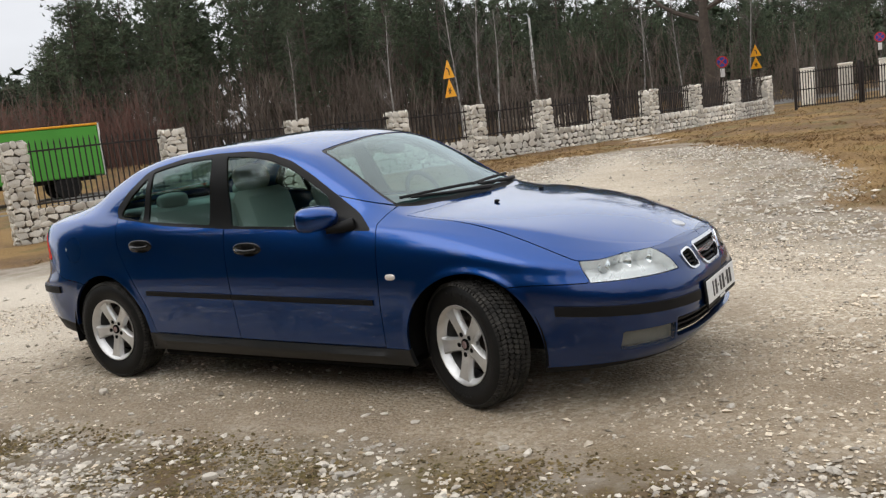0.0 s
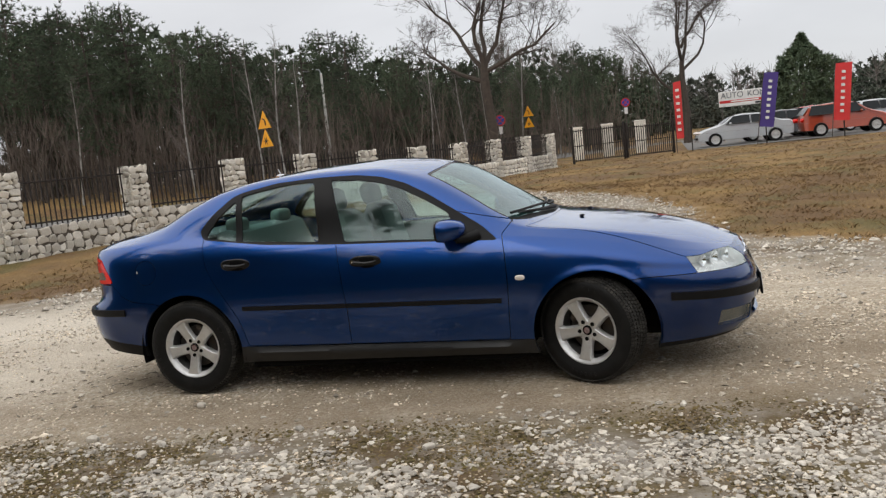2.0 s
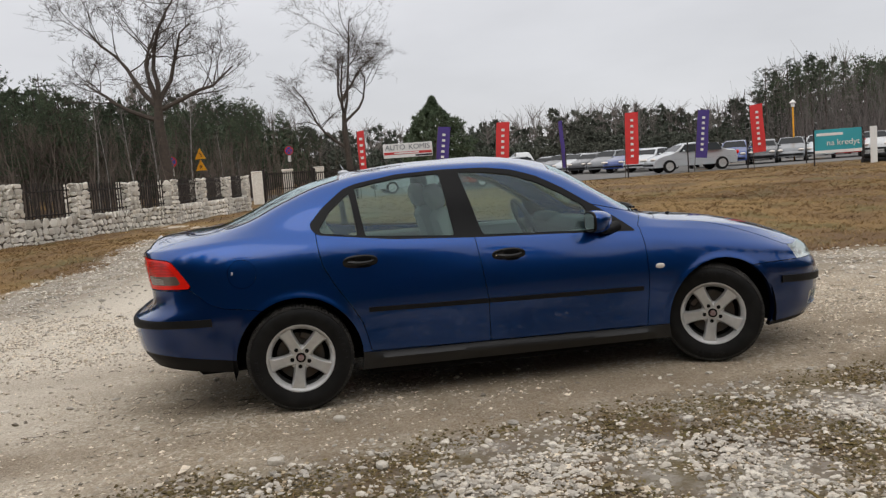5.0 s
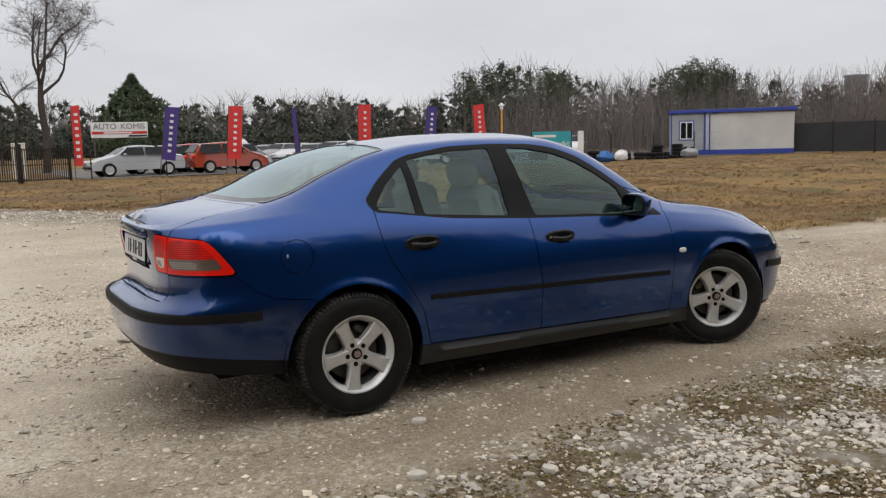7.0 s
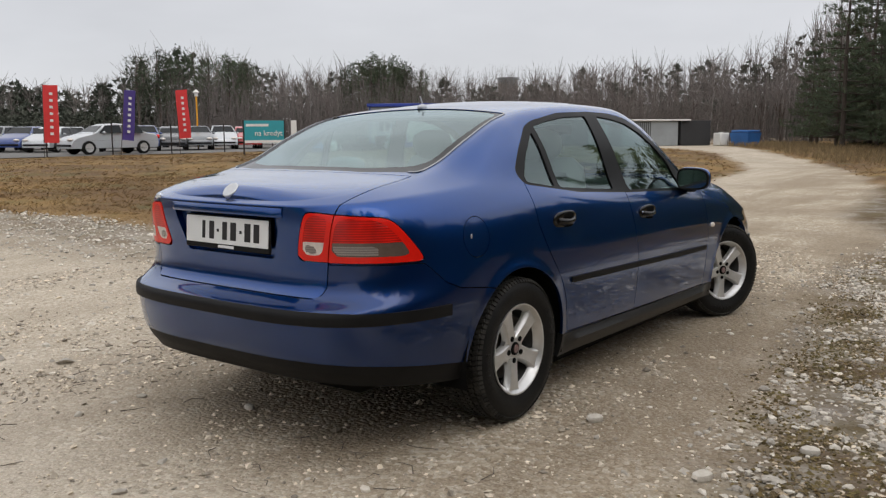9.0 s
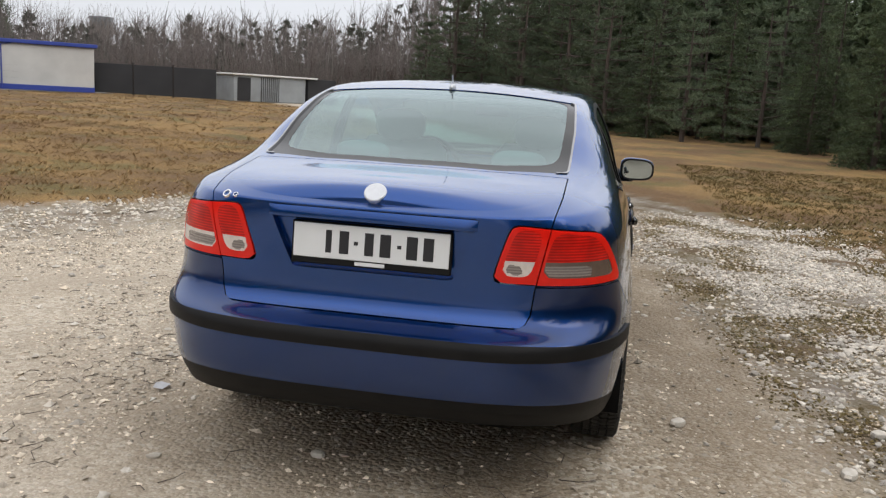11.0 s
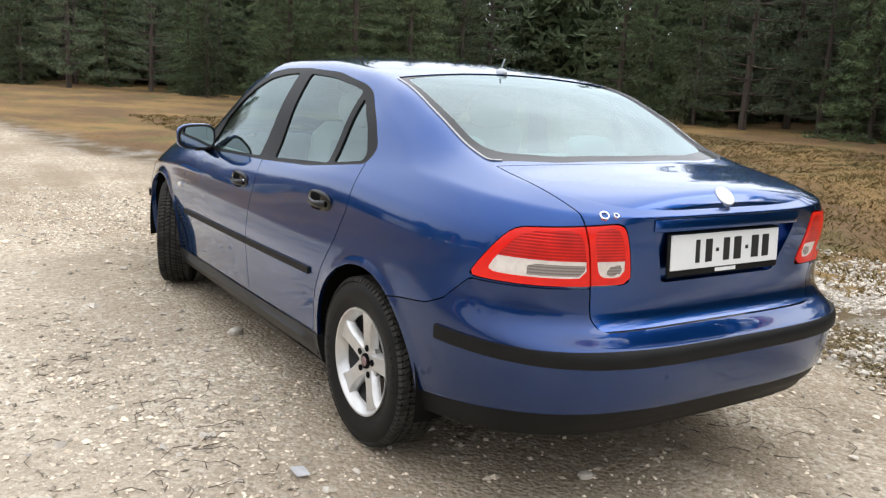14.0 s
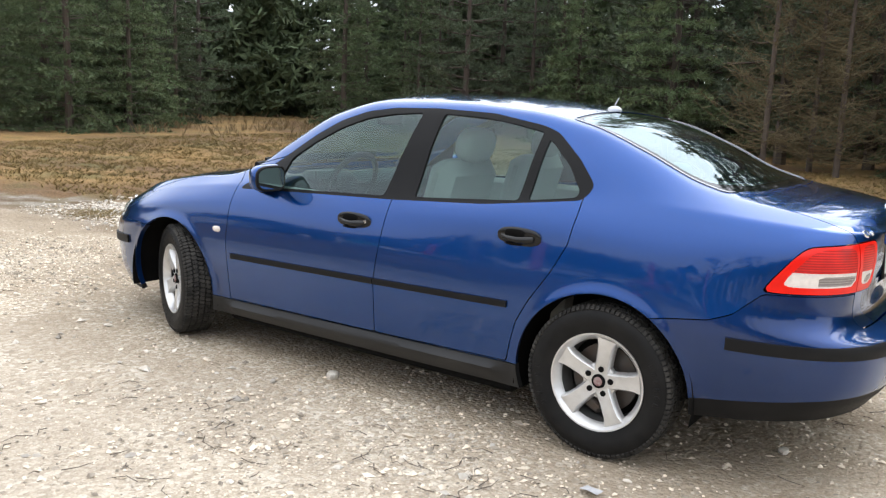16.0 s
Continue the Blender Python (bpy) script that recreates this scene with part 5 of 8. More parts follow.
def rock_face(rng, a, b, depth):
    """One rough stone seen from its front (local x, z; front towards -y)."""
    n, m = rng.choice((5, 6, 6, 7)), Mesh()
    ring = []
    for i in range(n):
        t = 2 * math.pi * (i + rng.uniform(-0.38, 0.38)) / n
        k = rng.uniform(0.92, 1.10)
        c, s = math.cos(t), math.sin(t)
        e = 1 / max(abs(c), abs(s)) ** 0.80
        ring.append((a * k * c * e, b * k * s * e))
    tx, tz = rng.uniform(-0.25, 0.25), rng.uniform(-0.25, 0.25)
    v = [(x, 0, z) for x, z in ring] + [(x * 0.97, -depth * (0.80 + tx * x / a + tz * z / b), z * 0.97) for x, z in ring] + [(x * 0.80, -depth * (0.95 + tx * x / a + tz * z / b + rng.uniform(-0.08, 0.08)), z * 0.80) for x, z in ring]
    f = [(i, (i + 1) % n, n + (i + 1) % n, n + i) for i in range(n)] + [(n + i, n + (i + 1) % n, 2 * n + (i + 1) % n, 2 * n + i) for i in range(n)] + [tuple(range(2 * n, 3 * n))]
    m.add(v, f)
    return m


def fence():
    rng = random.Random(4)
    shapes = []
    for k in range(26):
        m = rock_face(rng, 0.5, 0.5, 0.16)
        me = bpy.data.meshes.new("stone")
        me.from_pydata(m.v, [], m.f)
        me.materials.append(STONE)
        me.shade_smooth()
        me.set_sharp_from_angle(angle=radians(18))
        shapes.append(me)
    rows = []
    for i, ((x, y), top) in enumerate(zip(PILLARS, PILLAR_TOP)):
        z0 = gz(x, y) - 0.05
        nxt = PILLARS[min(i + 1, len(PILLARS) - 1)]
        prv = PILLARS[max(i - 1, 0)]
        ang = math.atan2(nxt[1] - prv[1], nxt[0] - prv[0])
        w = 0.44
        p = thing("fence_pillar", "square pillar of pale rubble stone", "pillar", "pillars of the stone fence", at=pose(x, y, z0, 0, 0, math.degrees(ang)))
        part("core", Mesh().box((0, 0, (top - z0) / 2), (w - 0.05, w - 0.05, top - z0), chamfer=0.02), MORTAR, p)
        for side in range(4):
            turn = Matrix.Rotation(math.pi / 2 * side, 4, "Z")
            for cx, cz, a, b in stones_on(rng, w, top - z0, 0.125 if side in (0, 3) else 0.16):
                if side in (1, 2) and i > 3:
                    continue
                o = new("stone", rng.choice(shapes))
                o.parent = p
                o.matrix_basis = turn @ Matrix.Translation((cx - w / 2 + rng.uniform(-0.012, 0.012), -w / 2 + 0.03, cz + rng.uniform(-0.014, 0.014))) @ Matrix.Rotation(rng.uniform(-0.22, 0.22), 4, "Y") @ Matrix.Diagonal((2.06 * a, 0.36, 2.06 * b, 1))
        if i + 1 < len(PILLARS):
            x2, y2 = nxt
            L = math.hypot(x2 - x, y2 - y)
            a2 = math.atan2(y2 - y, x2 - x)
            h = 0.62 + 0.05 * (i < 3)
            zb = min(z0, gz(x2, y2) - 0.05)
            wl_ = thing("stone_wall", "low rubble stone wall between fence pillars", "wall", "bays of the stone fence", at=pose(x, y, zb, 0, 0, math.degrees(a2)))
            slope = (gz(x2, y2) - gz(x, y))
            part("core", Mesh().box((L / 2, 0, h / 2), (L - 0.42, 0.30, h), chamfer=0.02), MORTAR, wl_)
            bay = Mesh()
            for cx, cz, a, b in stones_on(rng, L - 0.44, h + 0.02, 0.15):
                if i < 5:
                    o = new("stone", rng.choice(shapes))
                    o.parent = wl_
                    o.matrix_basis = Matrix.Translation((cx + 0.22 + rng.uniform(-0.02, 0.02), -0.13, cz + rng.uniform(-0.02, 0.02))) @ Matrix.Rotation(rng.uniform(-0.28, 0.28), 4, "Y") @ Matrix.Diagonal((2.06 * a, 0.34, 2.06 * b, 1))
                else:
                    r = rock_face(rng, a, b, 0.07)
                    bay.add([(q[0] + cx + 0.22, q[1] - 0.13, q[2] + cz) for q in r.v], r.f)
            if bay.v:
                tagged(part("rubble_facing", bay, STONE, wl_), kind="stuff")
            panel = thing("iron_fence", "black iron bar fence panel on a low stone wall", "fence", "iron panels of the fence", at=pose(x, y, zb + h, 0, 0, math.degrees(a2)))
            n = int((L - 0.5) / 0.115)
            ft = min(top, PILLAR_TOP[i + 1]) - zb - h - 0.02
            bar = Mesh().box((0, 0, ft / 2 + 0.02), (0.024, 0.024, ft)).add([(-0.009, -0.009, ft + 0.02), (0.009, -0.009, ft + 0.02), (0.009, 0.009, ft + 0.02), (-0.009, 0.009, ft + 0.02), (0, 0, ft + 0.09)], [(0, 1, 4), (1, 2, 4), (2, 3, 4), (3, 0, 4)])
            me = bpy.data.meshes.new("bar")
            me.from_pydata(bar.v, [], bar.f)
            me.materials.append(IRON)
            for j in range(n):
                o = new("bar", me)
                o.parent = panel
                o.location = (0.27 + (L - 0.54) * (j + 0.5) / n, 0.0, 0)
            for zz in (0.10, ft - 0.14):
                part("rail", Mesh().box((L / 2, 0, zz), (L - 0.44, 0.03, 0.035), chamfer=0.004), IRON, panel)


fence()
# ---------------------------------------------------------------- trees
BARK = material("grey_brown_bark", (0.085, 0.066, 0.052), 0.95, vary=0.6, scale=6, tint=(0.045, 0.036, 0.030), bump=0.6, bump_scale=30, by_object=0.2)
PINE_BARK = material("pine_bark", (0.075, 0.057, 0.046), 0.95, vary=0.6, scale=4, tint=(0.055, 0.045, 0.038), bump=0.6, bump_scale=25, by_object=0.2)
BIRCH_BARK = material("white_birch_bark", (0.36, 0.345, 0.32), 0.8, vary=0.8, scale=3.5, tint=(0.10, 0.09, 0.08), bump=0.3, bump_scale=30)
TWIG = material("bare_twigs", (0.138, 0.110, 0.090), 0.95, vary=0.4, scale=2, by_object=0.25)
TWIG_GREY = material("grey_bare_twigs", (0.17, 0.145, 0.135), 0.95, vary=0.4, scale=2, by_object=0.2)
RED_TWIG = material("reddish_bare_twigs", (0.165, 0.086, 0.068), 0.95, vary=0.4, scale=2)
NEEDLES = material("dark_pine_needles", (0.056, 0.083, 0.045), 0.75, vary=0.6, scale=1.2, tint=(0.080, 0.092, 0.050), by_object=0.35, by_island=0.3)
NEEDLES_BLUE = material("spruce_needles", (0.082, 0.120, 0.054), 0.75, vary=0.6, scale=1.2, tint=(0.122, 0.142, 0.060), by_object=0.4, by_island=0.3)
NEEDLES_PALE = material("grey_green_pine_needles", (0.090, 0.122, 0.072), 0.75, vary=0.6, scale=1.0, tint=(0.118, 0.136, 0.070), by_object=0.3, by_island=0.3)
LARCH_TWIG = material("yellow_brown_larch_twigs", (0.130, 0.098, 0.052), 0.95, vary=0.5, scale=3, tint=(0.085, 0.085, 0.038))
# Far woods: distance haze is mixed into both colours, paler and greyer.
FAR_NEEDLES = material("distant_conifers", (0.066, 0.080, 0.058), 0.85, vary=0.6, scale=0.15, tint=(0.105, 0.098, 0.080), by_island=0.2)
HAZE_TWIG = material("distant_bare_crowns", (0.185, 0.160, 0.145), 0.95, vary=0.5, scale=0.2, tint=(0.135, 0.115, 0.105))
DRY_REED = material("dry_weeds", (0.26, 0.19, 0.10), 0.95, vary=0.5, scale=3, by_island=0.35)


def arrays(name, v, f, mat):
    me = bpy.data.meshes.new(name)
    me.from_pydata(v if isinstance(v, list) else v.tolist(), [], f if isinstance(f, list) else f.tolist())
    me.materials.append(mat)
    return me


def tufts(rng, centres, dirs, count, length, width):
    """Needle sprays: thin long triangles that fan from each centre."""
    c = np.repeat(np.array(centres), count, 0)
    d = np.repeat(np.array(dirs), count, 0)
    n = len(c)
    w = rng.normal(0, 1, (n, 3))
    w = w / np.linalg.norm(w, axis=1, keepdims=True) * 0.9 + d
    w /= np.linalg.norm(w, axis=1, keepdims=True)
    side = np.cross(w, rng.normal(0, 1, (n, 3)))
    side /= np.linalg.norm(side, axis=1, keepdims=True) + 1e-9
    L = length * rng.uniform(0.6, 1.3, (n, 1))
    W = width * rng.uniform(0.6, 1.4, (n, 1))
    v = np.stack([c - w * L * 0.1 - side * W * 0.5, c - w * L * 0.1 + side * W * 0.5, c + w * L], 1).reshape(-1, 3)
    return v, np.arange(3 * n).reshape(-1, 3)


def pine_meshes(seed, height, crown_from, spread):
    """Scots pine: bare trunk, dead stubs, and limbs with needle sprays above."""
    r, m = np.random.default_rng(seed), Mesh()
    lean = r.normal(0, 0.012, 2)
    path = [(lean[0] * z * z / height + 0.05 * math.sin(z * 0.7 + seed), lean[1] * z * z / height, z) for z in np.linspace(-0.2, height, 9)]
    m.tube(path, [0.16 * (height / 12) * (1 - 0.9 * i / 8) + 0.012 for i in range(9)], 7)
    cs, ds = [], []
    z = crown_from
    at = lambda h: np.array([np.interp(h, [p[2] for p in path], [p[k] for p in path]) for k in range(3)])
    while z < height - 0.2:
        s = (z - crown_from) / (height - crown_from)
        for _ in range(r.integers(3, 6)):
            a = r.uniform(0, 2 * math.pi)
            L = spread * (0.45 + 0.75 * math.sin(math.pi * min(1, 0.18 + 0.8 * s))) * r.uniform(0.5, 1.1)
            b = at(z)
            e = b + np.array([math.cos(a) * L, math.sin(a) * L, L * r.uniform(0.0, 0.5)])
            mid = (b + e) / 2 + (0, 0, -0.08 * L)
            m.tube([b, mid, e], [0.035, 0.022, 0.008], 3, False)
            for q in np.linspace(0.30, 1.0, max(3, int(L * 4.8))):
                p = (1 - q) ** 2 * b + 2 * q * (1 - q) * mid + q * q * e + r.normal(0, 0.13 + 0.15 * q, 3)
                cs.append(p), ds.append((math.cos(a) * 0.5, math.sin(a) * 0.5, 0.6))
        z += r.uniform(0.35, 0.6) * height / 12
    for _ in range(14):
        h = r.uniform(0.15, 0.95) * crown_from
        a = r.uniform(0, 6.3)
        b = at(h)
        m.tube([b, b + np.array([math.cos(a), math.sin(a), -0.1]) * r.uniform(0.3, 1.3)], [0.018, 0.005], 3, False)
    v, f = tufts(r, cs, ds, 12, 0.30, 0.062)
    return arrays("trunk", m.v, m.f, PINE_BARK), arrays("crown", v, f, NEEDLES)


def spruce_meshes(seed, height, spread, base=0.15, droop=0.32, sprays=11, blunt=0.8):
    """Spruce or young pine, green to the ground: whorls of drooping boughs with sprays along them."""
    r, m = np.random.default_rng(seed), Mesh()
    m.tube([(0, 0, -0.2), (0.03, 0.02, height * 0.5), (0, 0, height)], [0.11 * height / 8, 0.07 * height / 8, 0.01], 7)
    cs, ds, z = [], [], base
    while z < height - 0.1:
        s = (z - base) / (height - base)
        R = spread * (1 - s) ** blunt * (0.75 + 0.25 * r.uniform()) + 0.12
        for _ in range(int(5 + 4 * (1 - s))):
            a, L = r.uniform(0, 2 * math.pi), R * r.uniform(0.7, 1.12)
            d = np.array([math.cos(a), math.sin(a), 0])
            b = np.array([0, 0, z + r.normal(0, 0.06)])
            e = b + d * L + (0, 0, L * (0.18 - droop * (1 - s)))
            mid = (b + e) / 2 + (0, 0, 0.10 * L)
            m.tube([b, mid, e], [0.02, 0.012, 0.004], 3, False)
            n = max(3, int(L / 0.17))
            for q in np.linspace(0.22, 1.0, n):
                p = (1 - q) ** 2 * b + 2 * q * (1 - q) * mid + q * q * e
                sp = 0.28 * L * (1.05 - q)
                for _ in range(2):
                    cs.append(p + np.cross(d, (0, 0, 1)) * r.normal(0, sp) + (0, 0, r.normal(0, 0.04)))
                    ds.append(d * 0.9 + (0, 0, -0.15))
        z += r.uniform(0.26, 0.40) * (1 + 0.3 * (height > 9))
    v, f = tufts(r, cs, ds, sprays, 0.20, 0.034)
    return arrays("trunk", m.v, m.f, BARK), arrays("crown", v, f, NEEDLES_BLUE)


def bare_meshes(seed, height, spread=0.5, depth=5, bark=None, twig=None, first=0.28, r0=None, fork=3, kink=0.13, rise=0.04):
    """A leafless broadleaf: forking limbs down to fine twigs."""
    r = random.Random(seed)
    limbs, twigs = Mesh(), Mesh()

    def grow(p, d, L, rad, level):
        pts = [p]
        for k in range(3):
            bend = kink * (0.25 if level == 0 else 1)
            d = (d + Vector((r.gauss(0, bend), r.gauss(0, bend), r.gauss(rise, bend * 0.7)))).normalized()
            pts.append(pts[-1] + d * L / 3)
        tgt = limbs if level < 3 else twigs
        tgt.tube(pts, [rad, rad * 0.88, rad * 0.76, rad * 0.64], 6 if level < 2 else 3, False)
        if level >= depth:
            return
        for k in range(fork if level else fork + 1):
            a = r.uniform(0, 6.3)
            out = Vector((math.cos(a), math.sin(a), r.uniform(-0.1, 0.5)))
            nd = (d * (1 - spread * r.uniform(0.6, 1.1)) + out * spread).normalized()
            q = pts[-1] if k == 0 else pts[r.choice((2, 3))].lerp(pts[-1], r.uniform(0, 1))
            grow(q, nd if k else (d * 0.8 + nd * 0.3).normalized(), L * r.uniform(0.55, 0.82), rad * (0.68 if k == 0 else r.uniform(0.4, 0.58)), level + 1)

    grow(Vector((0, 0, -0.2)), Vector((0, 0, 1)), height * first, r0 or height * 0.020, 0)
    return arrays("trunk", limbs.v, limbs.f, bark or BARK), arrays("crown", twigs.v, twigs.f, twig or TWIG)


def young_pine(seed, height, spread):
    """A wide young pine, boughs from near the ground, each ending in pale upturned brushes."""
    r, m = np.random.default_rng(seed), Mesh()
    m.tube([(0, 0, -0.2), (0.08, 0.05, height * 0.45), (0.0, -0.06, height)], [0.15, 0.10, 0.012], 7)
    cs, ds, z = [], [], 0.7
    while z < height - 0.3:
        s = z / height
        for _ in range(r.integers(4, 7)):
            a, L = r.uniform(0, 2 * math.pi), spread * (1.08 - s) ** 0.7 * r.uniform(0.55, 1.15)
            d = np.array([math.cos(a), math.sin(a), 0])
            b = np.array([0.05, 0.0, z])
            e = b + d * L + (0, 0, L * r.uniform(-0.02, 0.32))
            mid = (b + e) / 2 + (0, 0, -0.06 * L)
            m.tube([b, mid, e], [0.030, 0.020, 0.006], 4, False)
            for q in np.linspace(0.35, 1.0, max(4, int(L * 3.4))):
                p = (1 - q) ** 2 * b + 2 * q * (1 - q) * mid + q * q * e
                for _ in range(3):
                    o = np.cross(d, (0, 0, 1)) * r.normal(0, 0.30 * (1.2 - q)) + (0, 0, r.normal(0.03, 0.06))
                    w = d * 0.5 + o * 1.2 + (0, 0, 0.55)
                    for k in range(2):
                        cs.append(p + o + w * 0.10 * k), ds.append(w)
        z += r.uniform(0.42, 0.70)
    v, f = tufts(r, cs, ds, 9, 0.17, 0.030)
    return arrays("trunk", m.v, m.f, PINE_BARK), arrays("crown", v, f, NEEDLES_PALE)


def limbed_tree(seed, fork_at, radius, limbs, depth=4):
    """An old open-grown tree, bare: a short trunk and heavy crooked limbs (height, azimuth, rise, length), each with side shoots."""
    r = random.Random(seed)
    heavy, twigs = Mesh(), Mesh()
    heavy.tube([(0, 0, -0.3), (0.12, 0.05, fork_at * 0.4), (-0.05, 0, fork_at * 0.8), (0, 0, fork_at * 1.04)], [radius, radius * 0.82, radius * 0.74, radius * 0.55], 9, False)

    def grow(p, d, L, rad, level):
        pts, n = [p], 6 if level == 0 else 4
        for k in range(n):
            d = (d + Vector((r.gauss(0, 0.21), r.gauss(0, 0.21), r.gauss(0.03, 0.17)))).normalized()
            pts.append(pts[-1] + d * L / n)
        (heavy if level < 2 else twigs).tube(pts, [rad * (1 - 0.72 * k / n) for k in range(n + 1)], 7 if level == 0 else 5 if level == 1 else 3, False)
        if level >= depth:
            return
        for k in range((8, 6, 5, 4)[min(level, 3)]):
            q = r.uniform(0.25 if level else 0.35, 1.0) * (n - 0.01)
            i = int(q)
            at = pts[i].lerp(pts[i + 1], q - i)
            along = (pts[i + 1] - pts[i]).normalized()
            out = Vector((r.gauss(0, 1), r.gauss(0, 1), r.gauss(0.15, 0.6))).normalized()
            grow(at, (along * 0.6 + out * 0.7).normalized(), L * r.uniform(0.36, 0.62), max(0.007, rad * (1 - 0.72 * q / n) * r.uniform(0.38, 0.58)), level + 1)

    for h, az, up, L in limbs:
        a, u = radians(az), radians(up)
        grow(Vector((0, 0, h)), Vector((math.cos(a) * math.cos(u), math.sin(a) * math.cos(u), math.sin(u))), L, radius * 0.40, 0)
    return arrays("trunk", heavy.v, heavy.f, BARK), arrays("crown", twigs.v, twigs.f, BARK)


def larch_meshes(seed, height):
    """A leafless young larch: a straight stem ringed with fine drooping twigs."""
    r, m, tw = random.Random(seed), Mesh(), Mesh()
    m.tube([(0, 0, -0.2), (0.04, 0.03, height * 0.5), (0, 0, height)], [0.07, 0.045, 0.008], 7)
    for i in range(150):
        s = r.uniform(0.04, 0.98)
        a, L = r.uniform(0, 6.3), (1 - s) ** 0.7 * 1.35 * r.uniform(0.5, 1.15) + 0.2
        b = Vector((0, 0, s * height))
        e = b + Vector((math.cos(a) * L, math.sin(a) * L, L * r.uniform(0.0, 0.7)))
        q = b.lerp(e, 0.5) + Vector((0, 0, -0.10 * L))
        tw.tube([b, q, e], [0.012, 0.008, 0.003], 3, False)
        for _ in range(18):
            p = q.lerp(e, r.uniform(-0.7, 1))
            tw.tube([p, p + Vector((r.gauss(0, 0.16), r.gauss(0, 0.16), r.uniform(-0.12, 0.24)))], [0.006, 0.003], 3, False)
    return arrays("trunk", m.v, m.f, BARK), arrays("crown", tw.v, tw.f, LARCH_TWIG)


def round_conifer(seed, height, half):
    """A broad old conifer with a full rounded crown down to the ground."""
    r, m = np.random.default_rng(seed), Mesh()
    m.tube([(0, 0, -0.2), (0.05, 0, height * 0.9)], [0.22, 0.05], 8)
    cs, ds = [], []
    for _ in range(1500):
        s = r.uniform(0.03, 1)
        a, R = r.uniform(0, 2 * math.pi), half * (1 - abs(2 * s - 0.75) ** 2.2 * 0.55) * (1 - s ** 5) * r.uniform(0.35, 1.0) ** 0.5
        wob = 1 + 0.22 * math.sin(3 * a + 5 * s) + 0.15 * math.sin(7 * s * 3 + a)
        cs.append((R * wob * math.cos(a), R * wob * math.sin(a), 0.2 + (height - 0.4) * s)), ds.append((math.cos(a) * 0.5, math.sin(a) * 0.5, 0.35))
    v, f = tufts(r, cs, ds, 12, 0.45, 0.16)
    return arrays("trunk", m.v, m.f, BARK), arrays("crown", v, f, NEEDLES)


def birch_meshes(seed, height):
    r, m, tw = random.Random(seed), Mesh(), Mesh()
    path = [Vector((0.25 * math.sin(z * 0.35 + seed), 0.2 * math.cos(z * 0.4 + seed), z)) for z in np.linspace(-0.2, height, 10)]
    m.tube(path, [0.085 * (1 - 0.92 * i / 9) + 0.008 for i in range(10)], 6)
    for i in range(34):
        s = r.uniform(0.30, 1.0)
        k = min(8, int(s * 9))
        b = path[k].lerp(path[k + 1], s * 9 - k)
        a, L = r.uniform(0, 6.3), (1.15 - s) * height * 0.26 + 0.3
        e = b + Vector((math.cos(a) * L * 0.55, math.sin(a) * L * 0.55, L * 0.85))
        tw.tube([b, b.lerp(e, 0.5) + Vector((0, 0, -0.05)), e], [0.018, 0.011, 0.004], 3, False)
        for _ in range(7):
            q = b.lerp(e, r.uniform(0.3, 1))
            tw.tube([q, q + Vector((r.gauss(0, 0.25), r.gauss(0, 0.25), r.uniform(-0.1, 0.5)))], [0.007, 0.003], 3, False)
    return arrays("trunk", m.v, m.f, BIRCH_BARK), arrays("crown", tw.v, tw.f, TWIG_GREY)


def plant(kind, label, group, meshes, x, y, scale=1.0, turn=0.0, sink=0.0):
    t = thing(kind, label, "tree", group, at=pose(x, y, gz(x, y) - sink, 0, 0, turn) @ Matrix.Scale(scale, 4))
    for me in meshes:
        o = new(me.name.split(".")[0], me)
        o.parent = t
    return t


rng = random.Random(11)
PINES = [pine_meshes(1, 13.0, 5.0, 2.0), pine_meshes(2, 13.0, 7.4, 1.9), pine_meshes(3, 13.0, 4.2, 2.2), pine_meshes(4, 13.0, 3.4, 2.1)]
SPRUCES = [spruce_meshes(5, 7.5, 2.0), spruce_meshes(6, 9.5, 2.3), spruce_meshes(7, 6.2, 1.9), spruce_meshes(8, 11.0, 2.4)]
BARES = [bare_meshes(21, 9.0), bare_meshes(22, 8.0, 0.42), bare_meshes(23, 10.0, 0.36), bare_meshes(24, 7.0, 0.45)]
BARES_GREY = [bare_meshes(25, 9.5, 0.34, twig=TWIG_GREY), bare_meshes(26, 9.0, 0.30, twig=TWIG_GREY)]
YOUNG_PINES = [young_pine(51, 8.5, 2.6), young_pine(52, 10.0, 2.9), young_pine(53, 7.0, 2.3)]
LARCHES = [larch_meshes(27, 6.5), larch_meshes(28, 5.4)]
BIRCHES = [birch_meshes(31, 10.0), birch_meshes(32, 11.5), birch_meshes(33, 9.0)]

# skyline of the woods north of the yard: bearing and height angle seen from the yard's middle
SKYLINE = smooth_keys((10, 6.5), (14, 6.0), (18, 4.6), (22, 3.8), (30, 3.5), (36, 2.6), (41, 3.2), (44, 3.9), (48, 3.3), (52, 3.6), (56, 4.4), (59, 4.0), (62, 2.4), (70, 2.8), (80, 2.5), (88, 2.6), (92, 3.9), (96, 5.0), (102, 6.2),
                      (106, 7.2), (110, 8.3), (114, 8.2), (118, 9.2), (122, 10.8), (126, 11.4), (132, 11.3), (139, 10.6), (142, 8.2), (145, 6.7), (152, 7.2), (165, 7.0))


def skyline_height(bearing, distance):
    return 1.3 + distance * math.tan(radians(float(SKYLINE(bearing))))


def at_bearing(bearing, distance):
    return -0.5 + distance * math.cos(radians(bearing)), -5.0 + distance * math.sin(radians(bearing))


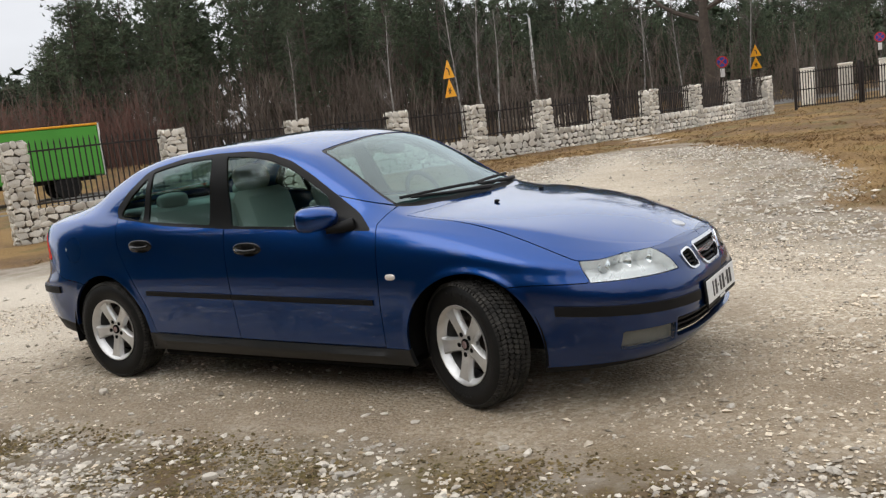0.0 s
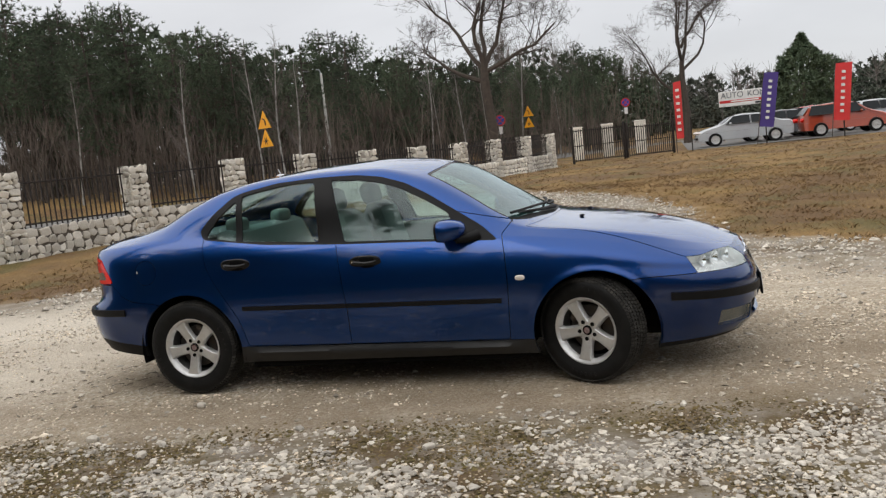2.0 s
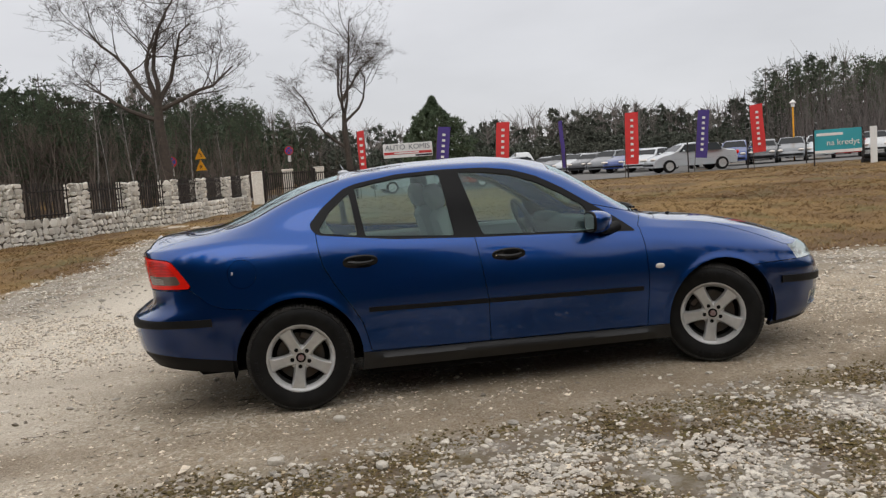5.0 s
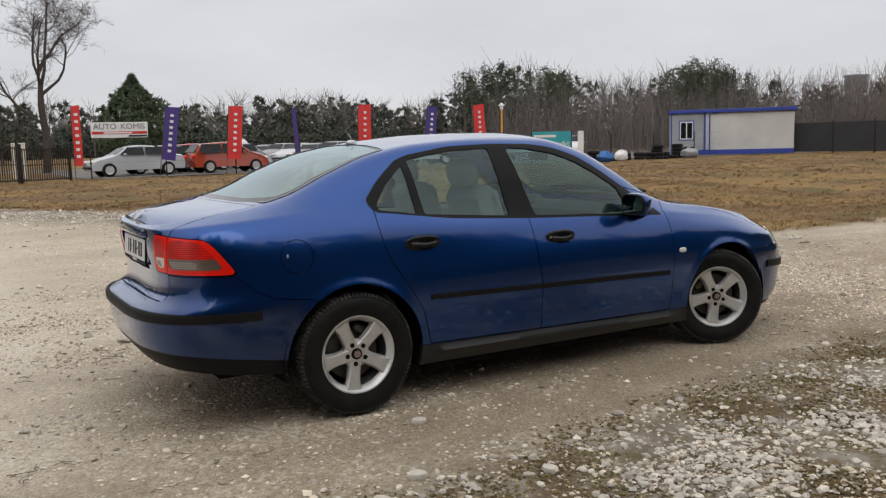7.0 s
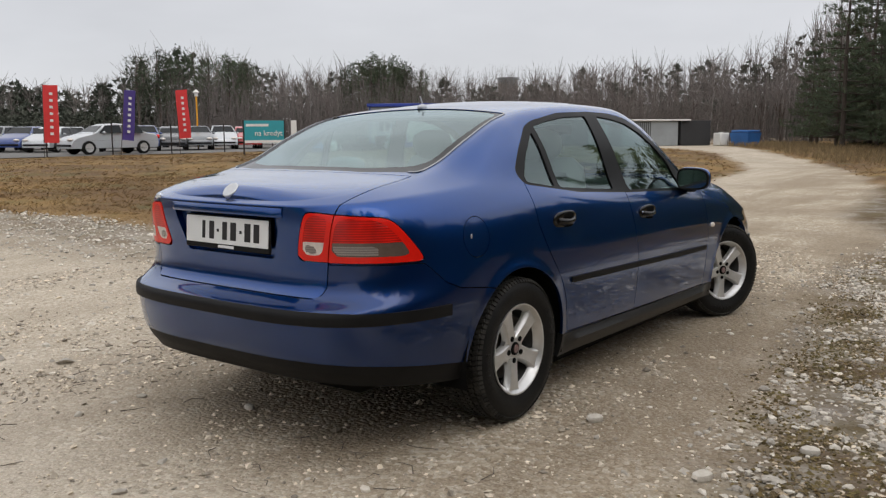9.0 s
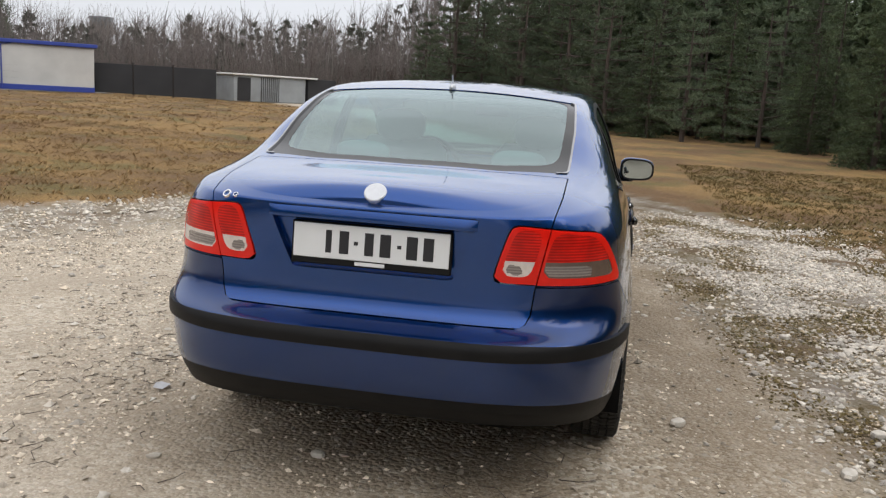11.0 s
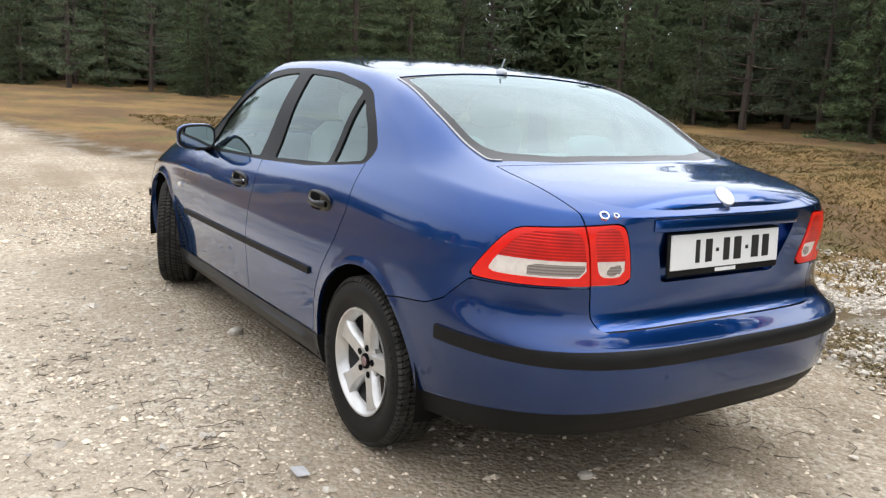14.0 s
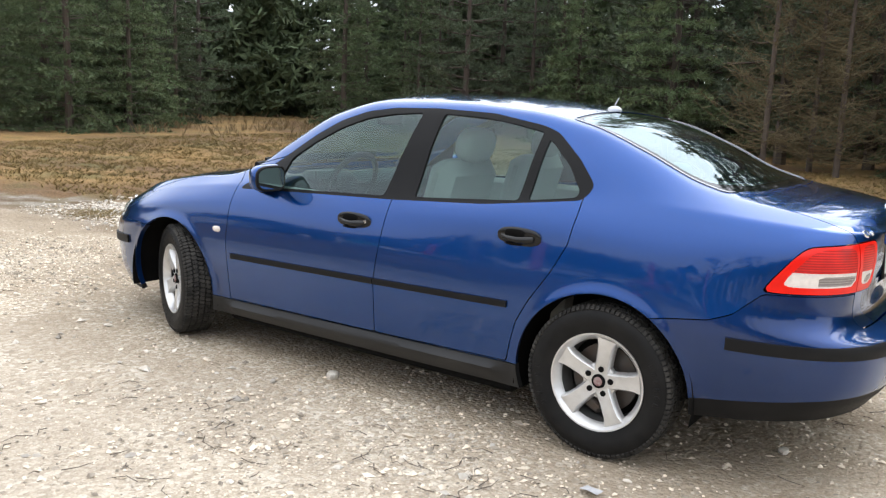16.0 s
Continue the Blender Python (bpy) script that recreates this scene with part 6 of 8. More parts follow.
# wood behind the road, beyond the stone fence
for i in range(230):
    b, d = rng.uniform(92, 160), rng.uniform(0, 1) ** 1.4 * 20
    D = 41 + d + max(0, 104 - b) * 1.6 + (8 if b > 142 else 0)
    x, y = at_bearing(b, D)
    top = skyline_height(b, D) * rng.uniform(0.70, 1.06) - gz(x, y)
    if rng.random() < 0.62 or d > 8:
        plant("pine_tree", "tall dark green pine in the wood behind the road", "pines of the far wood", rng.choice(PINES), x, y, top / 13.0, rng.uniform(0, 360))
    elif b < 104 and rng.random() < 0.6:
        plant("birch_tree", "slender leafless birch in the wood behind the road", "birches of the far wood", rng.choice(BIRCHES), x, y, 0.9 * top / 10.5, rng.uniform(0, 360))
    else:
        plant("bare_tree", "leafless brown tree at the edge of the wood", "bare trees of the far wood", rng.choice(BARES), x, y, 0.8 * top / 9.0, rng.uniform(0, 360))
# spruce and pine wood south and east of the yard
# The west end is unseen, drawn in close to darken the car's reflections.
EDGE = [(-34, -12.5), (-20, -12), (-10, -13), (-4, -15.5), (-1, -17.5), (4, -18.0), (9, -20.5), (14, -18.5), (20.5, -14), (26, -10.5), (31, -6), (37, -1), (45, 4), (52, 9), (58, 13.5)]


def in_opening(x, y, half=2.1):
    """The grassy ride that leads from the clearing into the wood, closed by trees at its far end."""
    s = ((x - 16.5) * 0.735 - (y + 14.2) * 0.678)
    o = (x - 16.5) * 0.678 + (y + 14.2) * 0.735
    return -2.0 < s < 13 and abs(o) < half + 0.04 * max(s, 0)


def edge_size(x):
    """Tall trees in the west, unseen and enlarged to darken reflections; a young plantation in the south, taller again
    beside the track.
    """
    return 2.0 if x < -9 else 1.1 if x < -3 else 1.0 if x < 6 else 0.72 if x < 34 else 1.0


def edge_tree(x, y, size, row, pines):
    if in_opening(x, y):
        return
    if pines < rng.random():
        plant("spruce_tree", "dense dark green spruce at the edge of the clearing", "spruces round the clearing", rng.choice(SPRUCES), x, y, rng.uniform(0.75, 1.15) * size, rng.uniform(0, 360))
    elif row < 2 or (size < 1.3 and rng.random() < 0.8):
        plant("pine_tree", "wide grey-green young pine by the clearing", "young pines round the clearing", rng.choice(YOUNG_PINES), x, y, rng.uniform(0.8, 1.15) * size * (1 + 0.08 * row), rng.uniform(0, 360))
    else:
        plant("pine_tree", "tall pine in the dark wood by the clearing", "pines round the clearing", rng.choice(PINES), x, y, rng.uniform(0.72, 0.95) * size, rng.uniform(0, 360))


for (ax, ay), (bx, by) in zip(EDGE[:-1], EDGE[1:]):
    L = math.hypot(bx - ax, by - ay)
    nx, ny = (by - ay) / L, -(bx - ax) / L
    for row in range(4 if ax > -10 else 2):
        n = int(L / (2.5 + 0.35 * row)) + 1
        for k in range(n):
            s = (k + rng.uniform(0.05, 0.95)) / n
            off = row * 2.7 + rng.uniform(-0.9, 1.6)
            x, y = ax + (bx - ax) * s + nx * off, ay + (by - ay) * s + ny * off
            share = 0.0 if ax < -4 else 0.75 if ax < 14 else 0.15 if ax < 25 else 0.55
            edge_tree(x, y, edge_size(ax), row, 1.0 if row > 1 and rng.random() < 0.6 else share)
# the clump of spruces that stands out into the clearing, and the trees round the head of the ride
for x, y, size in ((20.8, -8.0, 0.62), (20.0, -9.8, 0.80), (21.8, -10.2, 0.85), (19.8, -11.6, 0.70), (21.2, -12.4, 0.75), (22.8, -8.4, 0.72), (24.0, -11.4, 0.85), (23.2, -13.4, 0.70)):
    plant("spruce_tree", "full green spruce with boughs down to the grass", "spruces round the clearing", rng.choice(SPRUCES), x, y, size, rng.uniform(0, 360))
for k in range(16):
    edge_tree(29.0 + rng.uniform(-3.0, 6.0), -27.0 + rng.uniform(-5.0, 4.0), 0.8, 0, 0.7)
for (ax, ay), (bx, by), (cx, cy) in zip(EDGE[:-2], EDGE[1:-1], EDGE[2:]):   # trees behind the corners of the edge
    n1, n2 = Vector((by - ay, ax - bx)).normalized(), Vector((cy - by, bx - cx)).normalized()
    if bx > -6 and n1.x < n2.x - 0.05:
        for k in range(9):
            n = n1.lerp(n2, rng.uniform(0.1, 0.9)).normalized() * (2.5 + 1.3 * k)
            edge_tree(bx + n.x, by + n.y, edge_size(bx), 0, 0.4)
for x, y, k in ((2.3, -14.8, 2), (0.9, -15.2, 3), (-0.5, -15.6, 2), (1.7, -16.4, 3)):
    plant("bare_tree", "young leafless larch with yellow-brown twigs", "", LARCHES[k % 2], x, y, 1.0, 40 * x)
# birch wood in the east
for i in range(110):
    b, d = rng.uniform(12, 52), rng.uniform(0, 16)
    if 38 < b < 47:
        continue
    D = 74 + d + 0.35 * max(0, b - 20)
    x, y = at_bearing(b, D)
    top = skyline_height(b, D) * rng.uniform(0.8, 1.06)
    if rng.random() < 0.62:
        plant("birch_tree", "leafless birch with a white trunk", "birches behind the sheds", rng.choice(BIRCHES), x, y, top / 10.5, rng.uniform(0, 360))
    else:
        plant("bare_tree", "leafless grey tree behind the sheds", "bare trees behind the sheds", rng.choice(BARES_GREY), x, y, top / 9.5, rng.uniform(0, 360))
for i in range(46):
    b = rng.choice((rng.uniform(52.5, 60), rng.uniform(40.5, 46.5), rng.uniform(88, 96)))
    x, y = at_bearing(b, 100 + rng.uniform(0, 14))
    plant("pine_tree", "dark pine standing above the far tree line", "pines of the horizon", rng.choice(PINES[:3]), x, y, skyline_height(b, 107) * rng.uniform(1.0, 1.2) / 13.0, rng.uniform(0, 360))
plant("bare_tree", "large leafless tree with spreading crooked limbs", "", limbed_tree(44, 5.2, 0.34, ((4.4, 176, 22, 4.6), (5.0, 150, 56, 5.4), (5.2, 84, 82, 5.8), (5.1, 40, 62, 4.8), (4.9, 2, 16, 4.4), (5.1, 270, 55, 4.2), (4.7, 110, 35, 3.8))), -7.3, 38.0)
plant("bare_tree", "leafless tree behind the car lot sign", "", limbed_tree(47, 5.0, 0.26, ((2.9, 160, 48, 5.6), (5.0, 90, 84, 6.6), (4.6, 20, 48, 4.2), (5.0, 130, 66, 4.6), (5.2, 250, 58, 4.0), (6.0, 40, 64, 4.0))), 2.6, 51.5)
plant("pine_tree", "broad dark conifer behind the car lot sign", "", round_conifer(43, 8.6, 3.4), 14.0, 83.4)


def far_wood():
    """Distant and inner woods, too deep to pick apart: dense needle sprays and thin grey crowns."""
    r = np.random.default_rng(9)
    cs, ds, tw = [], [], Mesh()
    for i in range(900):
        b, D = r.uniform(8, 100), r.uniform(112, 136)
        x, y = at_bearing(b, D)
        h = skyline_height(b, D) * r.uniform(0.62, 1.15)
        if r.random() < (0.46 if b > 52 else 0.66):
            h = skyline_height(b, D) * r.uniform(0.9, 1.35)
            tw.tube([(x, y, 0), (x + r.normal(0, 0.3), y, h * 0.9)], [0.13, 0.03], 3, False)
            for _ in range(40):
                z = r.uniform(0.3, 0.85) * h
                tw.tube([(x, y, z), (x + r.normal(0, 0.9), y + r.normal(0, 0.9), z + r.uniform(0.05, 0.26) * h)], [0.035, 0.014], 3, False)
            continue
        for _ in range(34):
            s = r.uniform(0.0, 1)
            w = (2.6 * (1 - s ** 2.0) + 0.25) * 0.75
            cs.append((x + r.normal(0, w), y + r.normal(0, w), 0.2 + h * s)), ds.append((0, 0, 0.2))
    for i in range(620):                                  # undergrowth that closes the line below the crowns
        b, D = r.uniform(8, 100), r.uniform(108, 114)
        x, y = at_bearing(b, D)
        h = skyline_height(b, D) * r.uniform(0.35, 0.62)
        for _ in range(16):
            cs.append((x + r.normal(0, 1.6), y + r.normal(0, 1.0), h * r.uniform(0, 1))), ds.append((0, 0, 0.2))
    v, f = tufts(r, cs, ds, 14, 0.55, 0.34)
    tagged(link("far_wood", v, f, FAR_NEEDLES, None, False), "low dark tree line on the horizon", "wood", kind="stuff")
    tagged(link("far_bare_trees", tw.v, tw.f, HAZE_TWIG, None, False), "bare trees of the distant wood, greyed as if by haze", "wood", kind="stuff")
    cs, ds = [], []
    for i in range(620):                                  # depth of the wood behind the road
        b, D = r.uniform(90, 168), r.uniform(62, 74)
        x, y = at_bearing(b, D + max(0, 100 - b) * 3)
        h = skyline_height(b, D + max(0, 100 - b) * 3) * r.uniform(0.62, 0.95)
        for _ in range(22):
            t = r.uniform(0.02, 1)
            cs.append((x + r.normal(0, 1.3 - 0.7 * t), y + r.normal(0, 1.3 - 0.7 * t), h * t)), ds.append((0, 0, 0.3))
    v, f = tufts(r, cs, ds, 12, 0.60, 0.36)
    tagged(link("deep_wood", v, f, NEEDLES, None, False), "dark depth of the pine wood behind the road", "wood", kind="stuff")
    cs, ds = [], []
    for (ax, ay), (bx, by) in zip(EDGE[:-1], EDGE[1:]):   # depth of the wood round the clearing
        L = math.hypot(bx - ax, by - ay)
        nx, ny = (by - ay) / L, -(bx - ax) / L
        for i in range(int(L * 13)):
            s, off = r.uniform(-0.1, 1.1), r.uniform(7.5, 17)
            x, y = ax + (bx - ax) * s + nx * off, ay + (by - ay) * s + ny * off
            h = r.uniform(8, 13) * (0.8 if -4 <= ax < 6 else 0.62 if 6 <= ax < 34 else 1.0)
            for _ in range(22):
                t = r.uniform(0.0, 1)
                if not in_opening(x, y, 3.0):
                    cs.append((x + r.normal(0, 1.0 - 0.6 * t), y + r.normal(0, 1.0 - 0.6 * t), h * t)), ds.append((0, 0, 0.3))
    for (ax, ay), (bx, by), (cx, cy) in zip(EDGE[:-2], EDGE[1:-1], EDGE[2:]):
        n1, n2 = Vector((by - ay, ax - bx)).normalized(), Vector((cy - by, bx - cx)).normalized()
        for i in range(60 if n1.x < n2.x - 0.05 else 0):
            n = n1.lerp(n2, r.uniform(0, 1)).normalized() * r.uniform(6, 16)
            h = r.uniform(8, 13) * (0.62 if -4 <= bx < 30 else 1.0)
            for _ in range(22):
                t = r.uniform(0.0, 1)
                if in_opening(bx + n.x, by + n.y, 3.0):
                    continue
                cs.append((bx + n.x + r.normal(0, 1.0 - 0.6 * t), by + n.y + r.normal(0, 1.0 - 0.6 * t), h * t)), ds.append((0, 0, 0.3))
    v, f = tufts(r, cs, ds, 12, 0.55, 0.20)
    tagged(link("inner_wood", v, f, NEEDLES_BLUE, None, False), "dark depth of the wood round the clearing", "wood", kind="stuff")


def underwood(name, label, pts, mat, seed, height, count):
    """Thickets of thin bare stems."""
    r, m = random.Random(seed), Mesh()
    for x0, y0, w in pts:
        for _ in range(count):
            x, y = x0 + r.gauss(0, w), y0 + r.gauss(0, w)
            h = height * r.uniform(0.35, 1.1)
            top = Vector((x + r.gauss(0, 0.18 * h), y + r.gauss(0, 0.18 * h), gz(x, y) + h))
            b = Vector((x, y, gz(x, y) - 0.05))
            m.tube([b, b.lerp(top, 0.5) + Vector((r.gauss(0, 0.1), r.gauss(0, 0.1), 0)), top], [0.017, 0.012, 0.005], 3, False)
            for _ in range(3):
                q = b.lerp(top, r.uniform(0.4, 0.95))
                m.tube([q, q + Vector((r.gauss(0, 0.35), r.gauss(0, 0.35), r.uniform(0.1, 0.7)))], [0.009, 0.004], 3, False)
    tagged(link(name, m.v, m.f, mat, None, False), label, "thicket", kind="stuff")


for b, D, k in ((114.5, 37, 0), (112.8, 38, 1), (111.6, 37, 2), (119, 39, 0), (126, 40, 2), (103, 44, 1), (101, 46, 2), (99.5, 47, 0), (97, 50, 1)):
    plant("birch_tree", "slender pale birch at the edge of the wood", "birches at the wood's edge", BIRCHES[k], *at_bearing(b, D), 0.62, 50 * b)
far_wood()
underwood("thicket", "brown leafless thicket under the wood's edge", [(*at_bearing(b, 43.0 + 1.5 * (b % 3) + max(0, 104 - b) * 1.6), 2.2) for b in range(91, 162, 2)], TWIG, 5, 4.4, 85)
underwood("red_thicket", "reddish leafless bushes beside the road", [(*at_bearing(b, 40.5), 1.3) for b in np.linspace(137, 152, 8)], RED_TWIG, 6, 3.3, 170)
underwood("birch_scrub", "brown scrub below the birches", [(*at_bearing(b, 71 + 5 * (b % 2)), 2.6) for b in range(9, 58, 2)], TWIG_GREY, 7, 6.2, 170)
# ---------------------------------------------------------------- car lot, gate, signs, sheds
ASPHALT = material("worn_asphalt", (0.13, 0.125, 0.12), 0.9, vary=0.5, scale=0.8, tint=(0.20, 0.19, 0.17), fine=0.2, fine_scale=60)
RED_CLOTH = material("red_flag_cloth", (0.62, 0.035, 0.035), 0.7, vary=0.2, scale=2)
PURPLE_CLOTH = material("purple_flag_cloth", (0.060, 0.035, 0.20), 0.7, vary=0.2, scale=2)
WHITE_PAINT = material("white_sheet", (0.70, 0.69, 0.66), 0.5, vary=0.3, scale=1.5, tint=(0.5, 0.49, 0.46))
GREY_SHEET = material("grey_sheet_metal", (0.30, 0.32, 0.33), 0.5, vary=0.5, scale=1.2, tint=(0.18, 0.19, 0.19))
BLUE_SHEET = material("blue_sheet", (0.020, 0.045, 0.27), 0.45, vary=0.3, scale=1.5)
BLUE_SKIP = material("blue_skip_paint", (0.025, 0.13, 0.38), 0.5, vary=0.5, scale=1.2, tint=(0.03, 0.08, 0.20))
TEAL = material("teal_banner", (0.03, 0.30, 0.34), 0.6, vary=0.2, scale=1)
YELLOW = material("yellow_sign", (0.80, 0.36, 0.012), 0.45, vary=0.15, scale=3)
MESH_DARK = material("dark_shade_net", (0.035, 0.035, 0.037), 0.9, vary=0.3, scale=0.8)
GREEN_TARP = material("green_trailer_side", (0.075, 0.34, 0.035), 0.5, vary=0.2, scale=0.8)
SIGN_BLUE = material("blue_sign", (0.02, 0.045, 0.33), 0.4, vary=0.1, scale=5)
SIGN_RED = material("red_sign", (0.50, 0.02, 0.02), 0.4, vary=0.1, scale=5)
CREAM = material("pale_wall_panel", (0.52, 0.51, 0.48), 0.6, vary=0.3, scale=0.7)
CAR_GLASS = material("dark_car_glass", (0.010, 0.013, 0.015), 0.1, vary=0.2, scale=3, spec=0.2)
LOT_Z = 0.29

lot = Mesh().add([(2.4, 35.0, LOT_Z), (30, 33.2, LOT_Z), (44, 29.5, LOT_Z), (60, 46, LOT_Z), (45, 95, LOT_Z), (2.0, 95, LOT_Z)], [(0, 1, 2, 3, 4, 5)])
tagged(part("pavement", lot, ASPHALT), "worn grey asphalt of the car lot", "pavement", kind="structure")


def flag(x, y, mat, label, width=0.62, low=0.75, high=3.15, lean=4, turn=0, marks=7):
    f = thing("feather_flag", label, "flag", "advertising flags along the lot", at=pose(x, y, gz(x, y), 0, lean, turn))
    part("pole", Mesh().tube([(-width / 2, 0, 0), (-width / 2, 0, high + 0.05)], 0.018, 8), STEEL, f)
    v, q = [], []
    for i in range(9):
        z = low + (high - low) * i / 8
        for j in range(4):
            v.append((-width / 2 + width * j / 3, 0.03 * math.sin(i * 0.8 + j), z + (0.05 * j / 3 if i == 8 else 0)))
    q = [(i * 4 + j, i * 4 + j + 1, i * 4 + j + 5, i * 4 + j + 4) for i in range(8) for j in range(3)]
    v2 = [(a, b + 0.008, c) for a, b, c in v]
    m = Mesh().add(v, q).add(v2, [k[::-1] for k in q])
    cloth = part("cloth", m, mat, f)
    for k in range(marks):
        z = high - 0.35 - (high - low - 0.75) * k / max(1, marks - 1)
        part("lettering_bar", Mesh().box((0.0, -0.045, z), (0.15, 0.012, 0.115), chamfer=0.003), WHITE_PAINT, cloth)
    return f


flag(2.1, 34.3, RED_CLOTH, "narrow red advertising flag turned edge-on", 0.34, 0.6, 3.1, 0)
flag(5.6, 33.9, PURPLE_CLOTH, "purple advertising flag with a white bar lettering", 0.6, 0.75, 3.05, 8)
flag(8.7, 34.3, RED_CLOTH, "red advertising flag with white bar lettering", 0.66, 0.7, 3.1, 5)
flag(12.2, 35.0, PURPLE_CLOTH, "purple flag turned edge-on to the road", 0.22, 0.7, 3.0, -3, marks=0)
flag(15.3, 34.1, RED_CLOTH, "red advertising flag with white bar lettering", 0.70, 0.65, 3.15, 2)
flag(18.5, 33.3, PURPLE_CLOTH, "purple advertising flag with a white bar lettering", 0.62, 0.7, 3.0, 6)
flag(21.5, 32.9, RED_CLOTH, "red advertising flag with white bar lettering", 0.70, 0.8, 3.1, -3)


def car_meshes(kind):
    """Body, glass and trim of a parked car seen far off; nose towards +x."""
    P = {
        "saloon": ([(-2.2, 0.30), (-2.25, 0.62), (-2.15, 0.93), (-1.55, 1.00), (-0.85, 1.38), (0.15, 1.43), (0.60, 1.30), (1.10, 0.98), (1.95, 0.80), (2.2, 0.60), (2.2, 0.28)], 0.86),
        "hatch": ([(-1.9, 0.30), (-1.95, 0.65), (-1.88, 1.02), (-1.55, 1.40), (-0.3, 1.50), (0.40, 1.42), (1.00, 1.02), (1.70, 0.82), (1.92, 0.60), (1.92, 0.28)], 0.84),
        "estate": ([(-2.2, 0.30), (-2.25, 0.65), (-2.18, 1.0), (-1.9, 1.38), (-0.5, 1.46), (0.30, 1.40), (1.00, 1.00), (1.95, 0.80), (2.2, 0.60), (2.2, 0.28)], 0.86),
        "van": ([(-2.3, 0.32), (-2.35, 0.8), (-2.3, 1.75), (-2.1, 1.90), (0.5, 1.90), (0.95, 1.75), (1.50, 1.15), (2.2, 0.98), (2.35, 0.7), (2.35, 0.30)], 0.92),
    }[kind]
    prof, half = P
    ys = [-1, -0.93, -0.8, 0, 0.8, 0.93, 1]
    body = Mesh()
    soft = [prof[0]]
    for a, b in zip(prof[:-1], prof[1:]):
        soft += [(a[0] * 0.8 + b[0] * 0.2, a[1] * 0.8 + b[1] * 0.2), (a[0] * 0.2 + b[0] * 0.8, a[1] * 0.2 + b[1] * 0.8)]
    soft.append(prof[-1])
    v, n = [], len(soft)
    for s in ys:
        for x, z in soft:
            tuck = 0.22 * max(0, z - 0.95) / 0.5
            end = 0.10 * (abs(x) / 2.2) ** 3
            k = abs(s)
            drop = 0.05 * (k > 0.97) + 0.018 * (0.9 < k < 0.97)
            v.append((x * (1 - 0.04 * k**4), s * (half - tuck - end), z - drop * (z > 0.6)))
    f = [(j * n + i, j * n + i + 1, (j + 1) * n + i + 1, (j + 1) * n + i) for j in range(len(ys) - 1) for i in range(n - 1)]
    f += [tuple(range(n)), tuple(range((len(ys) - 1) * n, len(ys) * n))[::-1]]
    body.add(v, f)
    glass = []
    top = max(z for _, z in prof)
    belt = 0.94 if kind != "van" else 1.15
    up = [(x, z) for x, z in prof if z > belt + 0.02]
    x0, x1 = min(x for x, _ in up), max(x for x, _ in up)
    for s in (-1, 1):
        yb, yt = s * (half - 0.008), s * (half - 0.20 * (top - 1.0) / 0.45 + 0.004)
        xs = [(x0 + 0.22, x0 + 0.40), ((x0 + x1) / 2 - 0.08, (x0 + x1) / 2 - 0.08), ((x0 + x1) / 2, (x0 + x1) / 2), (x1 - 0.22, x1 - 0.60)]
        for a, b in ((xs[0], xs[1]), (xs[2], xs[3])):
            glass.append(Mesh().add([(a[0], yb, belt + 0.03), (b[0], yb, belt + 0.03), (b[1], yt, top - 0.10), (a[1], yt, top - 0.10)], [(0, 1, 2, 3)]))
    for a, b in zip(prof[:-1], prof[1:]):
        if min(a[1], b[1]) > belt and abs(b[1] - a[1]) > 0.22:
            (xa, za), (xb, zb) = a, b
            o = 0.006
            wa, wb = half - 0.22 * max(0, za - 0.95) / 0.5 - 0.10, half - 0.22 * max(0, zb - 0.95) / 0.5 - 0.10
            sx = 1 if xa + xb > 0 else -1
            glass.append(Mesh().add([(xa + sx * o, -wa, za + o), (xa + sx * o, wa, za + o), (xb + sx * o, wb, zb + o), (xb + sx * o, -wb, zb + o)], [(0, 1, 2, 3)]))
    L = prof[-1][0]
    return body, glass, half, L


def parked_car(kind, mat, label, x, y, turn, scale=1.0):
    body, glass, half, L = car_meshes(kind)
    c = thing("parked_car", label, "car", "cars on the lot", at=pose(x, y, LOT_Z, 0, 0, turn) @ Matrix.Scale(scale, 4))
    b = part("body", body, mat, c)
    for g in glass:
        part("window", g, CAR_GLASS, c, smooth=False)
    for wx in (-L * 0.60, L * 0.62):
        for s in (-1, 1):
            m = Matrix.Translation((wx, s * (half - 0.10), 0.31)) @ Matrix.Rotation(radians(-90 * s), 4, "X")
            w = part("wheel", Mesh().lathe([(0.0, 0.09), (0.20, 0.095), (0.22, 0.115), (0.30, 0.11), (0.315, 0.06), (0.315, -0.09), (0.0, -0.09)], 20, m), RUBBER, c)
            part("rim", Mesh().lathe([(0.0, 0.112), (0.07, 0.108), (0.13, 0.10), (0.195, 0.113), (0.205, 0.10)], 20, m), ALLOY, w)
    for s in (-1, 1):
        part("headlamp", Mesh().ball((L - 0.10, s * half * 0.66, 0.68), (0.14, 0.17, 0.075), 12, 8), WHITE_LENS, c)
        part("tail_lamp", Mesh().ball((-L + 0.01, s * half * 0.74, 0.80), (0.08, 0.13, 0.10), 12, 8), RED_LENS, c)
        part("door_mirror", Mesh().ball((L * 0.30, s * (half + 0.06), 1.0), (0.07, 0.09, 0.06), 10, 8), mat, c)
    part("bumper", Mesh().box((L - 0.03, 0, 0.42), (0.12, half * 1.6, 0.10), chamfer=0.03), PLASTIC, c)
    return c


